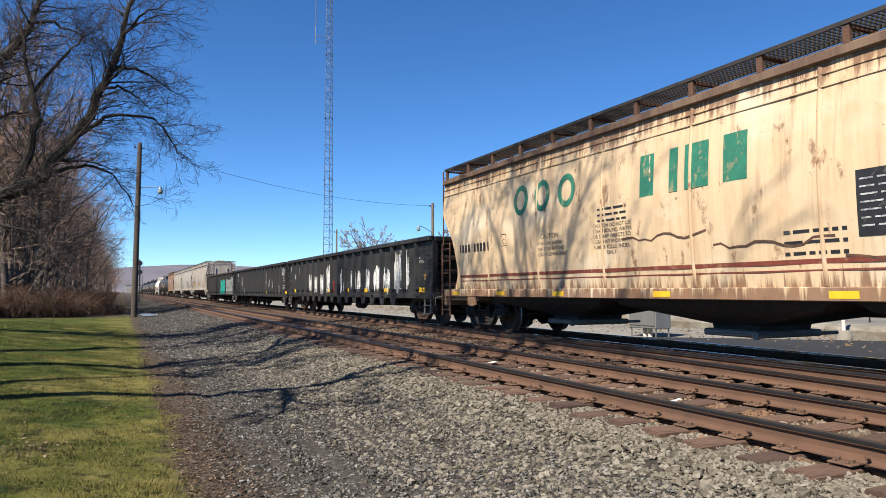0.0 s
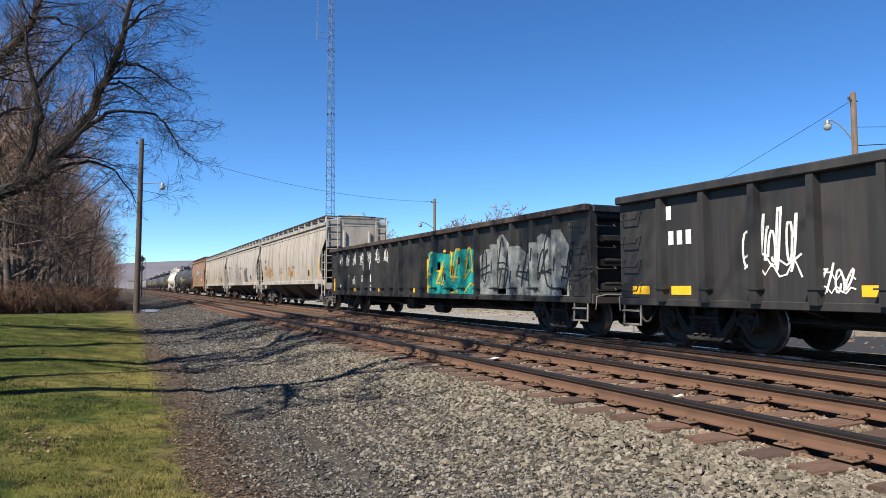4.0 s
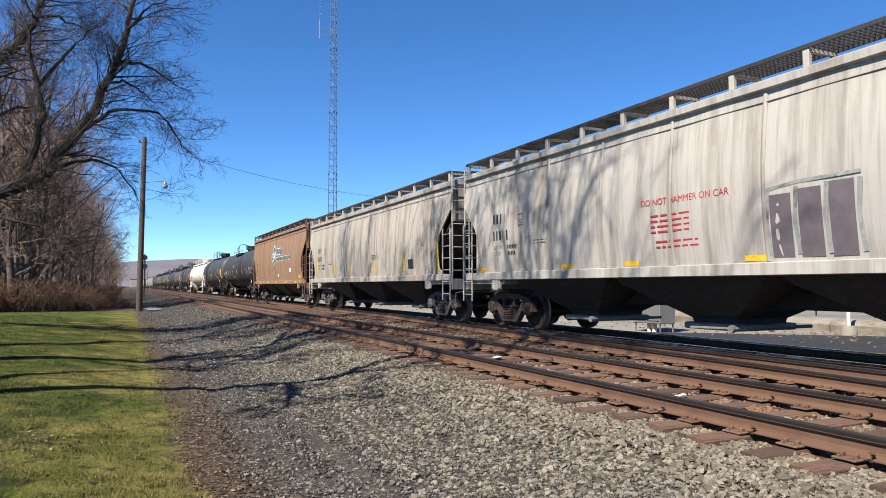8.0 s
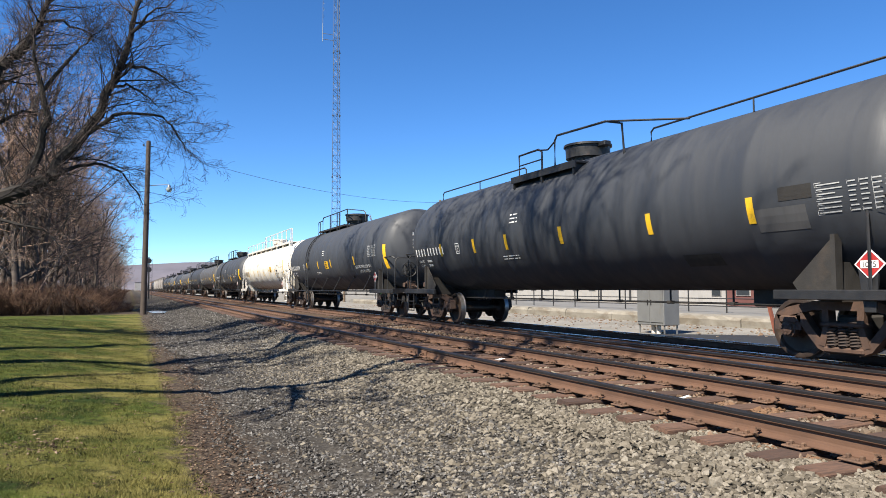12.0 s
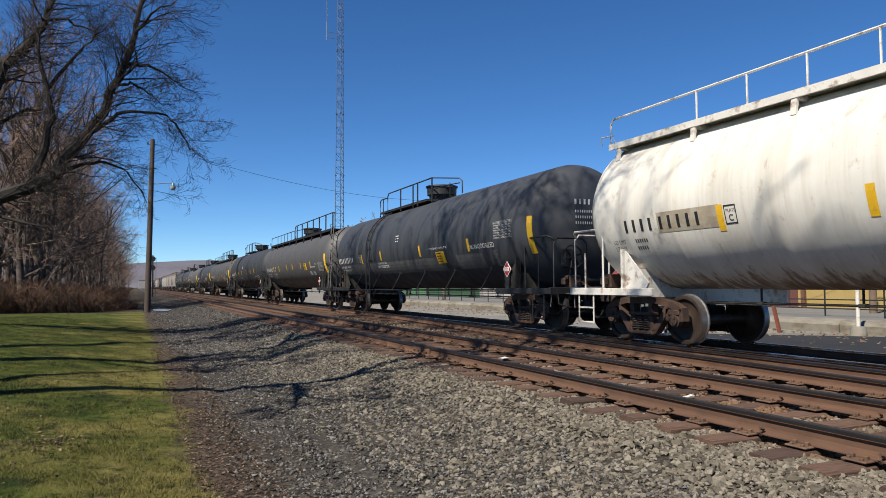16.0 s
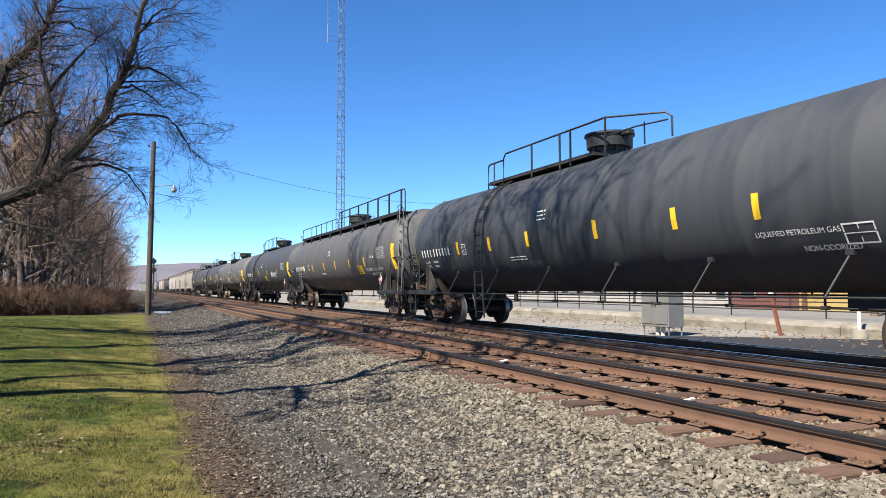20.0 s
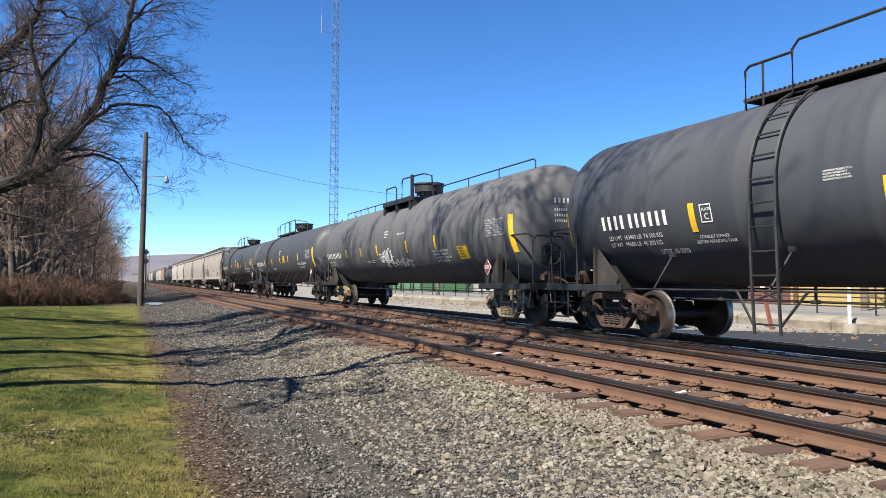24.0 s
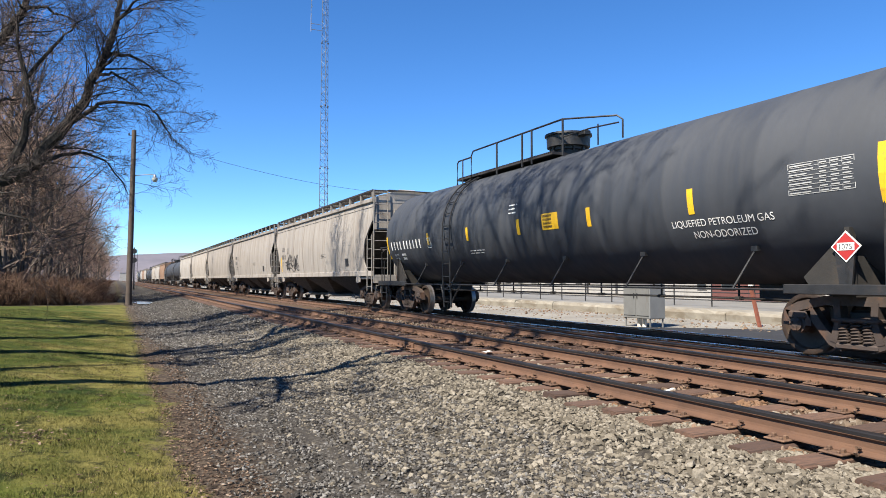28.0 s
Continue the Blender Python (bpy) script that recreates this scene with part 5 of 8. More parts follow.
def tank_wagon(label, half, paint, steel, truck_steel, kind, y_lad=3.65, near=True, mid=0.0, longer=0.0, slim=False):
    half += longer
    car = thing("tank_wagon", label, "tank wagon", "tank wagons of the train")
    key = round(half, 2)
    part("barrel", kept(("barrel", key), lambda: make_barrel(half - 0.10)), paint, car)
    o = part("bonnet", kept("bonnet", make_bonnet), steel, car, "round valve housing")
    o.location = (0.0, 0.0, TANK_Z + TANK_R - 0.02)
    if kind == "platform":
        o.location = (0.0, -0.1, TANK_Z + TANK_R - 0.02)
    if kind == "walk":
        o.location = (0.0, 0.5, TANK_Z + TANK_R - 0.02)
    for s in (0, 1):
        for name, make in (("saddle", make_saddle), ("deck", make_deck), ("end_handrail", lambda q: make_end_rails(q, -1.46)), ("corner_handrail", lambda q: make_end_rails(q, 1.46))):
            o = part(name, kept((name, key), lambda: make(half)), steel if name != "saddle" else (M["under_dark"] if steel == M["black_steel"] else steel), car)
            o.rotation_euler = (0, 0, math.pi * s)
    if kind == "ladder":
        part("flank_rail", kept(("flank_rail", key), lambda: make_side_pipe(half)), steel, car)
    part("brake_rigging", kept(("brake_rigging", key), lambda: make_hangers(half)), M["under_dark"], car)
    o = part("brake_wheel", kept("brake_wheel", make_brake_wheel), steel, car, "spoked hand-brake wheel")
    o.location = (-0.75, -half - 0.02, 1.95)
    o = part("brake_chain", kept("brake_chain", make_chain), M["rod_steel"], car)
    o.location = (-0.75, -half + 0.10, 1.75)
    if kind == "ladder":
        tank_top_ladder_type(car, steel, half, y_lad)
    elif kind == "walk":
        tank_full_walk_type(car, steel, half)
    else:
        tank_platform_type(car, steel, half, slim)
    end_gear(car, half)
    for o in car.children:
        if mid and o.name.split(".")[0] in ("bonnet", "side_ladder", "top_walkway", "guard_rail", "platform"):
            o.location.y += mid
            o.location.z -= 0.16 if slim else 0.0
    for s in (-1, 1):
        truck(car, s * (half - 1.62), truck_steel)
    couplers(car, half)
    return car


def placard(car, y, z, x=-1.42):
    """A red diamond hazard plate with white edge and number, on a bent bracket."""
    g = Geo()
    g.prism([(y - 0.05, z - 0.62), (y + 0.10, z - 0.62), (y + 0.18, z + 0.05), (y - 0.12, z + 0.05)], "x", x, x + 0.03)
    part("placard_bracket", g, M["black_steel"], car)
    r = 0.21
    g = Geo().prism([(y, z - r), (y + r, z), (y, z + r), (y - r, z)], "x", x - 0.012, x - 0.004)
    p = part("placard", g, M["white_paint"], car, "red and white diamond hazard placard")
    flat = Side(lambda q: x - 0.012, 0.004)
    g = Geo()
    r = 0.185
    g.add([flat.place(y, z - r), flat.place(y + r, z), flat.place(y, z + r), flat.place(y - r, z)], [(0, 1, 2, 3)])
    part("red_field", g, M["red_paint"], p)
    flat = Side(lambda q: x - 0.012, 0.008)
    g = Geo()
    flat.rect(g, y + 0.12, z - 0.05, 0.24, 0.10)
    part("number_panel", g, M["white_paint"], p)
    flat = Side(lambda q: x - 0.012, 0.011)
    g = Geo()
    flat.text(g, "1075", y + 0.105, z - 0.038, 0.075, 0.95)
    part("number", g, M["black_paint"], p)


def table_plate(car, side, y, z, w, h, dark=None):
    """A stencilled inspection table: outline, rules, and rows of plain bars."""
    g = Geo()
    side.outline(g, y, z, w, h, 0.009)
    rnd = random.Random(int(w * 100))
    rows = 7
    for k in range(1, rows):
        side.rect(g, y - 0.012, z + h * k / rows, w - 0.024, 0.006)
    for c in (0.48, 0.65, 0.82):
        side.rect(g, y - w * c, z + 0.012, 0.006, h - 0.024)
    over = Side(side.across, side.lift + 0.003, side.slip)
    for k in range(rows):
        zz = z + h * (k + 0.3) / rows
        over.rect(g, y - 0.03, zz, w * rnd.uniform(0.28, 0.42), h * 0.038)
        for c in (0.50, 0.67, 0.84):
            over.rect(g, y - w * c, zz, w * rnd.uniform(0.09, 0.13), h * 0.038)
    part("inspection_table", g, M["table_ink"], car)


def word_bars(n, rnd):
    return [rnd.choice((0.30, 0.34, 0.38)) for _ in range(n)]


def lines_of_bars(side, g, y, z, w, rows, h, rnd):
    for k in range(rows):
        x, zz = y, z - k * h * 1.9
        h2 = h * 0.62
        while x > y - w:
            d = min(rnd.uniform(0.08, 0.30), x - (y - w))
            if d > 0.03:
                side.rect(g, x, zz, d, h2)
            x -= d + 0.05


def patches(car, name, side, rects, material, rows=1, label=""):
    """Painted or stuck-on patches, each a part of its own: (y, z, width, height)."""
    for y, z, w, h in rects:
        g = Geo()
        side.rect(g, y, z, w, h, rows)
        part(name, g, material, car, label)


# ---- the train's make-up, from its head ----
SPEED = 12.02
STRETCH = 8.55 / 8.25
TRACK_X = 10.10
CUTS = [-2, 17.7, 37.7, 57.0, 76.4, 93.4, 109.8, 126.9, 143.2, 160.7, 178.7, 197.2, 215.8, 234.4, 253.0, 271.3, 290.4, 309.3, 327.6, 346.4, 363.4, 379.6, 395.6, 411.6, 428, 444, 461, 478, 495, 512, 529, 546, 563, 580, 597, 614, 631, 648]
CARS = []


def span(i):
    return (CUTS[i + 1] - CUTS[i]) * STRETCH / 2 - 0.47


DRIFT = {7: 0.15, 8: 0.2, 9: 0.85, 10: 0.58, 11: 0.95, 12: 1.0, 13: 0.55, 14: 0.9, 15: 1.0, 16: 1.15, 17: 1.6, 18: 1.2}


LONGER = {10: 0.17, 13: 0.35, 17: 0.22, 18: 0.22}


def enlist(car, i):
    """Puts a wagon at its place in the train."""
    CARS.append((car, (CUTS[i] + CUTS[i + 1]) / 2 * STRETCH + (DRIFT.get(i, 1.2) if i > 6 else 0.0)))
    return car


rnd = random.Random(11)


def car_zero():
    """The cream hopper with a green name band."""
    h = span(0)
    sill, eave = 1.30, 4.36
    car = hopper("weathered cream covered hopper with rust streaks and green lettering", h, sill, eave, M["hopper_cream"], M["rust_steel"], M["under_dark"], trim=M["hopper_cream"], rise=0.34, roof=M["roof_rust"], ribs=(0.15, 0.33))
    side = Side(lambda z: hopper_across(z, sill, eave))
    g = Geo()
    for y in (5.36, 4.46, 3.52):
        ring = [(y + a * math.cos(q), 3.40 + b * math.sin(q)) for a, b in ((0.31, 0.36), (0.18, 0.23)) for q in (2 * math.pi * k / 20 for k in range(20))]
        g = Geo().add([side.place(*p) for p in ring], [(k, (k + 1) % 20, (k + 1) % 20 + 20, k + 20) for k in range(20)])
        part("lettering", g, M["green_paint"], car, "flaking green painted shape")
    patches(car, "lettering", side, ((1.22, 2.95, 0.36, 0.76), (0.48, 2.95, 0.20, 0.76), (0.12, 2.95, 0.52, 0.76), (-0.70, 2.95, 0.46, 0.76)), M["green_paint"], 4, "flaking green painted shape")
    g = Geo()
    side.rect(g, h - 1.1, 1.62, 2 * h - 2.2, 0.07)
    side.rect(g, h - 1.1, 1.52, 2 * h - 2.2, 0.025)
    part("stripe", g, M["maroon_paint"], car)
    g = Geo()
    side.text(g, "CAUTION", 4.50, 2.42, 0.11)
    for k, words in enumerate(("WHEN UNLOADING", "OPEN ROOF HATCHES", "IN EACH COMPARTMENT")):
        side.text(g, words, 4.66 + 0.02 * k, 2.28 - 0.125 * k, 0.075)
    lines_of_bars(side, g, 2.45, 2.84, 0.85, 3, 0.06, rnd)
    for k, words in enumerate(("CAUTION DO NOT USE", "STEAM BOILING WATER", "OR SHARP OBJECTS TO", "CLEAN INTERIOR WITH", "RUBBER SOLED SHOES", "ONLY")):
        side.text(g, words, 2.60 if k < 5 else 2.2, 2.50 - 0.105 * k, 0.076)
    side.outline(g, 6.28, 2.36, 0.26, 0.30, 0.018)
    side.text(g, "C", 6.21, 2.42, 0.12)
    lines_of_bars(side, g, -1.75, 2.05, 0.95, 3, 0.08, rnd)
    side.bars(g, [0.3, 0.5, 0.5, 0.5, -0.4, 0.5, 0.5, 0.5, 0.5, 0.5], 8.55, 2.30, 0.22, 0.3)
    part("markings", g, M["black_paint"], car)
    g = Geo()
    side.rect(g, -2.85, 1.95, 0.75, 0.85, 3)
    part("data_panel", g, M["black_paint"], car)
    g = Geo()
    over = Side(side.across, 0.010)
    for k in range(7):
        lines_of_bars(over, g, -2.90, 2.67 - 0.1 * k, 0.62, 1, 0.035, rnd)
    part("data_lines", g, M["faded_paint"], car)
    sillside = Side(lambda z: -1.545)
    patches(car, "reflector", sillside, [(y, 1.15, 0.42, 0.10) for y in (9.1, 6.6, 4.1, 0.95, -2.4, -5.6, -8.2)], M["yellow"])
    for k in range(3):
        g = Geo()
        r2 = random.Random(70 + k)
        x, pts = 1.75 - 2.2 * k, []
        for s in range(14):
            pts.append((x - 0.16 * s, 2.20 - 0.25 * k + 0.05 * math.sin(s * 1.1 + k) + r2.uniform(-0.03, 0.03)))
        side.stroke(g, pts, 0.035)
        part("rust_tear", g, M["rust_steel"], car)
    CARS.append((car, (CUTS[0] + CUTS[1]) / 2 * STRETCH))
    return car


def gondola_marks(car, low, reflectors, table=None, seed=1):
    side = Side(lambda z: -1.465)
    r = random.Random(seed)
    patches(car, "reflector", side, [(y, low + 0.10, 0.46, 0.15) for y in reflectors], M["yellow"])
    return side


def cars_gondola():
    top, low = 2.96, 1.12
    h = span(1)
    car = gondola("black steel gondola with white sprayed scrawls along its side", h, low, top, M["gondola_black"], 17, True, M["truck_brown"])
    side = gondola_marks(car, low, (-8.85, -5.6, -3.3, -0.9, 1.9, 4.9, 8.55))
    g = Geo()
    for k, (y, w, z, hh) in enumerate(((5.7, 0.75, 1.15, 0.85), (4.55, 0.65, 1.15, 0.75), (3.45, 0.65, 1.15, 0.85), (2.5, 0.85, 1.15, 1.15), (0.13, 0.42, 1.15, 0.95), (-0.7, 0.4, 1.2, 0.45), (-1.72, 0.5, 1.25, 0.75), (-2.64, 0.5, 1.25, 0.75), (-3.68, 0.55, 1.25, 0.8), (-4.6, 0.6, 1.25, 0.85), (-5.44, 1.0, 1.15, 0.9), (-6.75, 0.95, 1.15, 1.4))):
        side.scrawl(g, y + 0.10, z, w * 1.4, hh * 1.15, 40 + k, 0.030, 18)
    part("spray_scrawl", g, M["white_paint"], car, "white sprayed scrawls")
    g = Geo()
    side.scrawl(g, 1.25, 1.15, 0.5, 0.7, 77, 0.02, 6)
    part("spray_scrawl", g, M["red_paint"], car)
    g = Geo()
    side.bars(g, [0.32] * 3, 9.35, 2.36, 0.24, 0.55)
    side.bars(g, [0.32, 0.32, 0.32, -0.5, 0.32, 0.32, 0.32], 9.25, 1.92, 0.24, 0.55)
    side.text(g, "LD LMT", 9.2, 1.52, 0.10)
    side.bars(g, [0.5] * 6, 8.1, 1.52, 0.10)
    side.text(g, "LT WT", 9.2, 1.36, 0.10)
    side.bars(g, [0.5] * 5, 8.1, 1.36, 0.10)
    side.text(g, "IL 66", -8.72, 2.28, 0.08)
    side.text(g, "CUFT 3675", -8.72, 2.15, 0.08)
    side.outline(g, 7.75, 2.18, 0.26, 0.30, 0.02)
    side.text(g, "C", 7.68, 2.25, 0.10)
    part("markings", g, M["white_paint"], car)
    disc = [(-9.32 + 0.10 * math.cos(q), 1.72 + 0.10 * math.sin(q)) for q in (2 * math.pi * k / 18 for k in range(18))]
    part("sticker", Geo().add([side.place(*p) for p in disc], [tuple(range(18))]), M["ochre_paint"], car, "round ochre sticker")
    enlist(car, 1)

    h, low = span(2), 1.02
    car = gondola("black steel gondola with chalky tags and yellow reflectors", h, low, top, M["gondola_black"], 18, False, M["under_dark"])
    side = gondola_marks(car, low, (-9.4, -6.1, -3.3, -0.8, 2.0, 4.8, 8.2, 9.2))
    g = Geo()
    side.scrawl(g, -2.85, 1.25, 0.75, 1.35, 5, 0.045, 9)
    side.scrawl(g, -3.95, 1.55, 0.75, 0.65, 6, 0.04, 5)
    side.scrawl(g, 6.6, 1.3, 0.9, 1.15, 8, 0.04, 8)
    side.scrawl(g, 5.4, 1.15, 0.5, 0.5, 9, 0.03, 4)
    part("spray_scrawl", g, M["white_paint"], car, "white sprayed tags")
    g = Geo()
    side.scrawl(g, -5.1, 1.35, 0.75, 0.75, 12, 0.018, 8)
    side.scrawl(g, -8.2, 2.05, 1.0, 0.6, 13, 0.05, 6)
    side.scrawl(g, -0.8, 1.5, 0.4, 0.4, 15, 0.02, 5)
    part("chalk_scrawl", g, M["faded_paint"], car)
    g = Geo()
    side.bars(g, [0.2, 0.6], 8.45, 2.42, 0.24)
    side.bars(g, [0.5, 0.5, 0.5, 0.5], 8.45, 1.98, 0.24)
    side.text(g, "EMPTY/LOAD", -8.75, 1.55, 0.075)
    side.bars(g, [0.5] * 9, -8.72, 1.42, 0.07)
    side.text(g, "IL 66-0", -8.8, 2.0, 0.075)
    side.text(g, "CUFT 3267", -8.8, 1.86, 0.075)
    side.rect(g, -5.30, 1.18, 0.22, 0.15)
    side.outline(g, -7.35, 1.2, 0.40, 0.36, 0.02)
    lines_of_bars(side, g, -6.75, 1.08, 0.55, 2, 0.035, rnd)
    part("markings", g, M["white_paint"], car)
    enlist(car, 2)

    h, low = span(3), 1.02
    car = gondola("black gondola with rusted rim, teal and silver spray panels", h, low, top, M["rim_brown"], 19, False, M["truck_steel"])
    side = Side(lambda z: -1.465)
    post_side = Side(lambda z: -1.585)
    patches(car, "reflector", side, [(y, 1.08, 0.55 if y < 9 else 0.2, 0.14 if y < 9 else 0.55) for y in (9.25, 6.3, 3.3, 0.3, -2.6, -5.6, -8.2)], M["yellow"])
    run = 2 * h - 2.3
    posts = [-run / 2 + run * k / 18 for k in range(19)]
    for first, last, crest, wave, paint, words in ((-1.35, -4.55, 2.28, 0.05, "teal_paint", "teal sprayed block letters"), (-4.75, -h + 0.75, 2.30, 0.20, "silver_paint", "silver sprayed letters with a ragged top")):
        def height(y):
            return crest + wave * math.sin(y * 2.9) + 0.5 * wave * math.sin(y * 7.3 + 1)
        g, y = Geo(), first
        while y > last + 0.02:
            w = min(0.16, y - last)
            z = height(y)
            g.add([side.place(y, 1.06), side.place(y - w, 1.06), side.place(y - w, height(y - w)), side.place(y, z)], [(0, 1, 2, 3)])
            y -= w
        for y in posts:
            if last < y < first:
                z, f = height(y), 1.463
                for z0, z1 in ((1.06, 1.20), (1.245, z)):
                    g.loft([[(-f, y - 0.113, q), (-f - 0.126, y - 0.078, q), (-f - 0.126, y + 0.078, q), (-f, y + 0.113, q)] for q in (z0, z1)])
        part("spray_panel", g, M[paint], car, words)
    g = Geo()
    for y in posts:
        if -4.5 < y < -1.4:
            post_side.rect(g, y + 0.08, 2.27, 0.16, 0.07)
    side.rect(g, -1.24, 1.08, 0.12, 1.05)
    part("spray_edge", g, M["yellow"], car)
    g = Geo()
    n = 0
    for y in posts:
        if -4.5 < y < -1.4:
            n += 1
            post_side.rect(g, y + 0.07, 1.45 + 0.22 * (n % 3), 0.14, 0.20)
            side.rect(g, y - 0.16, 1.62 + 0.15 * (n % 2), 0.22, 0.24)
        elif -h + 0.8 < y < -4.8:
            n += 1
            post_side.rect(g, y + 0.05, 1.35 + 0.25 * (n % 3), 0.06, 0.30, 1, 0.05)
    part("spray_outline", g, M["black_paint"], car)
    over = Side(side.across, 0.011)
    g = Geo()
    over.scrawl(g, -5.0, 1.1, 4.4, 1.4, 31, 0.05, 12)
    part("spray_outline", g, M["black_paint"], car)
    g = Geo()
    over.scrawl(g, -1.4, 1.1, 3.1, 1.3, 33, 0.06, 7)
    side.rect(g, -4.56, 1.75, 0.18, 0.45)
    part("spray_outline", g, M["yellow"], car)
    g = Geo()
    for k in range(7):
        side.scrawl(g, 8.7 - 1.0 * k, 2.15, 0.75, 0.55, 50 + k, 0.022, 6)
    side.scrawl(g, 6.6, 1.35, 0.45, 0.35, 61, 0.022, 6)
    side.scrawl(g, 7.0, 1.5, 0.5, 0.6, 62, 0.015, 9)
    side.bars(g, [0.34, 0.34], 5.15, 1.92, 0.30, 0.7)
    side.bars(g, [0.34, 0.34], 4.35, 1.92, 0.30, 0.7)
    side.bars(g, [0.32] * 3, 5.28, 1.46, 0.28, 0.55)
    side.bars(g, [0.32] * 3, 4.25, 1.46, 0.28, 0.55)
    side.text(g, "LD LMT", 5.0, 1.26, 0.09)
    side.text(g, "LT WT", 5.0, 1.12, 0.09)
    side.bars(g, [0.5] * 6, 4.25, 1.26, 0.09)
    side.bars(g, [0.5] * 5, 4.25, 1.12, 0.09)
    for y in (8.25, 6.05, 2.95):
        side.rect(g, y, 1.25, 0.15, 0.12)
    part("markings", g, M["white_paint"], car)
    enlist(car, 3)


def grain_hopper(i, label, paint, graffiti=None, truck_steel=None, sill=1.60, eave=4.17, near=True, stripes=(), steel=None, board=None, mark=True):
    h = span(i)
    car = hopper(label, h, sill, eave, paint, steel or M["hopper_steel"], truck_steel or M["truck_grey"], near=near, board=board)
    side = Side(lambda z: hopper_across(z, sill, eave))
    if mark:
        g = Geo()
        side.bars(g, word_bars(4, rnd), h - 1.72, 2.82, 0.24)
        side.bars(g, word_bars(5, rnd), h - 1.72, 2.40, 0.24)
        side.text(g, "LD LMT", h - 1.72, 2.18, 0.09)
        side.text(g, "LT WT", h - 1.72, 2.02, 0.09)
        side.bars(g, [0.5] * 6, h - 2.4, 2.18, 0.09)
        side.bars(g, [0.5] * 5, h - 2.4, 2.02, 0.09)
        side.outline(g, h - 2.95, 2.7, 0.24, 0.28, 0.018)
        side.text(g, "C", h - 3.02, 2.76, 0.10)
        lines_of_bars(side, g, h - 3.6, 2.3, 0.6, 2, 0.035, rnd)
        if i != 5:
            lines_of_bars(side, g, -1.4, 2.4, 0.8, 3, 0.035, rnd)
        part("markings", g, M["black_paint"], car)
        patches(car, "reflector", side, [(y, z, 0.15, hh) for y, z, hh in stripes], M["yellow"], 4)
        g = Geo()
        side.rect(g, -h + 3.3, 1.82, 0.45, 0.32, 2)
        part("data_panel", g, M["black_paint"], car)
    return enlist(car, i), side, h


def cars_hopper():
    car, side, h = grain_hopper(4, "grey weathered covered hopper with ochre sprayed scrawl", M["hopper_grey"], stripes=((7.05, 1.72, 0.85), (4.0, 1.78, 0.55), (1.3, 1.75, 0.4), (-2.2, 1.75, 0.4), (-5.3, 1.75, 0.5), (-7.15, 1.72, 0.95)))
    g = Geo()
    side.scrawl(g, 6.2, 1.75, 1.9, 0.85, 91, 0.06, 8)
    side.scrawl(g, -0.4, 1.75, 1.1, 0.7, 92, 0.05, 6)
    part("spray_scrawl", g, M["ochre_paint"], car, "ochre sprayed scrawl")
    g = Geo()
    side.text(g, "WARNING", 1.7, 2.30, 0.09)
    lines_of_bars(side, g, 1.75, 2.2, 0.7, 3, 0.04, rnd)
    part("warning_lines", g, M["maroon_paint"], car)

    car, side, h = grain_hopper(5, "pale grey covered hopper with red lettering and dark sprayed blocks", M["hopper_pale"], truck_steel=M["truck_steel"])
    g = Geo()
    side.text(g, "DO NOT HAMMER ON CAR", 0.73, 2.69, 0.115)
    lines_of_bars(side, g, 0.5, 2.48, 0.95, 4, 0.05, rnd)
    lines_of_bars(side, g, 0.4, 2.02, 1.0, 2, 0.05, rnd)
    part("warning_lines", g, M["red_paint"], car)
    patches(car, "spray_panel", side, [(-2.02 - 0.47 * k, 1.66, 0.36, 0.92 + 0.04 * k) for k in range(3)], M["purple_paint"], 4, "dark sprayed block")
    g = Geo()
    for k in range(4):
        side.stroke(g, [(-1.99 - 0.475 * k, 1.70), (-1.96 - 0.47 * k, 2.2), (-2.0 - 0.47 * k, 2.66)], 0.07)
    side.stroke(g, [(-1.95, 2.66), (-2.5, 2.72), (-3.42, 2.74)], 0.05)
    part("spray_outline", g, M["silver_paint"], car, "pale sprayed edges of the blocks")
    patches(car, "reflector", side, [(y, 1.63, 0.42, 0.09) for y in (7.2, 3.4, 1.3, -1.5, -4.4, -6.9)], M["yellow"])

    car, side, h = grain_hopper(6, "grey covered hopper with streaked dirt and yellow reflectors", M["hopper_grey"], stripes=((6.9, 1.72, 0.85), (3.8, 1.75, 0.55), (1.4, 1.75, 0.35), (-1.6, 1.75, 0.45), (-4.6, 1.75, 0.55), (-7.45, 1.72, 1.0)), truck_steel=M["truck_grey"])

    sill, eave = 1.56, 4.36
    h = span(7)
    car = hopper("brown covered hopper with blue and white diamond emblem", h, sill, eave, M["hopper_brown"], M["brown_steel"], M["truck_grey"])
    side = Side(lambda z: hopper_across(z, sill, eave))
    over = Side(side.across, 0.009)
    up = Side(side.across, 0.012)
    cy, cz = 0.32, 3.06

    def diamond(s, r, w, tail):
        g = Geo()
        pts, n = [], 12
        for k in range(n + 1):
            z = cz - r * 0.72 + r * 1.72 * k / n
            half_w = w * (1 - (z - cz) / r) if z > cz else w * (1 - (cz - z) / (r * 0.72))
            pts += [s.place(cy + max(0.004, half_w), z), s.place(cy - max(0.004, half_w), z)]
        g.add(pts, [(2 * k, 2 * k + 1, 2 * k + 3, 2 * k + 2) for k in range(n)])
        if tail:
            s.rect(g, cy + 0.04, cz - r, 0.08, r * 0.4)
        return g
    part("emblem", diamond(side, 0.84, 0.70, False), M["white_paint"], car, "white diamond emblem with blue field")
    part("emblem_field", diamond(over, 0.74, 0.61, True), M["blue_paint"], car)
    g = diamond(up, 0.40, 0.37, False)
    part("emblem_leaf", g, M["white_paint"], car)
    g = Geo()
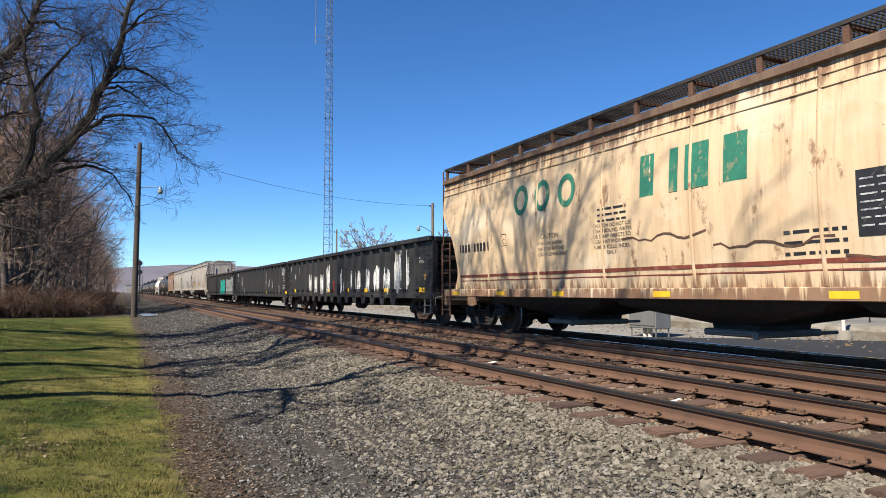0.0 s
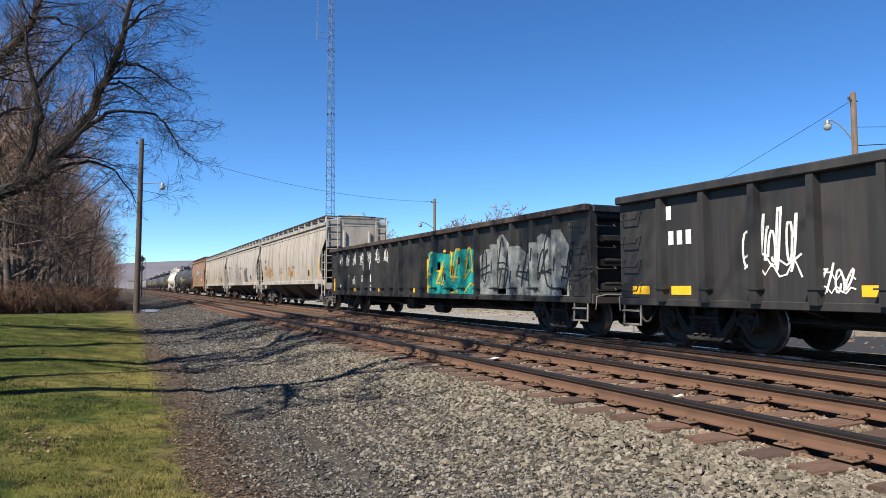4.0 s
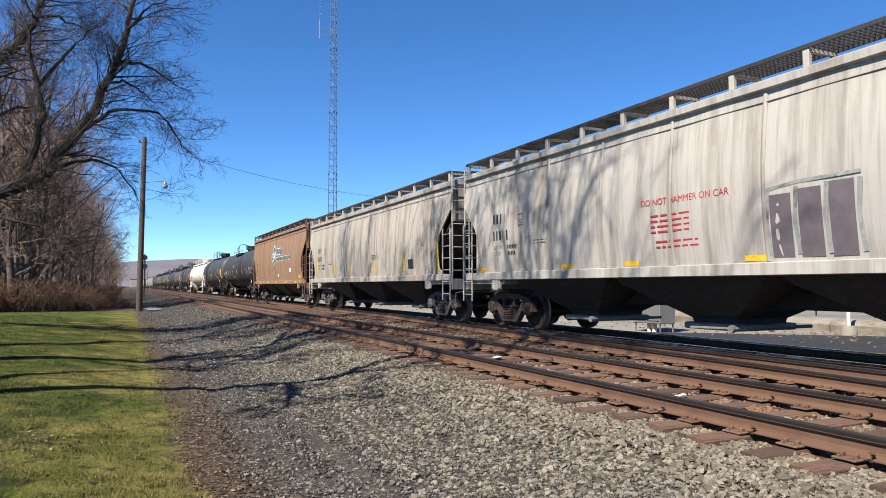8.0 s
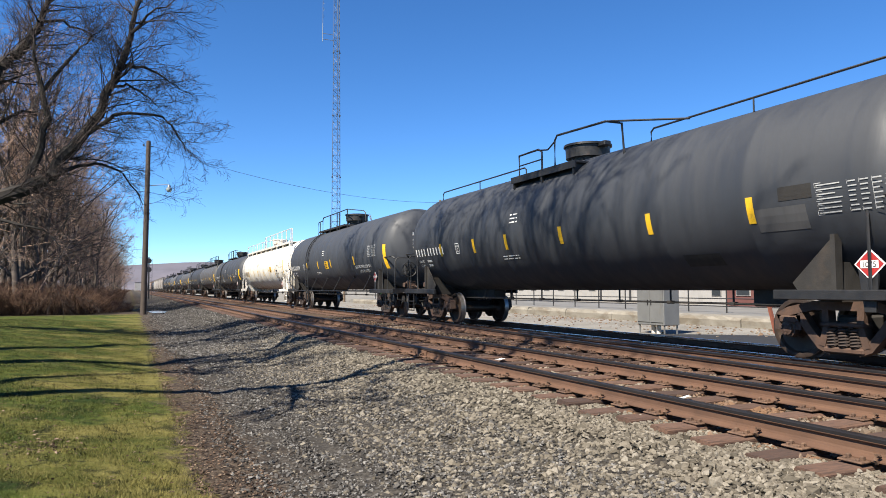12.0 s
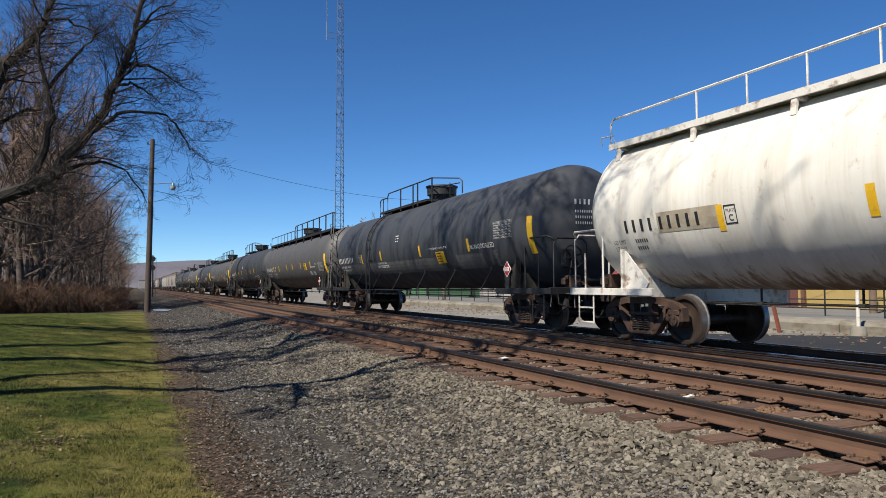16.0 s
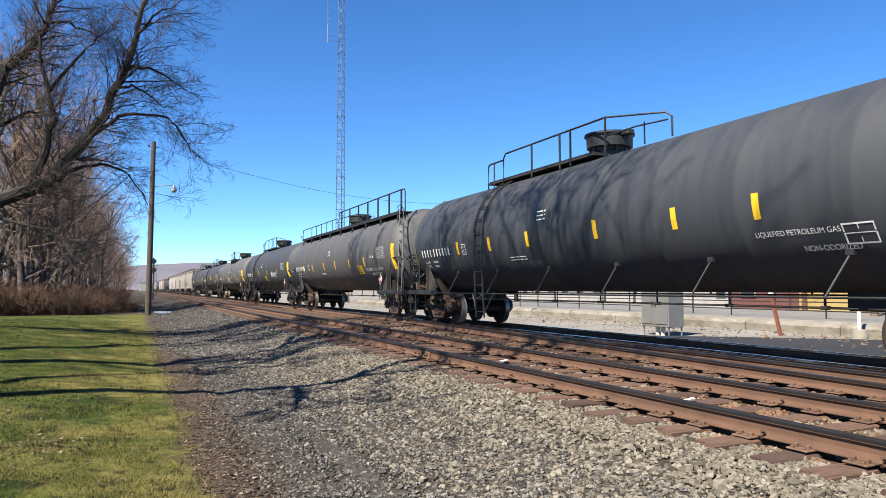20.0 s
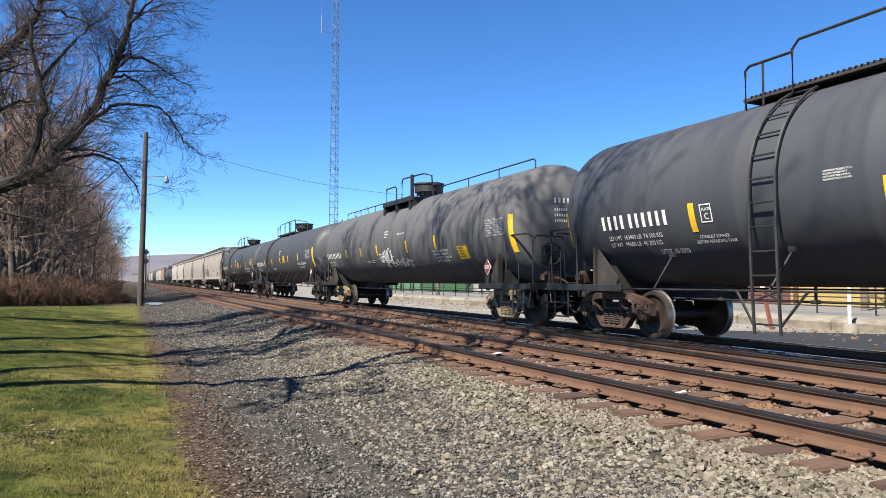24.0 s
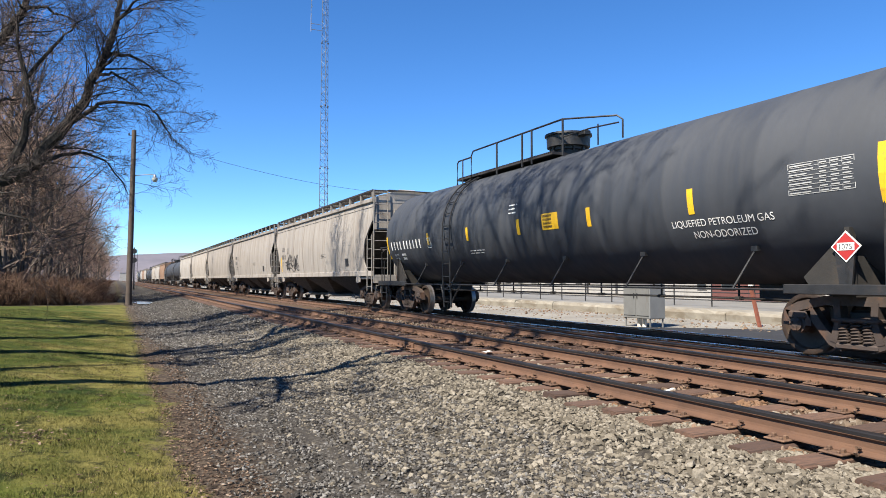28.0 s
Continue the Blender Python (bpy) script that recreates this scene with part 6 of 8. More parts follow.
    top = Side(side.across, 0.018)
    for k in range(5):
        q = 2 * math.pi * k / 5
        o = [(cy + 0.13 * math.sin(q) + 0.065 * math.cos(a), cz + 0.04 + 0.15 * math.cos(q) + 0.065 * math.sin(a)) for a in (2 * math.pi * j / 10 for j in range(10))]
        g.add([top.place(*p) for p in o], [tuple(range(10))])
    part("emblem_dots", g, M["blue_paint"], car)
    for s, m, d in ((side, M["white_paint"], 0.035), (over, M["blue_paint"], 0.0)):
        y, rects = -0.45, []
        for w in (0.40, 0.40, 0.48):
            rects.append((y + d, 3.20 - d, w + 2 * d, 0.34 + 2 * d))
            y -= w + 0.17
        y = -0.42
        for w in (0.22, 0.22, 0.26, 0, 0.28, 0.10, 0.20, 0.20, 0.10, 0.24, 0.24, 0, 0.24, 0.24):
            if w:
                rects.append((y + d * 0.6, 2.80 - d * 0.6, w + 1.2 * d, 0.22 + 1.2 * d))
            y -= (w or 0.14) + 0.09
        patches(car, "lettering", s, rects, m, 2)
    g = Geo()
    side.bars(g, word_bars(4, rnd), h - 1.45, 2.62, 0.17)
    side.bars(g, word_bars(4, rnd), h - 1.5, 2.22, 0.17)
    part("markings", g, M["black_paint"], car)
    patches(car, "reflector", side, ((7.0, 1.75, 0.28, 0.16), (-6.4, 1.68, 0.42, 0.16)), M["yellow"])
    patches(car, "reflector", Side(lambda z: -1.55), [(y, 1.42, 0.42, 0.09) for y in (5.2, 2.6, -0.1, -3.0, -5.6)], M["yellow"])
    g = Geo()
    side.rect(g, -4.2, 2.05, 0.42, 0.22, 2)
    side.rect(g, -0.9, 1.82, 0.25, 0.14)
    part("stencil_panel", g, M["white_paint"], car)
    enlist(car, 7)


NOW = [8]


def flank(lift=0.006):
    """The near flank of the tank wagon now being built."""
    return Side(tank_across, lift, DRIFT.get(NOW[0], 1.2), span(NOW[0]) + LONGER.get(NOW[0], 0.0) - 0.90)


def tank_marks(car, half, paint, stripes, yellow_at, lpg_at, table_at, placard_at, insul=None, lpg=0.115, weights=None, tall=0.23):
    """The stencils, stripes and plates of one tank wagon."""
    dark = paint == M["tank_white"]
    slip = DRIFT.get(NOW[0], 1.2) - (0.55 if NOW[0] == 12 else 0)
    ink = M["black_paint"] if dark else M["white_paint"]
    side = flank(0.006)
    patches(car, "reflector", side, [(y, z, 0.13, hh) for y, z, hh in stripes], M["yellow"], 5, "yellow reflector stripe")
    g = Geo()
    back = 0.9 if NOW[0] == 15 else 0.0
    first = half - (1.0 if not dark else 1.55) + slip - back
    gap = 0.66 if not back else 0.40
    end = side.bars(g, [0.30] * 4, first, 2.28, tall, gap)
    side.bars(g, [0.30] * (6 - dark), end - 0.06, 2.28, tall, gap)
    for k, words in enumerate(weights or ("LD LMT", "LT WT")):
        side.text(g, words, half - 1.1 + slip - back, 2.08 - 0.13 * k, 0.080)
        if not weights:
            side.bars(g, [0.5] * (6 - k), half - 1.75 + slip, 2.08 - 0.13 * k, 0.07)
    side.outline(g, half - 4.00 + slip - back * 0.52, 2.25, 0.24, 0.30, 0.018)
    side.text(g, "PLATE", half - 4.04 + slip - back * 0.52, 2.44, 0.05)
    side.text(g, "C", half - 4.08 + slip - back * 0.52, 2.30, 0.10)
    if lpg_at is not None:
        y, z = lpg_at
        if dark:
            for k, w in enumerate(("NON-ODORIZED", "LIQUEFIED", "PETROLEUM", "GAS")):
                side.text(g, w, y, z - 0.14 * k, 0.10)
        else:
            side.text(g, "LIQUEFIED PETROLEUM GAS", y, z, lpg)
            side.text(g, "NON-ODORIZED", y - (0.42 if lpg > 0.1 else 0.74), z - (0.19 if lpg > 0.1 else 0.24), lpg)
    if insul is not None:
        y, z = insul
        side.text(g, "1/2 INCH CERAMIC FIBER INSULATION", y, z, 0.06)
    if NOW[0] not in (12, 15):
        lines_of_bars(side, g, half - 6.6 + slip, 2.05, 0.8, 2, 0.035, rnd)
    if NOW[0] != 12:
        lines_of_bars(side, g, 1.6, 3.05, 0.36, 3, 0.05, rnd)
    part("markings", g, ink, car, "stencilled capacity marks")
    if yellow_at is not None:
        y, z = yellow_at
        g = Geo()
        side.rect(g, y, z, 0.62, 0.36, 3)
        p = part("notice_plate", g, M["yellow"], car, "yellow notice plate")
        over = flank(0.009)
        g = Geo()
        for k in range(4):
            over.bars(g, [0.5] * 9, y - 0.06, z + 0.04 + 0.08 * k, 0.05, 0.25)
        part("notice_lines", g, M["black_paint"], p)
    if table_at is not None:
        s2 = side if not dark else side
        y, z = table_at
        if dark:
            g = Geo()
            side.outline(g, y, z, 1.0, 0.46, 0.012)
            for k in range(1, 6):
                side.rect(g, y - 0.012, z + 0.46 * k / 6, 0.976, 0.005)
            part("inspection_table", g, M["black_paint"], car)
        else:
            table_plate(car, side, y, z, 0.98, 0.44)
    if placard_at is not None:
        placard(car, placard_at[0] - slip, placard_at[1])
    # the number on the end head
    g = Geo()
    yh = -(half + LONGER.get(NOW[0], 0.0) - 0.10)
    for k, (z, n, hgt) in enumerate(((3.22, 10, 0.16), (3.02, 12, 0.08), (2.88, 12, 0.08), (2.74, 9, 0.08))):
        x = -0.55
        for j in range(n):
            if not (k == 0 and j == 4):
                q = math.hypot(x + 0.05, z - TANK_Z) / TANK_R
                y = yh + 0.80 * (1 - math.sqrt(max(0, 1 - q * q)))
                w = hgt * 0.34
                g.add([(x, y - 0.012, z), (x + w, y - 0.012, z), (x + w, y - 0.012, z + hgt * 0.8), (x, y - 0.012, z + hgt * 0.8)], [(0, 1, 2, 3)])
            x += hgt * 0.75
    part("end_markings", g, ink, car)
    return side


def cars_tank():
    K, S = M["black_steel"], M["tank_black"]
    usual = [(8.55, 2.05, 0.75), (6.75, 2.2, 0.36), (3.35, 2.2, 0.36), (-0.55, 2.2, 0.36), (-4.3, 2.2, 0.36)]
    h = span(8)
    NOW[0] = 8
    car = tank_wagon("black tank wagon with a bonnet platform and top handrails", h, M["tank_dark"], K, M["truck_brown"], "platform", mid=0.35, slim=True)
    tank_marks(car, h, M["tank_dark"], [(h - 0.4 + DRIFT[NOW[0]], 2.0, 0.7), (5.9, 2.22, 0.38), (3.7, 2.22, 0.38), (1.92, 2.22, 0.38), (-0.5, 2.22, 0.38), (-3.34, 2.22, 0.38), (-5.6, 2.22, 0.40)], None, None, (-6.77, 2.24), (-7.43, 1.55))
    side = flank(0.004)
    patches(car, "paint_patch", side, ((-6.18, 2.50, 0.54, 0.20), (-3.95, 1.62, 0.83, 0.20)), M["under_dark"], 3, "dull painted-out patch")
    patches(car, "paint_patch", side, ((-5.75, 2.08, 0.85, 0.34),), M["tank_grey"], 3, "faded grey paint patch")
    enlist(car, 8)
    h = span(9)
    NOW[0] = 9
    car = tank_wagon("black gas tank wagon with side ladder and railed top", h, S, K, M["truck_steel"], "ladder")
    tank_marks(car, h, S, [(h - 0.6 + DRIFT[NOW[0]], 2.0, 0.75), (4.9, 2.25, 0.36), (2.6, 2.25, 0.36), (0.2, 2.25, 0.36), (-3.5, 2.25, 0.36), (-h + 0.75 + DRIFT[NOW[0]], 2.0, 0.9)], (1.2, 2.2), (-3.6, 2.1), (-h + 2.5 + DRIFT[NOW[0]], 2.5), (-h + 1.9 + DRIFT[NOW[0]], 1.70))
    enlist(car, 9)
    h = span(10)
    NOW[0] = 10
    car = tank_wagon("white gas tank wagon with a railed walkway along its top", h, M["tank_white"], M["white_steel"], M["truck_brown"], "walk", longer=LONGER[10])
    tank_marks(car, h, M["tank_white"], [(h - 0.30 + DRIFT[NOW[0]], 2.0, 0.8), (5.85, 2.15, 0.42), (3.35, 2.15, 0.42), (1.55, 2.15, 0.40), (-0.75, 2.15, 0.40), (-2.85, 2.15, 0.40), (-4.92, 2.12, 0.44), (-7.6, 2.02, 1.0)], (-3.25, 2.35), (-5.02, 2.18), (-6.40, 2.60), (-7.0, 1.55))
    side = flank(0.006)
    g = Geo()
    patches(car, "paint_patch", flank(0.004), ((7.25, 2.22, 1.45, 0.36), (-7.0, 1.95, 0.5, 0.35)), M["tan_patch"], 4, "tan repainted patch")
    side.text(g, "FRA-AIP", -5.72, 2.68, 0.10)
    side.rect(g, -5.32, 2.36, 0.48, 0.10, 2)
    side.rect(g, -6.15, 1.74, 0.42, 0.22, 2)
    part("stencil", g, M["black_paint"], car)
    enlist(car, 10)
    h = span(11)
    NOW[0] = 11
    car = tank_wagon("black tank wagon with a broad dull band on its flank", h, S, K, M["truck_brown"], "ladder")
    tank_marks(car, h, S, [(h - 0.35 + DRIFT[NOW[0]], 1.95, 0.75), (5.75, 2.2, 0.38), (3.37, 2.25, 0.36), (-0.57, 2.25, 0.36), (-4.2, 2.25, 0.36), (-h + 0.75 + DRIFT[NOW[0]], 2.05, 0.9)], (-1.9, 1.98), None, (-5.8, 2.5), (-h + 1.9 + DRIFT[NOW[0]], 1.70), (-1.35, 2.42), weights=("LD LMT  163800 LB  74 300 KG", "LT WT   99200 LB  45 000 KG"))
    patches(car, "repaint_band", flank(0.004), ((h - 0.5, 1.80, 3.3, 0.40), (4.9, 1.76, 7.2, 0.42), (-3.3, 1.78, 1.7, 0.40), (-5.6, 1.80, 1.9, 0.42)), M["band_grey"], 4, "dull grey repainted band")
    side = flank(0.006)
    g = Geo()
    side.text(g, "CONSULT OWNER", 3.75, 2.12, 0.075)
    side.text(g, "BEFORE REPAIRING TANK", 3.95, 2.00, 0.075)
    side.text(g, "NON-ODORIZED", -4.35, 2.30, 0.13)
    part("stencil", g, M["white_paint"], car)
    enlist(car, 11)
    h = span(12)
    NOW[0] = 12
    car = tank_wagon("grey-black tank wagon with a walkway along its top", h, M["tank_grey"], K, M["truck_steel"], "walk")
    tank_marks(car, h, M["tank_grey"], [(h - 0.55 + DRIFT[NOW[0]], 2.0, 0.8), (6.15, 2.25, 0.36), (4.35, 2.25, 0.36), (1.9, 2.25, 0.36), (0.2, 2.25, 0.36), (-2.0, 2.25, 0.36), (-4.32, 2.25, 0.36), (-7.35, 1.95, 0.95)], (-2.85, 2.18), None, (-6.04, 2.06), (-6.6, 1.55))
    side = flank(0.006)
    g = Geo()
    side.text(g, "FRA-AIP", -5.35, 2.40, 0.09)
    side.rect(g, -4.45, 2.28, 1.0, 0.06)
    side.rect(g, -3.9, 1.90, 0.45, 0.20, 2)
    side.rect(g, -4.65, 1.88, 0.45, 0.20, 2)
    side.scrawl(g, 6.5, 1.75, 1.3, 0.55, 21, 0.02, 6)
    part("stencil", g, M["faded_paint"], car)
    enlist(car, 12)
    h = span(13)
    NOW[0] = 13
    car = tank_wagon("black gas tank wagon with yellow stripes", h, M["tank_dark"], K, M["truck_brown"], "ladder", mid=0.3, longer=LONGER[13])
    tank_marks(car, h, M["tank_dark"], [(h - 0.35 + DRIFT[NOW[0]], 1.95, 0.7), (6.05, 2.27, 0.36), (4.1, 2.27, 0.36), (2.15, 2.28, 0.36), (-0.53, 2.29, 0.38), (-2.8, 2.30, 0.38), (-4.55, 2.31, 0.40)], None, (-4.48, 2.04), None, (-h + 1.5 + DRIFT[NOW[0]], 1.60), None, 0.079)
    patches(car, "paint_patch", flank(0.004), ((2.3, 1.80, 0.55, 0.16),), M["tank_grey"], 4, "faded paint patch")
    side = flank(0.006)
    g = Geo()
    side.outline(g, -5.90, 1.86, 0.46, 0.28, 0.022)
    side.rect(g, -6.12, 1.88, 0.014, 0.24)
    side.rect(g, -5.92, 2.0, 0.42, 0.012)
    part("stencil", g, M["white_paint"], car)
    enlist(car, 13)
    h = span(14)
    NOW[0] = 14
    car = tank_wagon("dusty black tank wagon with a walkway along its top", h, M["tank_grey"], K, M["truck_brown"], "walk")
    tank_marks(car, h, M["tank_grey"], [(h - 0.55 + DRIFT[NOW[0]], 2.0, 0.8), (7.0, 2.2, 0.36), (5.0, 2.2, 0.36), (2.6, 2.2, 0.36), (0.5, 2.2, 0.36), (-1.8, 2.2, 0.36), (-4.0, 2.2, 0.36), (-h + 0.75 + DRIFT[NOW[0]], 2.0, 0.95)], (-3.0, 1.9), (-4.1, 2.0), (-5.7, 2.45), (-h + 2.2 + DRIFT[NOW[0]], 1.65), weights=("LD LMT  164600 LB", "LT WT   98406 LB"))
    side = flank(0.006)
    g = Geo()
    side.text(g, "FRA-AIP", -4.9, 2.5, 0.10)
    part("stencil", g, M["white_paint"], car)
    enlist(car, 14)
    h = span(15)
    NOW[0] = 15
    car = tank_wagon("black tank wagon with a white sprayed tag", h, S, K, M["truck_brown"], "ladder")
    tank_marks(car, h, S, [(h - 0.62 + DRIFT[NOW[0]], 2.0, 0.75), (6.21, 2.11, 0.48), (2.9, 2.25, 0.36), (-0.57, 2.25, 0.36), (-4.2, 2.25, 0.36), (-h + 0.75 + DRIFT[NOW[0]], 2.05, 0.9)], (0.6, 1.85), None, (-5.8, 2.5), (-h + 1.9 + DRIFT[NOW[0]], 1.70), weights=("LD LMT  163400 LB  74 100 KG", "LT WT   99600 LB  45 200 KG"), tall=0.26)
    side = flank(0.006)
    g = Geo()
    side.scrawl(g, -2.0, 2.05, 1.9, 0.45, 23, 0.035, 7)
    part("spray_scrawl", g, M["white_paint"], car)
    g = Geo()
    for words, y, z, tall in (("CONSULT OWNER", 6.10, 2.0, 0.052), ("BEFORE REPAIRING TANK", 6.20, 1.92, 0.052), ("UTST 10-2003", 7.16, 1.78, 0.085),
                              ("OWNERSHIP SUBJECT TO A", 3.71, 2.765, 0.024), ("SECURITY AGREEMENT", 3.71, 2.725, 0.024), ("FILED WITH THE SURFACE", 3.71, 2.685, 0.024), ("TRANSPORTATION BOARD", 3.71, 2.645, 0.024)):
        side.text(g, words, y, z, tall)
    part("notice_lettering", g, M["white_paint"], car)
    enlist(car, 15)
    h = span(16)
    NOW[0] = 16
    car = tank_wagon("grey-black tank wagon with a bonnet platform and sprayed tag", h, M["tank_slate"], K, M["truck_tan"], "platform")
    tank_marks(car, h, M["tank_slate"], [(h - 0.15 + DRIFT[NOW[0]], 2.0, 0.6), (6.6, 2.24, 0.36), (4.53, 2.24, 0.36), (2.54, 2.24, 0.38), (-0.48, 2.24, 0.4), (-2.88, 2.26, 0.42), (-h + 0.75 + DRIFT[NOW[0]], 2.0, 0.95)], (-4.4, 1.92), None, (-6.25, 2.45), (-h + 2.0 + DRIFT[NOW[0]], 1.65), weights=("LD LMT  161700 LBS", "LT WT   101300 LBS"))
    side = flank(0.006)
    g = Geo()
    side.scrawl(g, 2.3, 1.75, 1.35, 0.75, 24, 0.035, 8)
    side.scrawl(g, 0.9, 1.75, 1.6, 0.32, 25, 0.02, 5)
    part("spray_scrawl", g, M["white_paint"], car, "white sprayed tag")
    g = Geo()
    for k, w in enumerate(("0.65 INCH CERAMIC FIBER", "AND 4 INCH FIBERGLASS", "COMPRESSED TO 4 INCHES", "DO NOT EXCEED 450 F")):
        side.text(g, w, -2.66, 2.17 - 0.10 * k, 0.068)
    side.text(g, "WATER CAPACITY", 0.28, 2.88, 0.06)
    part("stencil", g, M["white_paint"], car)
    enlist(car, 16)
    for i in (17, 18):
        h = span(i)
        NOW[0] = i
        car = tank_wagon("black liquefied gas tank wagon with side ladder", h, S, K, M["truck_steel"], "ladder", mid=0.0 if i == 17 else 0.1, longer=LONGER[i])
        if i == 18:
            tank_marks(car, h, S, [(h - 0.6 + DRIFT[NOW[0]], 2.0, 0.75), (6.45, 2.33, 0.36), (3.87, 2.33, 0.36), (1.25, 2.34, 0.36), (-1.43, 2.35, 0.38), (-4.15, 2.36, 0.42), (-7.33, 2.02, 0.98)], (0.18, 2.38), (-3.71, 2.16), (-6.05, 2.46), (-6.8, 1.72), tall=0.27)
        else:
            tank_marks(car, h, S, [(h - 0.45 + DRIFT[i], 2.0, 0.75), (6.7, 2.33, 0.36), (4.05, 2.33, 0.36), (1.45, 2.34, 0.36), (-0.85, 2.35, 0.38), (-3.45, 2.36, 0.42), (-6.75, 2.02, 0.98)], (0.65, 2.38), (-3.13, 2.16), (-5.3, 2.46), (-6.12, 1.71), weights=("LD LMT  162400 LB  73650 KG", "LT WT   100600 LB  45650 KG"), tall=0.27)
        enlist(car, i)


def cars_far():
    grey = "dusty grey covered hopper with dark streaks"
    car, side, h = grain_hopper(19, "dusty grey covered hopper with black sprayed scrawl", M["hopper_dust"], stripes=((7.0, 1.72, 0.8),), truck_steel=M["truck_steel"], steel=M["grey_steel"])
    g = Geo()
    side.scrawl(g, 5.6, 1.75, 2.6, 0.9, 201, 0.07, 8)
    part("spray_scrawl", g, M["black_paint"], car)
    for i in (20, 21, 22):
        grain_hopper(i, grey, M["hopper_dust"] if i != 22 else M["hopper_grey"], near=False, truck_steel=M["truck_steel"], steel=M["grey_steel"], mark=i < 21)
    grain_hopper(23, "white dusty covered hopper behind the grey ones", M["hopper_pale"], near=False, truck_steel=M["truck_steel"], steel=M["grey_steel"], mark=False)
    for i in range(24, len(CUTS) - 1):
        if i % 5 in (4, 0):
            car = tank_wagon("black tank wagon far back in the train", span(i), M["tank_black"], M["black_steel"], M["truck_steel"], "ladder")
            enlist(car, i)
        else:
            grain_hopper(i, "pale covered hopper far back in the train", (M["hopper_pale"], M["hopper_grey"], M["hopper_brown"])[i % 3], near=False, truck_steel=M["truck_steel"], steel=M["grey_steel"], mark=False)


car_zero()
cars_gondola()
cars_hopper()
cars_tank()
cars_far()


EARLY = {0: 0.42, 1: 0.24, 2: 0.08, 3: 0.02}    # the train rolls a little faster at first


def motions():
    for car, y in CARS:
        walk(car, [(k / 2, pose(TRACK_X, y - SPEED * k / 2 + EARLY.get(k, 0.0), 0)) for k in range(57)])
    turn = SPEED / WHEEL_R / FPS
    first = WHEELSETS[0]
    walk(first, [(k / FPS, Matrix.Rotation(turn * k, 4, "X")) for k in range(28 * FPS + 1)])
    for w in WHEELSETS[1:]:
        w.rotation_mode = "QUATERNION"
        keys = w.animation_data_create()
        keys.action = first.animation_data.action
        keys.action_slot = first.animation_data.action_slot


# ---- the ground: one sheet from the lawn to the hills ----
def ground_z(x, y):
    if x < 0.4:
        z = -0.33 - 0.01 * max(0, 0.4 + x) + 0.02 * math.sin(x * 0.7) * math.sin(y * 0.31)
    elif x < 2.5:
        z = -0.33 - 0.05 * math.sin(math.pi * (x - 0.4) / 2.1)
    elif x < 4.2:
        k = (x - 2.5) / 1.7
        z = -0.33 + 0.278 * k * k * (3 - 2 * k)
    elif x < 11.9:
        z = -0.052
    elif x < 13.4:
        z = -0.052 - 0.318 * (x - 11.9) / 1.5
    else:
        z = -0.37
    if 0.7 < x < 4.3 and y < 80:
        z += 0.035 * noise.noise((x * 2.6, y * 0.16, 5.0)) + 0.02 * noise.noise((x * 5.0, y * 0.5, 9.0))
    if x < 0.4 and y < 46:
        z += 0.105 * min(0.4 - x, 4.0) * min(1.0, (46 - y) / 14)
    if -8 < x < 4.2 and y < 80:
        z += 0.022 * (noise.noise((x * 1.3, y * 1.3, 0.0)) + 0.5 * noise.noise((x * 4.1, y * 4.1, 3.0)))
    return z


def make_ground():
    xs = [-900, -500, -250, -120, -60, -30, -18, -12] + [-8 + 0.4 * k for k in range(20)] + [0.22 * k for k in range(20)] + [4.4 + 1.0 * k for k in range(8)] + [12.0, 12.5, 13.0, 13.4, 15, 18, 22, 30, 45, 80, 150, 300, 600, 1200]
    ys = [-250, -120, -60, -30, -15, -8, -4, -2] + [0.4 * k for k in range(62)] + [25 + 1.2 * k for k in range(30)] + [63, 70, 80, 95, 120, 160, 220, 320, 480, 700, 1000, 1500, 2200]
    g = Geo()
    w = len(ys)
    g.add([(x, y, ground_z(x, y)) for x in xs for y in ys], [(i * w + j, (i + 1) * w + j, (i + 1) * w + j + 1, i * w + j + 1) for i in range(len(xs) - 1) for j in range(w - 1)], True)
    return g


ground = part("ground", make_ground(), M["ground"])
tagged(ground, "lawn, grey gravel road, ballast shoulder and pale yard", "ground", kind="structure")


def make_hill():
    g = Geo()
    rnd_h = random.Random(4)
    n = 70
    front, top, back = [], [], []
    for k in range(n + 1):
        x = -900 + 2700 * k / n
        h = 44 + 0.020 * x + 7 * math.sin(x * 0.0041 + 1) + 4 * math.sin(x * 0.013) + rnd_h.uniform(-0.6, 0.6)
        y = 1560 - 0.10 * x
        front.append((x, y - 260, -2))
        top.append((x, y, h))
        back.append((x, y + 300, -2))
    mid = [(a[0], (a[1] + b[1]) / 2, b[2] * 0.55) for a, b in zip(front, top)]
    rows = [front, mid, top, back]
    w = n + 1
    g.add([p for r in rows for p in r], [(i * w + j, i * w + j + 1, (i + 1) * w + j + 1, (i + 1) * w + j) for i in range(3) for j in range(n)], True)
    return g


tagged(part("backdrop_hill", make_hill(), M["hillside"]), "long low wooded ridge tinted with winter haze", "hill", kind="structure")


# ---- tracks ----
GAUGE_A = (4.93, 6.46)
GAUGE_B = (9.35, 10.86)


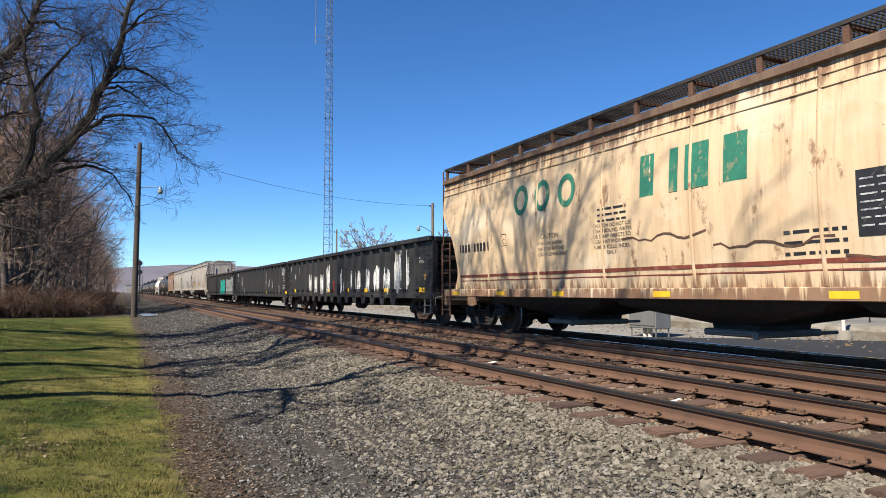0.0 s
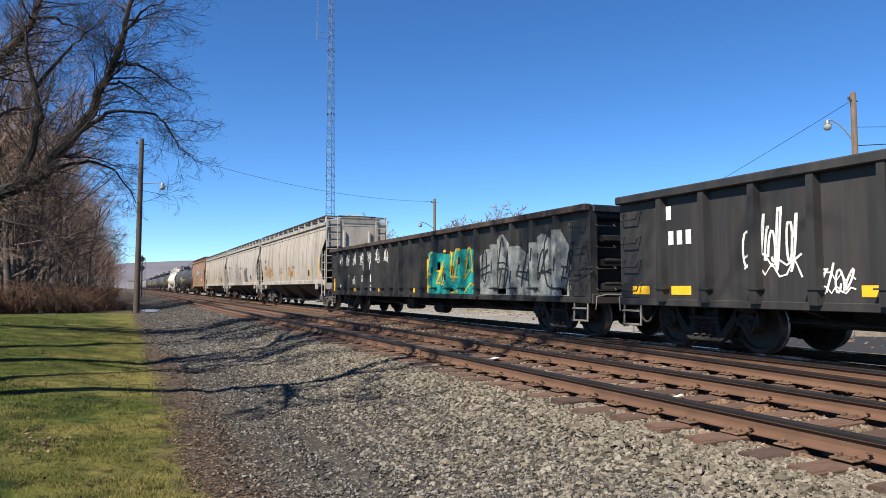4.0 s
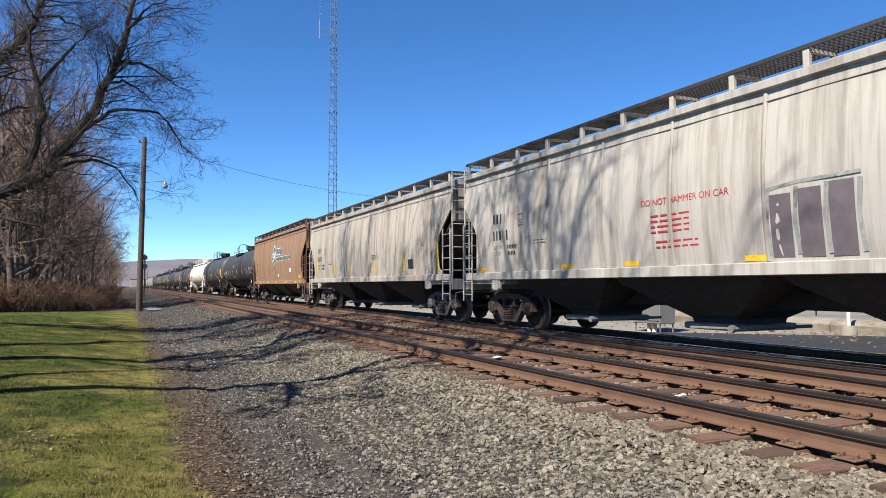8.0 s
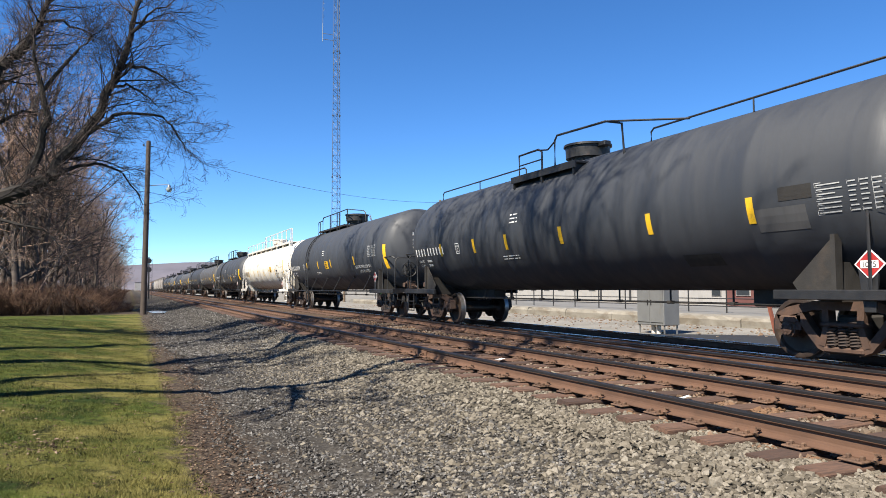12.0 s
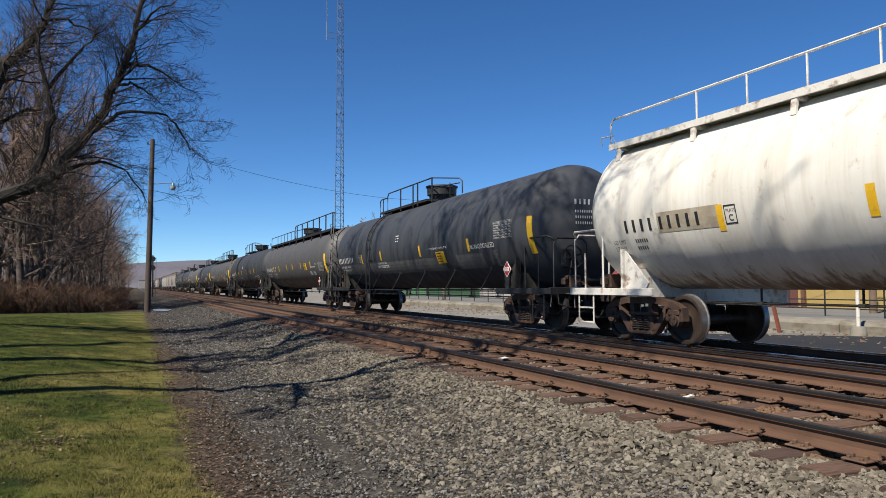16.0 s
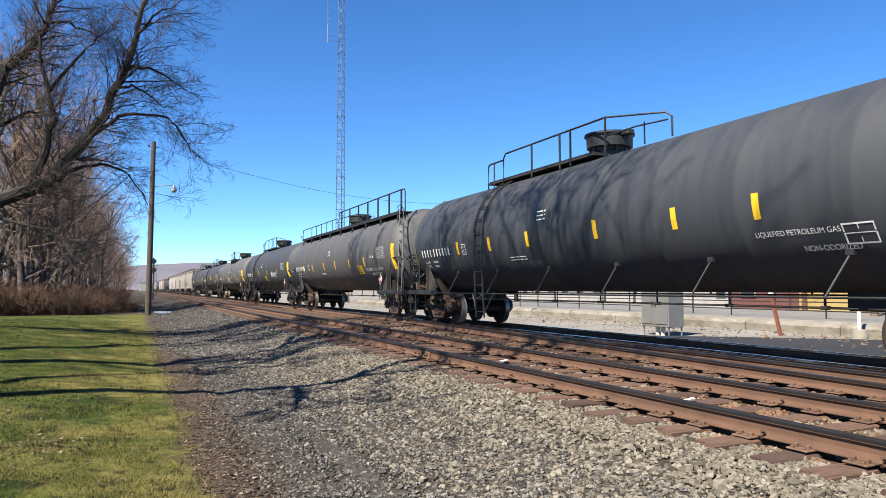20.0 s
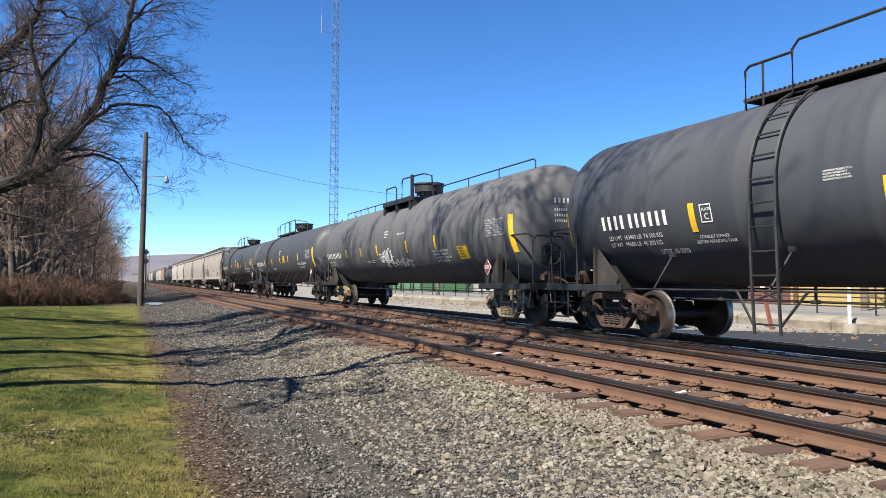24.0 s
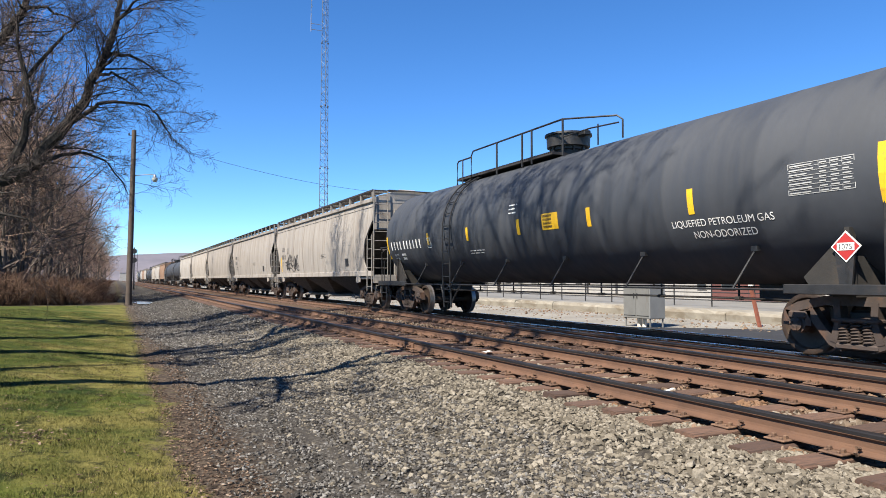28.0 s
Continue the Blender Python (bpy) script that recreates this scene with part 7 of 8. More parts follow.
def rail_section(x):
    return [(x - 0.072, 0.016), (x - 0.072, 0.026), (x - 0.016, 0.05), (x - 0.010, 0.07), (x - 0.010, 0.125), (x - 0.036, 0.143), (x - 0.036, 0.172), (x - 0.028, 0.18),
            (x + 0.028, 0.18), (x + 0.036, 0.172), (x + 0.036, 0.143), (x + 0.010, 0.125), (x + 0.010, 0.07), (x + 0.016, 0.05), (x + 0.072, 0.026), (x + 0.072, 0.016)]


def rail(track, x, y0, y1, slope=0.0, top=None):
    """One rail with its worn running surface."""
    g = Geo()
    g.loft([[(px + slope * y, y, pz) for px, pz in rail_section(x)] for y in (y0, y1)], True, True)
    r = part("rail", g, M["rail_rust"], track)
    g = Geo()
    cap = [(x - 0.0385, 0.150), (x - 0.0385, 0.174), (x - 0.030, 0.1825), (x + 0.030, 0.1825), (x + 0.0385, 0.174), (x + 0.0385, 0.150)]
    g.loft([[(px + slope * y, y, pz) for px, pz in cap] for y in (y0, y1)], True, True)
    part("running_surface", g, top or M["rail_top"], r)
    return r


def make_tie():
    g = Geo()
    rings = []
    for k in range(6):
        x = -1.3 + 2.6 * k / 5
        d = 0.008 * math.sin(k * 2.1)
        rings.append([(x, -0.115 + d, -0.17), (x, 0.115 + d, -0.17), (x, 0.118 + d, -0.02), (x, 0.10 + d, 0.0 - abs(d)), (x, -0.10 + d, -0.004), (x, -0.118 + d, -0.022)])
    g.loft(rings)
    return g


def make_plate():
    """A tie plate with its spikes and anchors."""
    g = Geo()
    g.box(-0.17, 0.17, -0.095, 0.095, 0.0, 0.017, 0.006)
    for sx in (-1, 1):
        for sy in (-1, 1):
            g.box(sx * 0.092 - 0.02, sx * 0.092 + 0.02, sy * 0.055 - 0.014, sy * 0.055 + 0.014, 0.012, 0.048, 0.006)
            g.box(sx * 0.14 - 0.014, sx * 0.14 + 0.014, sy * 0.05 - 0.012, sy * 0.05 + 0.012, 0.012, 0.034, 0.005)
    return g


def make_anchor():
    g = Geo()
    g.tube([(-0.09, 0, 0.02), (-0.115, 0, 0.045), (-0.10, 0, 0.075), (-0.06, 0, 0.062)], 0.017, 5)
    return g


near_track = thing("railway_track", "rust-brown railway track on wooden ties, unused rail tops", "railway track", "railway tracks")
far_track = thing("railway_track", "railway track under the train with a diverging rail", "railway track", "railway tracks")
for x in GAUGE_A:
    rail(near_track, x, -14.0, 700.0)
for x in GAUGE_B:
    rail(far_track, x, -14.0, 700.0, top=M["rail_bright"])
rail(far_track, 7.43, -10.0, 25.0, 0.076)
rail(far_track, 8.72, -7.0, 15.0, 0.012)
rt = random.Random(5)
tie_mesh, plate_mesh, anchor_mesh = kept("tie", make_tie), kept("tie_plate", make_plate), kept("rail_anchor", make_anchor)
for k in range(96):
    y = -0.86 + 0.53 * k + rt.uniform(-0.03, 0.03)
    o = part("tie", tie_mesh, M["tie_wood"], near_track)
    o.location, o.rotation_euler = (5.70 + rt.uniform(-0.07, 0.07), y, rt.uniform(-0.012, 0.0)), (0, rt.uniform(-0.008, 0.008), rt.uniform(-0.03, 0.03))
    for x in GAUGE_A:
        o = part("tie_plate", plate_mesh, M["tie_plate"], near_track)
        o.location = (x, y, 0.0)
        if k < 60 and k % 2 == 0:
            o = part("rail_anchor", anchor_mesh, M["tie_plate"], near_track)
            o.location = (x, y - 0.16, 0.0)
for k in range(90):
    y = -0.6 + 0.53 * k + rt.uniform(-0.03, 0.03)
    left = 7.43 + 0.076 * y - 0.45 if y < 22 else 8.75
    left += rt.uniform(-0.15, 0.1)
    o = part("tie", tie_mesh, M["tie_wood"], far_track)
    o.location, o.rotation_euler, o.scale = ((left + 11.6) / 2, y, -0.006), (0, 0, rt.uniform(-0.02, 0.02)), ((11.6 - left) / 2.6, 1.04, 1)
    for x in (*GAUGE_B, 7.43 + 0.076 * y):
        if x < 9.0 or x in GAUGE_B:
            o = part("tie_plate", plate_mesh, M["tie_plate"], far_track)
            o.location = (x, y, 0.0)
g = Geo()
for k in range(700):
    y = 50.2 + 0.53 * k
    for x0, x1 in ((4.42, 7.0), (8.8, 11.4)):
        g.box(x0, x1, y, y + 0.22, -0.1, -0.005)
tagged(part("far_ties", g, M["tie_wood"]), "distant wooden ties of both tracks", "railway ties", kind="stuff")
g = Geo()
for s in (-1, 1):
    g.box(4.93 + s * 0.03 - 0.012, 4.93 + s * 0.03 + 0.012, 11.55, 12.35, 0.04, 0.13, 0.006)
    for k in range(4):
        g.tube([(4.93 + s * 0.035, 11.66 + 0.19 * k, 0.085), (4.93 + s * 0.07, 11.66 + 0.19 * k, 0.085)], 0.016, 6)
part("joint_bar", g, M["rail_rust"], near_track, "bolted joint bars across the rail ends")


# ---- loose stones, grass and leaves ----
def scatter_mesh(name, base_v, base_f, places, sizes, flat, rs, lift=0.0):
    """Many small turned copies of one shape, joined in one mesh."""
    n, bv, bf = len(places), np.array(base_v, float), np.array(base_f, int)
    q = rs.normal(size=(n, 4))
    q /= np.linalg.norm(q, axis=1)[:, None]
    w, x, y, z = q.T
    rot = np.stack([1 - 2 * (y * y + z * z), 2 * (x * y - z * w), 2 * (x * z + y * w), 2 * (x * y + z * w), 1 - 2 * (x * x + z * z), 2 * (y * z - x * w), 2 * (x * z - y * w), 2 * (y * z + x * w), 1 - 2 * (x * x + y * y)], 1).reshape(n, 3, 3)
    shape = rs.uniform(0.55, 1.25, size=(n, 1, 3)) * sizes[:, None, None]
    jit = rs.uniform(0.50, 1.45, size=(n, len(bv), 1))
    v = np.einsum("nij,nkj->nki", rot, bv[None] * shape * jit)
    v[:, :, 2] *= flat
    v += places[:, None, :]
    v[:, :, 2] += lift
    f = bf[None] + (np.arange(n) * len(bv))[:, None, None]
    me = bpy.data.meshes.new(name)
    me.vertices.add(n * len(bv))
    me.vertices.foreach_set("co", v.reshape(-1))
    me.loops.add(f.size)
    me.loops.foreach_set("vertex_index", f.reshape(-1))
    me.polygons.add(n * len(bf))
    me.polygons.foreach_set("loop_start", np.arange(n * len(bf)) * 3)
    me.polygons.foreach_set("use_smooth", np.zeros(n * len(bf), bool))
    me.update(calc_edges=True)
    return me


bm = bmesh.new()
bmesh.ops.create_icosphere(bm, subdivisions=1, radius=1.0)
bm.verts.ensure_lookup_table()
ICO_V = [tuple(v.co) for v in bm.verts]
ICO_F = [tuple(v.index for v in f.verts) for f in bm.faces]
bm.free()
rs = np.random.RandomState(3)
OCT_V = [(1, 0, 0), (-1, 0, 0), (0, 1, 0), (0, -1, 0), (0, 0, 1), (0, 0, -1)]
OCT_F = [(0, 2, 4), (2, 1, 4), (1, 3, 4), (3, 0, 4), (2, 0, 5), (1, 2, 5), (3, 1, 5), (0, 3, 5)]


def stones(name, label, n, xr, yr, size, material, keep=None, fall=1.0, shape=(ICO_V, ICO_F)):
    x = rs.uniform(*xr, n)
    y = yr[0] + (yr[1] - yr[0]) * rs.uniform(0, 1, n) ** fall
    if keep is not None:
        ok = keep(x, y)
        x, y = x[ok], y[ok]
    z = np.array([ground_z(a, b) for a, b in zip(x, y)])
    s = size * rs.lognormal(0.0, 0.28, len(x))
    me = scatter_mesh(name, *shape, np.stack([x, y, z], 1), s, 0.75, rs, 0.006)
    tagged(part(name, me, material), label, "stones", kind="stuff")


def off_rails(x, y):
    ok = np.ones(len(x), bool)
    for r in (*GAUGE_A, *GAUGE_B, 8.75):
        ok &= np.abs(x - r) > 0.09
    ok &= np.abs(x - (7.43 + 0.076 * y)) > 0.09
    tie = np.abs((y + 0.86) / 0.53 - np.round((y + 0.86) / 0.53)) * 0.53
    ok &= ~((x > 4.40) & (x < 7.0) & (tie < 0.11) & (np.sin(x * 91.7 + y * 57.3) < 0.86))
    return ok


stones("ballast_stones", "loose pale grey ballast stones on the track shoulder", 42000, (1.2, 4.85), (2.2, 20.0), 0.021, M["ballast_stone"], lambda x, y: off_rails(x, y) & (rs.uniform(0, 1, len(x)) < np.clip((x - 1.7) / 2.2, 0.03, 1)), 1.7)
stones("bed_stones", "rust-stained ballast stones between the ties", 36000, (4.7, 12.3), (2.0, 30.0), 0.028, M["bed_stone"], off_rails, 1.6)
stones("road_stones", "scattered fine gravel on the service road", 46000, (0.8, 3.6), (3.5, 26.0), 0.0155, M["road_stone"], lambda x, y: rs.uniform(0, 1, len(x)) < np.clip((x - 0.7) / 0.8, 0.1, 1), 1.6, (OCT_V, OCT_F))


stones("far_gravel", "gravel and ballast along the road further off", 30000, (0.5, 4.5), (18.0, 85.0), 0.028, M["road_stone"], lambda x, y: rs.uniform(0, 1, len(x)) < np.clip((x - 0.4) / 1.4, 0.15, 1), 1.3, (OCT_V, OCT_F))


stones("yard_rubble", "broken stone and rubble strewn along the dock wall", 3200, (14.5, 21.9), (4.0, 62.0), 0.045, M["bed_stone"], lambda x, y: rs.uniform(0, 1, len(x)) < np.clip((x - 15.0) / 6.5, 0.05, 1) ** 2, 1.2)


def make_grass():
    n = 280000
    y = 3.8 + 30 * rs.uniform(0, 1, n) ** 1.9
    x = rs.uniform(-1, 0, n) * (1.2 + 0.22 * y) + 0.63
    ok = rs.uniform(0, 1, n) < np.clip((0.67 - x) / 0.28, 0.03, 1)
    x, y = x[ok], y[ok]
    n = len(x)
    z = np.array([ground_z(a, b) for a, b in zip(x, y)]) - 0.004
    h = rs.uniform(0.010, 0.030, n) * (0.7 + 1.1 * rs.uniform(0, 1, n) ** 4) * (1 + 0.3 * np.sin(x * 3) * np.sin(y * 2.3))
    a = rs.uniform(0, 6.283, n)
    w = 0.0018 + 0.00026 * y
    lean = rs.normal(0, 0.5, (n, 2)) * h[:, None]
    v = np.zeros((n, 3, 3))
    v[:, 0] = np.stack([x - w * np.cos(a), y - w * np.sin(a), z], 1)
    v[:, 1] = np.stack([x + w * np.cos(a), y + w * np.sin(a), z], 1)
    v[:, 2] = np.stack([x + lean[:, 0], y + lean[:, 1], z + h], 1)
    me = bpy.data.meshes.new("grass")
    me.vertices.add(n * 3)
    me.vertices.foreach_set("co", v.reshape(-1))
    me.loops.add(n * 3)
    me.loops.foreach_set("vertex_index", np.arange(n * 3))
    me.polygons.add(n)
    me.polygons.foreach_set("loop_start", np.arange(n) * 3)
    me.update(calc_edges=True)
    return me


tagged(part("grass", make_grass(), M["grass_blade"]), "short worn lawn grass, green to straw", "grass", kind="stuff")
LEAF_V = [(-1, -0.5, 0), (0.2, -0.7, 0.12), (1.1, 0, 0.3), (0.2, 0.7, 0.1), (-1, 0.5, 0.02), (-1.5, 0, 0.2)]
LEAF_F = [(0, 1, 4), (1, 3, 4), (1, 2, 3), (0, 4, 5)]


def leaves(n, xr, yr, fall):
    x = rs.uniform(*xr, n)
    y = yr[0] + (yr[1] - yr[0]) * rs.uniform(0, 1, n) ** fall
    patch = np.array([noise.noise((a * 0.9, b * 0.9, 7.0)) for a, b in zip(x, y)])
    ok = (rs.uniform(0, 1, n) < np.clip(patch * 1.6 + 0.25, 0.04, 1)) | (x > 0.5)
    x, y = x[ok], y[ok]
    z = np.array([ground_z(a, b) for a, b in zip(x, y)])
    me = scatter_mesh("dead_leaves", LEAF_V, LEAF_F, np.stack([x, y, z], 1), rs.uniform(0.009, 0.019, len(x)), 0.45, rs, np.where(x < 0.6, 0.026, 0.012)[:, None])
    tagged(part("dead_leaves", me, M["dead_leaf"]), "dry brown leaves strewn on the grass edge", "dead leaves", kind="stuff")


leaves(4200, (-4.5, 1.15), (4.0, 20.0), 1.6)
leaves(7000, (0.50, 1.15), (4.0, 20.0), 1.6)
leaves(2600, (-1.6, -0.4), (5.5, 9.0), 1.0)
leaves(2200, (-3.6, 0.3), (5.0, 14.0), 1.3)
leaves(1600, (-9.0, 0.3), (36.0, 48.5), 0.6)


# ---- trees ----
def limb_path(p, d, length, rnd_t, wander, lift, steps):
    pts, d = [Vector(p)], Vector(d).normalized()
    for _ in range(steps):
        d = (d + Vector((rnd_t.gauss(0, wander), rnd_t.gauss(0, wander), rnd_t.gauss(0, wander) + lift))).normalized()
        pts.append(pts[-1] + d * (length / steps))
    return pts


def branch_out(thick, thin, pts, r0, r1, depth, rnd_t, kids, spread, lift, shrink, least=0.004):
    """Adds a tapered limb, then its side shoots, each thinner and shorter."""
    n = len(pts) - 1
    target = thick if r0 > 0.035 else thin
    sides = 7 if r0 > 0.12 else (5 if r0 > 0.035 else 3)
    rings_r = [r0 + (r1 - r0) * i / n for i in range(n + 1)]
    tube_taper(target, pts, rings_r, sides)
    if depth == 0:
        return
    run = sum((pts[i + 1] - pts[i]).length for i in range(n))
    for k in range(kids):
        q = 0.22 + 0.78 * (k + rnd_t.uniform(0.1, 0.9)) / kids
        i = min(n - 1, int(q * n))
        p = pts[i].lerp(pts[i + 1], q * n - i)
        d = (pts[i + 1] - pts[i]).normalized()
        side = d.orthogonal().normalized()
        side.rotate(Matrix.Rotation(rnd_t.uniform(0, 6.283), 3, d))
        a = radians(rnd_t.uniform(*spread))
        nd = d * math.cos(a) + side * math.sin(a)
        rr = (r0 + (r1 - r0) * q) * rnd_t.uniform(0.42, 0.62)
        ln = run * shrink * rnd_t.uniform(0.55, 1.0) * (1.15 - 0.45 * q)
        sub = limb_path(p, nd, ln, rnd_t, 0.16, lift, 4 if depth > 1 else 3)
        branch_out(thick, thin, sub, max(rr, least), max(least * 0.7, rr * 0.3), depth - 1, rnd_t, kids, spread, lift, shrink, least)


def tube_taper(g, pts, radii, n):
    rings = []
    for i, p in enumerate(pts):
        d = (pts[min(i + 1, len(pts) - 1)] - pts[max(i - 1, 0)]).normalized()
        a = d.orthogonal().normalized()
        b = d.cross(a)
        rings.append([p + a * (radii[i] * math.cos(q)) + b * (radii[i] * math.sin(q)) for q in (2 * math.pi * k / n for k in range(n))])
    g.loft(rings, True, False, True)


def bare_tree(name, label, at, height, seed, limbs=7, depth=4, kids=6, trunk_r=0.35, lean=(0, 0), wide=0.55, twig=None, group="bare trees", guides=(), open_from=0.22, lift=0.05, least=0.004, bark=None, spine=None):
    """A leafless tree: trunk and limbs in one part, the twig crown in another."""
    rnd_t = random.Random(seed)
    tree = thing(name, label, "tree", group, at)
    thick, thin = Geo(), Geo()
    trunk = limb_path((0, 0, -0.2), (lean[0], lean[1], 1), height * 0.62, rnd_t, 0.05, 0.02, 8)
    if spine:
        trunk = [Vector(p) for p in spine]
    last = len(trunk) - 1
    tube_taper(thick, trunk, [trunk_r * (1.35 if i == 0 else 1.0) * (1 - 0.6 * i / last) for i in range(last + 1)], 9)
    for k in range(limbs):
        q = open_from + (1 - open_from) * (k + 0.5) / limbs
        i = min(last - 1, int(q * last))
        p = trunk[i].lerp(trunk[i + 1], q * last - i)
        a = 2.4 * k + rnd_t.uniform(-0.4, 0.4)
        d = Vector((math.cos(a), math.sin(a), rnd_t.uniform(0.35, 1.1) + 0.6 * q))
        ln = height * wide * rnd_t.uniform(0.7, 1.05) * (1.1 - 0.4 * q)
        pts = limb_path(p, d, ln, rnd_t, 0.10, lift, 6)
        branch_out(thick, thin, pts, trunk_r * rnd_t.uniform(0.34, 0.5), 0.015, depth - 1, rnd_t, kids, (28, 62), lift * 0.6, 0.55, least)
    for pts, r, far in guides:
        pts = [Vector(p) for p in pts]
        fine = []
        for a, b in zip(pts, pts[1:]):
            for s in range(3):
                fine.append(a.lerp(b, s / 3) + Vector((rnd_t.gauss(0, 0.025), rnd_t.gauss(0, 0.05), rnd_t.gauss(0, 0.025))))
        fine.append(pts[-1])
        tube_taper(thick, fine, [1.3 * r * (1 - 0.80 * i / (len(fine) - 1)) for i in range(len(fine))], 7)
        run = sum((b - a).length for a, b in zip(fine, fine[1:]))
        for k in range(int(run * (7.5 if far > 0.6 else 2.4))):
            q = rnd_t.uniform(0.12, 1.0) * (len(fine) - 1)
            i = min(int(q), len(fine) - 2)
            p, d = fine[i].lerp(fine[i + 1], q - i), (fine[i + 1] - fine[i]).normalized()
            side = d.orthogonal().normalized()
            side.rotate(Matrix.Rotation(rnd_t.uniform(0, 6.283), 3, d))
            a = radians(rnd_t.uniform(30, 75))
            sub = limb_path(p, d * math.cos(a) + side * math.sin(a) + Vector((0.30, 0, 0.05)), rnd_t.uniform(0.9, 2.7) * far, rnd_t, 0.17, 0.02, 5)
            branch_out(thick, thin, sub, max(0.009, r * rnd_t.uniform(0.08, 0.18)), least, 2, rnd_t, 6, (25, 60), 0.02, 0.62, least)
    part("trunk", thick, bark or M["bark"], tree)
    if thin.v:
        part("crown", thin, twig or M["twig"], tree)
    return tree


# the large tree whose limbs reach over the lawn's edge; its trunk stands beside the view
bare_tree("shade_tree", "large leafless shade tree with long dark limbs", (-5.6, 25.0, -0.35), 14, 8, 4, 4, 6, 0.42, (-0.02, 0.0), 0.3, M["twig"], open_from=0.6, least=0.0045, guides=(
    (((0.1, 0, 3.4), (1.43, 0, 4.26), (1.72, 0, 4.4), (2.54, 0, 4.8), (3.23, 0, 5.2), (3.46, 0, 5.76), (4.01, 0, 6.45), (4.56, 0, 7.35), (4.88, 0, 8.33), (5.2, 0, 9.14), (5.44, 0, 10.14), (5.63, 0, 11.04), (5.78, 0, 12.25)), 0.215, 1),
    (((0, 0, 5.2), (1.44, 0.07, 7.65), (1.6, 0.14, 8.57), (2.11, 0.21, 9.09), (2.49, 0.29, 9.6), (2.79, 0.36, 10.2), (2.96, 0.43, 10.97), (3.06, 0.5, 11.93)), 0.2, 1),
    (((2.64, 0, 5.25), (2.97, -0.08, 6.18), (3.11, -0.16, 7.02), (2.97, -0.24, 8.01), (2.75, -0.32, 8.72), (2.67, -0.4, 9.81)), 0.11, 0.8),
    (((4.01, 0, 6.45), (4.57, -0.1, 6.95), (5.07, -0.2, 7.34), (5.67, -0.3, 7.46), (6.47, -0.4, 7.4), (6.93, -0.5, 6.9), (7.21, -0.6, 6.23)), 0.062, 0.75),
    (((5.15, 0, 9.07), (5.9, 0.17, 9.17), (6.53, 0.33, 8.92), (7.08, 0.5, 8.59)), 0.05, 0.75),
    (((5.44, 0, 10.14), (5.95, -0.2, 10.8), (6.84, -0.4, 11.48)), 0.05, 0.75),
    (((3.36, 0, 5.26), (4.03, 0.15, 5.67), (4.68, 0.3, 5.76), (5.37, 0.45, 5.52), (5.94, 0.6, 4.51)), 0.055, 0.7),
    (((0.4, 0, 3.9), (1.59, -0.15, 3.86), (2.34, -0.3, 3.63), (3.12, -0.45, 3.47), (3.61, -0.6, 2.94)), 0.06, 0.9),
    (((0.3, 0, 5.6), (1.5, 0.2, 6.68), (2.4, 0.4, 7.31), (2.78, 0.6, 7.44)), 0.075, 0.9),
    (((3, 0, 8), (3.7, -0.2, 9.12), (4.18, -0.4, 9.57), (4.67, -0.6, 10.12)), 0.05, 0.7),
    (((2.79, 0, 10.2), (3.42, 0.23, 10.4), (4.08, 0.47, 10.22), (4.5, 0.7, 10.09)), 0.045, 0.7),
    (((4.88, 0, 8.33), (5.39, 0.17, 8.49), (5.92, 0.33, 8.26), (6.37, 0.5, 7.92)), 0.045, 0.7)))
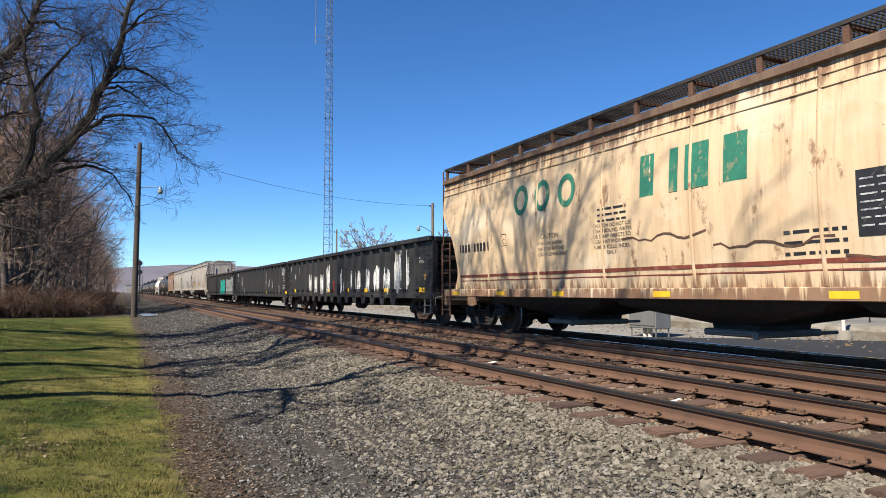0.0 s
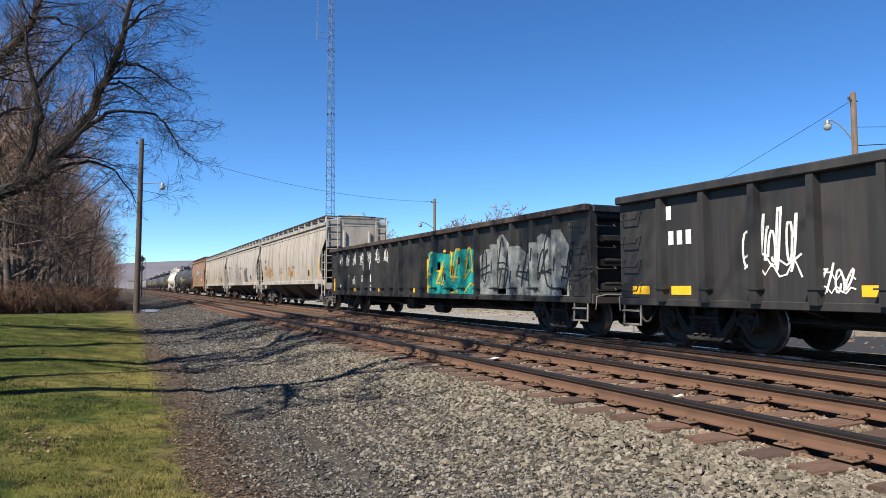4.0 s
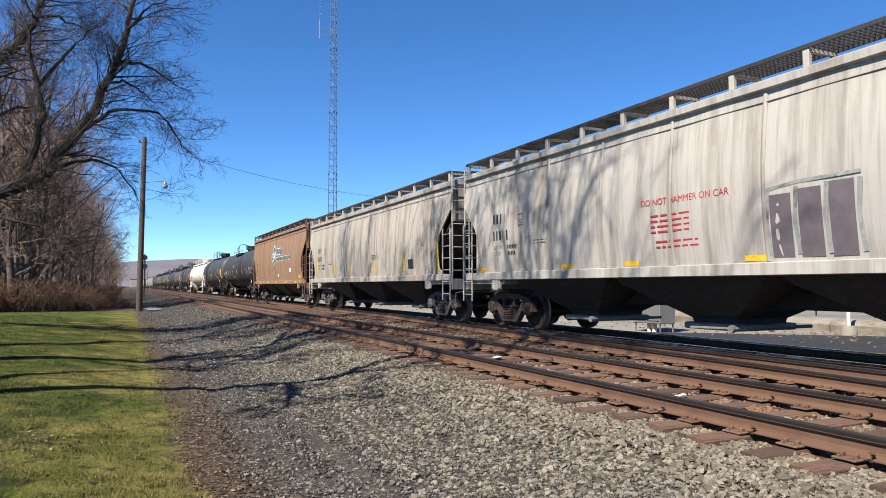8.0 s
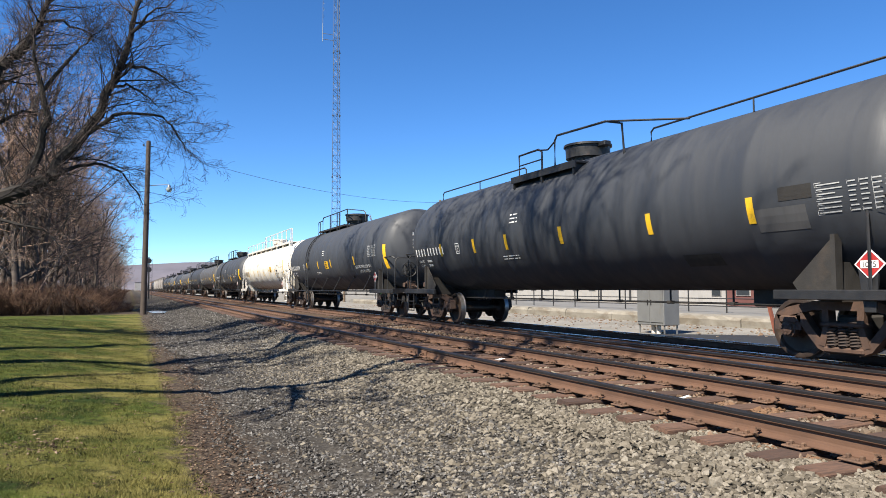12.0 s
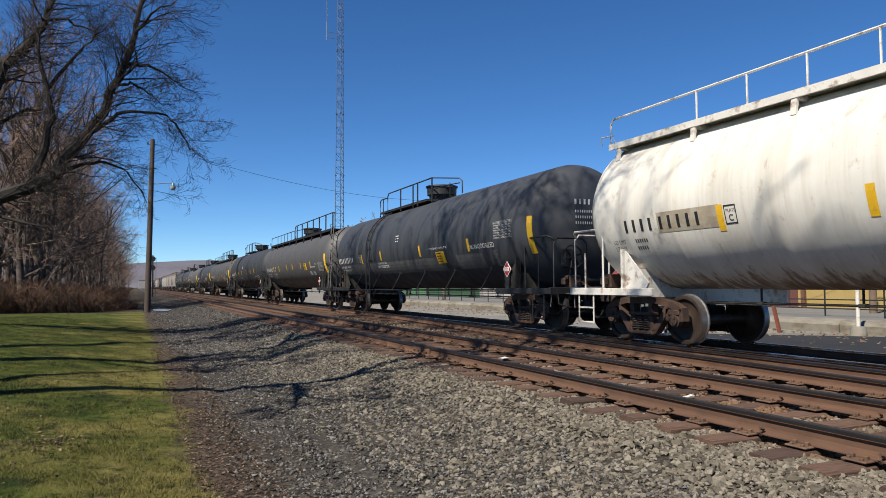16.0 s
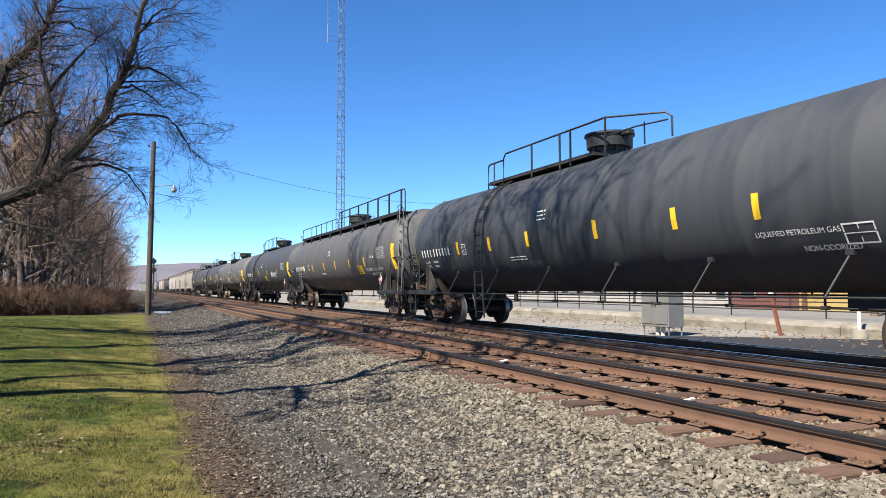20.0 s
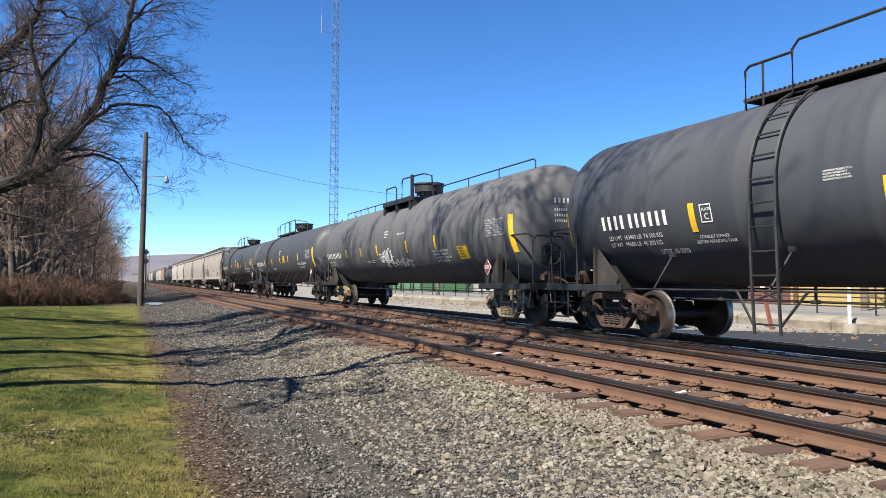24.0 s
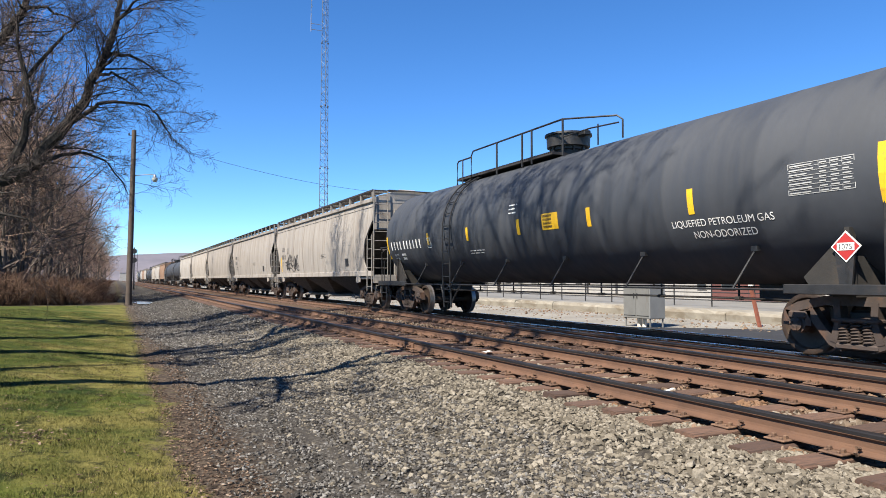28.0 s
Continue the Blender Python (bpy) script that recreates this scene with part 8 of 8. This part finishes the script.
# trees beside the view, known by their shadows on gravel and wagons
LAWN_TREES = (
    ((-4.6, 9.41), 22, 12, 0.18, ((0, 0, -0.2), (0, 0, 3.6), (-0.14, 0.3, 5.1), (0.2, -0.4, 6.35), (0.38, -0.8, 7.35), (0.54, -1.14, 7.65), (0.78, -1.62, 8.45), (0.87, -1.83, 9.0), (0.85, -1.7, 9.9), (0.9, -1.6, 12.0), (0.9, -1.5, 14.5)), (
        (((0.78, -1.62, 8.45), (0.99, -2.07, 8.72), (1.18, -2.47, 9.22), (1.1, -2.3, 10.2), (1.2, -2.5, 13.0)), 0.07, 0.45),
        (((0.54, -1.14, 7.6), (0.82, -1.73, 7.3), (0.97, -2.03, 7.66), (1.16, -2.42, 7.93)), 0.040, 0.35),
        (((0.54, -1.14, 7.6), (0.99, -2.08, 6.85), (1.21, -2.53, 6.18), (1.36, -2.85, 5.5)), 0.058, 0.35),
        (((0.85, -1.8, 7.1), (1.04, -2.18, 6.9), (1.3, -2.71, 6.91), (1.51, -3.15, 7.08), (1.77, -3.71, 7.52)), 0.034, 0.5),
        (((0.32, -0.67, 6.86), (0.61, -1.27, 6.89), (0.86, -1.81, 6.95)), 0.03, 0.3))),
    ((-4.6, 13.72), 23, 13, 0.24, ((0, 0, -0.2), (0, 0, 2.9), (-0.18, 0.38, 4.1), (-0.1, 0.2, 5.3), (0.1, -0.2, 5.7), (-0.1, 0.2, 6.4), (-0.36, 0.75, 7.4), (-0.3, 0.6, 8.4), (0, 0, 9.2), (-0.1, 0.2, 10.6), (-0.4, 0.8, 14.5)), (
        (((0.1, -0.21, 5.67), (0, 0.02, 6.29), (0, 0.02, 7.23), (0.39, -0.82, 7.97), (0.63, -1.31, 8.47), (0.56, -1.18, 9.33), (0.3, -0.5, 11.5)), 0.11, 0.5),
        (((0.1, -0.2, 4.6), (0.61, -1.28, 5.18), (0.87, -1.81, 5.6), (0.66, -1.39, 7.08)), 0.045, 0.4))),
    ((-4.6, 10.63), 15, 7, 0.12, ((0, 0, -0.2), (0, 0, 3.3), (-0.25, 0.5, 4.0), (-0.35, 0.72, 4.8), (-0.6, 1.2, 6.4), (-0.6, 1.3, 10.0)), ()),
    ((-4.6, 16.68), 22, 12, 0.21, ((0, 0, -0.2), (0, 0, 2.4), (-0.28, 0.59, 3.5), (-0.41, 0.87, 4.5), (-0.9, 1.9, 6.0), (-1.1, 2.3, 7.6), (-1.2, 2.5, 9.6), (-1.1, 2.4, 13.8)), (
        (((-1.0, 2.0, 7.0), (-0.8, 1.5, 8.4), (-0.49, 1.02, 9.5), (0.1, -0.2, 9.8)), 0.06, 0.45),)))
for k, ((x, y), h, n, r, spine, limbs) in enumerate(LAWN_TREES):
    bare_tree("shade_tree", "tall leafless lawn tree casting branching shadows", (x, y, ground_z(x, y) - 0.05), h, 21 + k, n, 4, 6, r, (0, 0), 0.42, open_from=0.82, least=0.012, spine=spine, guides=limbs)

# the wood along the line
kinds = [bare_tree("woodland_tree", "slender bare woodland tree in brown winter thicket", (-6.0 - 1.5 * k, 58.0 + 3 * k, -0.35), 14.0 + 1.0 * k, 40 + k, 11, 4, 5, 0.15, (0, 0), 0.36, M["twig_warm"], "woodland trees", open_from=0.16, least=0.0075, bark=M["bark_grey"]) for k in range(5)]
rw = random.Random(9)
for k in range(130):
    y = 52 + 250 * (k / 130) ** 1.5 + rw.uniform(-2, 2)
    back = abs(rw.gauss(0, 1)) * (2.5 + 0.06 * y) + (3.0 if y < 60 else 0.0)
    x = -1.3 - 0.002 * y - back
    tall = min(1.35, 0.52 + 0.16 * back) * rw.uniform(0.9, 1.12)
    copy_thing(kinds[k % 5], pose(x, y, -0.38, 0, 0, rw.uniform(0, 360)) @ Matrix.Scale(tall, 4))

g = Geo()
rb = random.Random(17)
for k in range(11000):
    y = 49.5 + 200 * rb.random() ** 2.4
    x = -0.9 - 0.003 * y - (10 + 0.05 * y) * rb.random() ** 1.4 + (1.2 * math.sin(y * 0.6) if y < 60 else 0)
    h = rb.uniform(0.3, 1.6) * (0.5 if x > -1.8 else 1.0 + 0.09 * min(6.0, -1.8 - x))
    a, l = rb.uniform(0, 6.28), rb.uniform(0.2, 1.6)
    p = Vector((x, y, -0.36))
    tip = p + Vector((math.cos(a) * l * h, math.sin(a) * l * h, h))
    w = 0.005 + 0.00025 * y
    tube_taper(g, [p, p.lerp(tip, 0.55) + Vector((0, 0, 0.12 * h)), tip], [w, w * 0.8, w * 0.4], 3)
    for s in range(3):
        q = p.lerp(tip, rb.uniform(0.3, 0.9))
        e = q + Vector((rb.gauss(0, 0.3), rb.gauss(0, 0.3), rb.uniform(0.0, 0.45))) * h * 0.7
        tube_taper(g, [q, e], [w * 0.7, w * 0.3], 3)
tagged(part("brush", g, M["brush"]), "tangled brown brush and dry stems at the wood's edge", "brush", kind="stuff")
tree = thing("fallen_stem", "bleached bare stem leaning in the brush", "dead tree", "", (-6.3, 52.0, -0.35))
part("stem", Geo().tube([(0, 0, 0), (0.9, 0.1, 1.7), (1.8, 0.3, 3.3), (3.0, 0.4, 5.6)], 0.07, 6, 0.02), M["twig_pale"], tree)

# beyond the tracks
bare_tree("yard_tree", "rounded pale bare tree beyond the tracks", (31.2, 90, -0.4), 11.2, 61, 15, 4, 6, 0.24, (0, 0), 0.62, M["twig_pale"], "yard trees", open_from=0.12, least=0.024)
bare_tree("yard_tree", "rounded pale bare tree beyond the tracks", (36.0, 96, -0.4), 10.0, 62, 14, 4, 6, 0.22, (0, 0), 0.6, M["twig_pale"], "yard trees", open_from=0.12, least=0.024)
bare_tree("yard_tree", "spreading bare tree beyond the tracks", (35.2, 70, -0.4), 10.0, 63, 13, 4, 6, 0.22, (0, 0), 0.6, M["twig_pale"], "yard trees", open_from=0.15, least=0.024)
bare_tree("yard_tree", "spreading bare tree beyond the tracks", (40.6, 70, -0.4), 11.2, 64, 14, 4, 6, 0.22, (0, 0), 0.62, M["twig_pale"], "yard trees", open_from=0.15, least=0.024)


# ---- poles, wires, mast ----
def wire(name, a, b, sag, label, r=0.012):
    a, b = Vector(a), Vector(b)
    pts = [a.lerp(b, k / 16) - Vector((0, 0, sag * 4 * (k / 16) * (1 - k / 16))) for k in range(17)]
    tagged(part(name, Geo().tube(pts, r, 4), M["black_steel"]), label, "cable")


def lamp_head(pole, at, m):
    """A dusk-to-dawn yard lamp: cap, ribbed glass."""
    x, y, z = at
    n = 12
    ring = lambda r, h: [(x + r * math.cos(q), y + r * math.sin(q), z + h) for q in (2 * math.pi * k / n for k in range(n))]
    cap = part("lamp_cap", Geo().loft([ring(0.05, 0.22), ring(0.08, 0.19), ring(0.10, 0.05), ring(0.17, 0.0)], True, True, True), M["galvanised"], pole)
    part("lamp_glass", Geo().loft([ring(0.16, -0.003), ring(0.18, -0.08), ring(0.13, -0.21), ring(0.08, -0.24)], True, True, True), M["lamp_glass"], cap)


def wood_pole(label, at, height, m, arm=None, lean=(0, 0), r=0.16):
    pole = thing("utility_pole", label, "utility pole", "utility poles", at)
    g = Geo()
    g.loft([[(rr * math.cos(q) + lean[0] * h, rr * math.sin(q) + lean[1] * h, h) for q in (2 * math.pi * k / 10 for k in range(10))] for h, rr in ((-0.2, r), (height * 0.5, r * 0.86), (height - 0.08, r * 0.72), (height, r * 0.62))], True, True, True)
    part("pole", g, m, pole)
    g = Geo()
    hx, hy = lean[0] * height, lean[1] * height
    g.tube([(hx - 0.28, hy, height - 0.35), (hx + 0.28, hy, height - 0.35)], 0.025, 6)
    g.tube([(hx - 0.28, hy, height - 0.36), (hx - 0.28, hy, height - 0.22)], 0.05, 8)
    part("insulator", g, M["black_steel"], pole)
    if arm:
        (ax, ay, az), h0 = arm
        x0, y0 = lean[0] * h0, lean[1] * h0
        pts = [(x0 + (ax - x0) * s, y0 + (ay - y0) * s, h0 + (az + 0.22 - h0) * math.sin(s * math.pi / 2)) for s in (0, 0.15, 0.35, 0.55, 0.8, 1.0)]
        part("lamp_arm", Geo().tube(pts, 0.028, 6), M["galvanised"], pole)
        lamp_head(pole, (ax, ay, az), m)
    return pole


wood_pole("dark creosoted wooden utility pole with a yard lamp", (0.78, 47.6, -0.36), 11.12, M["pole_wood"], ((1.38, -0.1, 8.12), 8.2), (0.011, 0.0), 0.19)
wood_pole("pale wooden utility pole with a yard lamp arm", (28.2, 19.0, -0.4), 9.9, M["pole_pale"], ((-0.65, 0.75, 8.6), 7.7), (0.0, 0.0))
wood_pole("pale wooden utility pole with a yard lamp arm", (24.8, 55.2, -0.4), 9.4, M["pole_pale"], ((-1.75, -0.9, 7.0), 6.7))
wood_pole("short pale wooden pole beside the mast", (22.9, 78.6, -0.4), 8.9, M["pole_pale"], None, (0, 0), 0.14)
wire("overhead_wire", (0.88, 47.6, 10.5), (24.8, 55.2, 8.75), 0.9, "thin black overhead wire between the poles")
wire("overhead_wire", (28.2, 19.0, 9.2), (28.2, 42.0, 2.2), 0.25, "thin black service wire falling from the pole to a shed")
wire("overhead_wire", (28.2, 19.0, 8.0), (60.0, -10.0, 8.3), 0.8, "thin black overhead wire leaving the pole")
wire("overhead_wire", (28.2, 19.0, 7.2), (45.0, -2.0, 7.3), 0.3, "thin black overhead wire leaving the pole", 0.02)


def mast():
    """A slim three-legged lattice mast with ring struts and a whip aerial on a side arm."""
    m = thing("radio_mast", "slim grey three-legged steel lattice radio mast", "radio mast", "", (22.3, 80.0, -0.4))
    top, legs = 56.0, []
    half = lambda h: 0.56 - 0.0062 * h
    corner = lambda k, h: (half(h) * 1.15 * math.cos(2.094 * k + 0.4), half(h) * 1.15 * math.sin(2.094 * k + 0.4), h)
    for k in range(3):
        part("leg", Geo().tube([corner(k, 0), corner(k, top / 2), corner(k, top)], 0.042, 6, 0.03), M["mast_steel"], m)
    n = 70
    for face in range(3):
        g = Geo()
        for i in range(n):
            h0, h1 = top * i / n, top * (i + 1) / n
            a, b = (face, (face + 1) % 3) if i % 2 else ((face + 1) % 3, face)
            g.tube([corner(a, h0), corner(b, h1)], 0.018, 4, caps=False)
            g.tube([corner(face, h1), corner((face + 1) % 3, h1)], 0.016, 4, caps=False)
        part("lattice", g, M["mast_steel"], m)
    for h in (15, 22.5, 30.2, 37.5):
        g = Geo()
        for k in range(3):
            x, y, z = corner(k, h)
            g.box(x - 0.09, x + 0.09, y - 0.09, y + 0.09, z - 0.07, z + 0.07, 0.01)
        part("splice", g, M["mast_steel"], m)
    g = Geo()
    g.tube([(-0.3, 0, 31.6), (-1.75, 0, 31.6)], 0.035, 5)
    g.tube([(-0.3, 0, 32.3), (-1.75, 0, 32.3)], 0.035, 5)
    g.tube([(-1.75, 0, 31.3), (-1.75, 0, 33.5)], 0.045, 6)
    part("side_arm", g, M["galvanised"], m)
    g = Geo()
    g.tube([(-1.75, 0, 33.5), (-1.72, 0, 36.8)], 0.03, 5)
    for h in (34.2, 35.0, 35.8, 36.6):
        g.tube([(-1.75, 0, h), (-1.55, 0, h + 0.25), (-1.72, 0, h + 0.4)], 0.02, 4)
    part("aerial", g, M["galvanised"], m)


mast()


# ---- the yard beyond the train ----
def cabinet():
    c = thing("signal_cabinet", "grey steel signal cabinet on short legs", "equipment cabinet", "", (16.9, 19.0, -0.37))
    part("body", Geo().box(-0.35, 0.35, -0.68, 0.68, 0.30, 1.75, 0.02), M["cabinet"], c)
    for s in (-1, 1):
        d = part("door", Geo().box(-0.372, -0.352, s * 0.335 - 0.31, s * 0.335 + 0.31, 0.40, 1.66, 0.008), M["cabinet"], c)
        part("handle", Geo().box(-0.40, -0.373, s * 0.08 - 0.02, s * 0.08 + 0.02, 1.0, 1.18, 0.005), M["black_steel"], d)
    part("roof", Geo().box(-0.42, 0.42, -0.75, 0.75, 1.752, 1.80, 0.01), M["cabinet"], c)
    g = Geo()
    for y in (-0.62, 0.62):
        for x in (-0.28, 0.28):
            g.box(x - 0.02, x + 0.02, y - 0.02, y + 0.02, -0.1, 0.30)
    part("leg_frame", g, M["cabinet"], c)
    for y in (-0.14, 0.12):
        part("conduit", Geo().tube([(-0.1, y, -0.1), (-0.1, y, 0.32)], 0.08, 8), M["white_steel"], c, "white cable conduit")
    return c


cabinet()
post = thing("leaning_post", "rusty red channel post leaning beside the yard", "post", "", (20.3, 17.0, -0.4))
part("channel", Geo().loft([[(x - 0.10 * z, y + 0.16 * z, z) for x, y in ((-0.05, -0.05), (0.05, -0.05), (0.05, 0.05), (0.03, 0.05), (0.03, -0.02), (-0.03, -0.02), (-0.03, 0.05), (-0.05, 0.05))] for z in (-0.1, 1.45)]), surface("red_post", (0.17, 0.052, 0.030), 0.8, 0, 0.25, 6, 50, (0.08, 0.032, 0.020), 0.6, (5, 5, 2), 0.5), post)
part("cap", Geo().box(-0.22, -0.08, 0.15, 0.30, 1.40, 1.55, 0.03), M["white_steel"], post)
bollard = thing("white_post", "white painted steel post in a concrete foot", "post", "", (21.35, 14.9, -0.37))
part("shaft", Geo().tube([(0, 0, 0.2), (0, 0, 1.55)], 0.062, 12), M["white_steel"], bollard)
part("foot", Geo().loft([[(r * math.cos(q), r * math.sin(q), z) for q in (2 * math.pi * k / 12 for k in range(12))] for z, r in ((-0.1, 0.26), (0.22, 0.23), (0.30, 0.17))], True, True, True), M["concrete"], bollard)

# flat pad coloured near black, so it carries the shade behind the train
tagged(part("asphalt_pad", Geo().prism([(12.7, 22.0), (17.6, 17.7), (21.75, 13.7), (21.75, -25.0), (12.7, -25.0)], "z", -0.45, -0.352), surface("asphalt", (0.009, 0.0095, 0.011), 0.95, 0, 0.25, 0.7, 30, (0.015, 0.015, 0.016), 0.5, (0.5, 0.5, 0.5), 0.5)), "near-black pad beside the track, shade in its colour", "pavement", kind="structure")

# low broken concrete wall with the slab behind it
rc = random.Random(3)
wall = thing("low_wall", "low weathered concrete dock wall with broken edge", "wall")
wall["kind"] = "structure"
for k in range(22):
    y0, y1 = -16 + 4.0 * k, -16 + 4.0 * k + 3.97
    g = Geo()
    rings = []
    for s in range(9):
        y = y0 + (y1 - y0) * s / 8
        d, e = rc.uniform(-0.05, 0.05), rc.uniform(-0.07, 0.02)
        rings.append([(21.95 + d, y, -0.5), (21.92 + d * 0.6, y, -0.10), (21.98 + abs(e), y, 0.06 + e), (22.4, y, 0.085), (22.6, y, 0.085), (22.6, y, -0.5)])
    g.loft(rings)
    part("wall_block", g, M["concrete"], wall)
tagged(part("platform", Geo().box(22.55, 33.0, -20.0, 75.0, -0.6, 0.075), M["slab"]), "bare grey concrete yard slab", "platform", kind="structure")


def pipe_fence():
    f = thing("pipe_fence", "black pipe fence with three rails", "fence", "", (24.2, 0, 0.07))
    post_mesh = kept("fence_post", lambda: Geo().tube([(0, 0, -0.05), (0, 0, 1.06)], 0.032, 6))
    for k in range(38):
        o = part("fence_post", post_mesh, M["black_steel"], f)
        o.location = (0, -14 + 2.3 * k, 0)
    for z in (0.30, 0.64, 1.04):
        part("fence_rail", Geo().tube([(0, -14.5, z), (0, 71.5, z)], 0.026, 6), M["black_steel"], f)


pipe_fence()


def building(label, x0, x1, y0, y1, h, wall_m, roof_m, openings=(), gable=None, posts=0, base=None):
    """A plain block with roof and openings on its track side; gable: ridge height, ridge along x."""
    b = thing("building", label, "building", "yard buildings", ((x0 + x1) / 2, (y0 + y1) / 2, -0.3))
    hx, hy = (x1 - x0) / 2, (y1 - y0) / 2
    part("wall", Geo().box(-hx, hx, -hy, hy, -0.2, h), wall_m, b)
    if gable:
        part("gable", Geo().prism([(-hy, h + 0.002), (hy, h + 0.002), (0, h + gable)], "x", -hx, hx), wall_m, b)
        for s in (-1, 1):
            part("roof", Geo().prism([(s * (hy + 0.35), h - 0.25), (0, h + gable + 0.02), (0, h + gable + 0.2), (s * (hy + 0.35), h - 0.05)], "x", -hx - 0.3, hx + 0.3), roof_m, b)
    else:
        part("roof", Geo().box(-hx - 0.2, hx + 0.2, -hy - 0.2, hy + 0.2, h + 0.002, h + 0.22, 0.03), roof_m, b)
    if base:
        part("plinth", Geo().box(-hx - 0.03, -hx + 0.05, -hy, hy, -0.2, base[0]), base[1], b)
    for kind, y, z, w, hh in openings:
        o = part(kind, Geo().box(-hx - 0.05, -hx + 0.02, y - w / 2 - 0.06, y + w / 2 + 0.06, z - 0.06, z + hh + 0.06, 0.01), M["white_wall"] if kind == "window" else M["roof_dark"], b)
        part("pane" if kind == "window" else "leaf", Geo().box(-hx - 0.075, -hx - 0.052, y - w / 2, y + w / 2, z, z + hh), M["pane"] if kind == "window" else wall_m, o)
    for k in range(posts):
        y = -hy + 0.4 + (2 * hy - 0.8) * k / max(1, posts - 1)
        part("wall_post", Geo().box(-hx - 0.16, -hx - 0.002, y - 0.12, y + 0.12, -0.2, h - 0.02), roof_m, b)
    return b


building("yellow sheet-metal shed with brown corner posts", 34, 44, 6.5, 27.2, 4.4, M["yellow_wall"], M["brown_steel"], (("door", 2.0, 0.2, 2.6, 2.6), ("door", -5.0, 0.2, 2.6, 2.6)), None, 4)
building("low maroon shed with dark openings", 35, 44, 27.6, 33.0, 3.6, M["maroon_wall"], M["roof_dark"], (("door", -1.0, 0.2, 1.4, 2.2), ("window", 1.3, 1.0, 1.0, 0.9)))
building("small white house with a dark gable roof", 43, 52, 39.5, 43.5, 2.0, M["white_wall"], M["roof_dark"], (("window", 0.0, 0.8, 0.9, 0.9),), 1.3)
building("dark shingled house with white trim", 46, 55, 34.5, 38.8, 2.6, M["roof_dark"], M["roof_dark"], (("window", 0.6, 0.9, 0.9, 1.0),), 1.6)
building("red painted warehouse with white lower wall", 50, 62, 44.5, 66.0, 5.0, M["red_wall"], M["roof_dark"], (("window", -7, 1.9, 1.4, 1.2), ("window", -2, 1.9, 1.4, 1.2), ("window", 4, 1.9, 1.4, 1.2)), None, 5, (1.3, M["white_wall"]))
building("long white stucco building with small windows", 52, 60, 68.0, 100.0, 4.2, M["white_wall"], M["roof_dark"], tuple(("window", -14 + 3.4 * k, 1.1, 1.3, 1.2) for k in range(9)))
building("green corrugated shed beside the yard", 33, 40, 78.0, 96.0, 3.0, M["green_wall"], M["roof_dark"], (), None, 6)
building("pale distant trackside building", 14, 22, 330, 352, 6.0, M["white_wall"], M["roof_dark"], (("window", -5, 2, 2, 1.5), ("window", 3, 2, 2, 1.5)))
building("pale distant trackside building", 3.6, 8.6, 640, 680, 7.0, M["white_wall"], M["roof_dark"], (("window", 0, 2, 2, 1.5),))

sig = thing("railway_signal", "black trackside signal mast with round target heads", "railway signal", "", (2.6, 118.0, -0.3))
part("mast", Geo().tube([(0, 0, 0), (0, 0, 6.6)], 0.09, 8), M["black_steel"], sig)
for z in (4.6, 6.0):
    part("signal_head", Geo().tube([(0, -0.25, z), (0, -0.12, z)], 0.42, 14), M["black_steel"], sig)
part("ladder", ladder(Geo(), (0.15, 0.2, 0.0), (0.15, 0.2, 6.3), (0.35, 0, 0), 16), M["black_steel"], sig)

tagged(part("puddle_water", Geo().loft([[(1.75 + rr * (0.62 + 0.1 * math.sin(3 * q)) * math.cos(q), 52.0 + rr * 2.9 * math.sin(q), z) for q in (2 * math.pi * k / 24 for k in range(24))] for z, rr in ((-0.42, 1.0), (-0.318, 1.0))]), M["water"]), "shallow puddle on the gravel road", "puddle", kind="structure")

# litter
def scrap(at, size, turn, m, label):
    w, h = size
    o = part("litter", Geo().add([(-w, -h, 0), (0.1 * w, -h * 1.1, 0.012), (w, -h * 0.8, 0.004), (w * 0.9, h, 0.016), (-0.1 * w, h, 0.006), (-w, h * 0.9, 0.012)], [(0, 1, 4, 5), (1, 2, 3, 4)]), m)
    o.location, o.rotation_euler = at, (0, 0, turn)
    tagged(o, label, "litter")


scrap((5.75, 6.05, 0.02), (0.10, 0.025), 0.3, M["litter_white"], "crumpled white plastic scrap between the rails")
scrap((5.9, 10.6, 0.02), (0.12, 0.05), 0.5, M["litter_white"], "crumpled white paper scrap on the ballast")
scrap((8.35, 12.0, 0.03), (0.09, 0.06), 0.2, M["litter_blue"], "faded blue plastic scrap on the ballast")
scrap((-0.55, 18.0, -0.31), (0.10, 0.05), 0.2, M["litter_white"], "white paper scrap on the lawn")
scrap((5.4, 3.05, 0.02), (0.30, 0.05), 0.25, M["litter_white"], "white plastic strip between the rails")
motions()
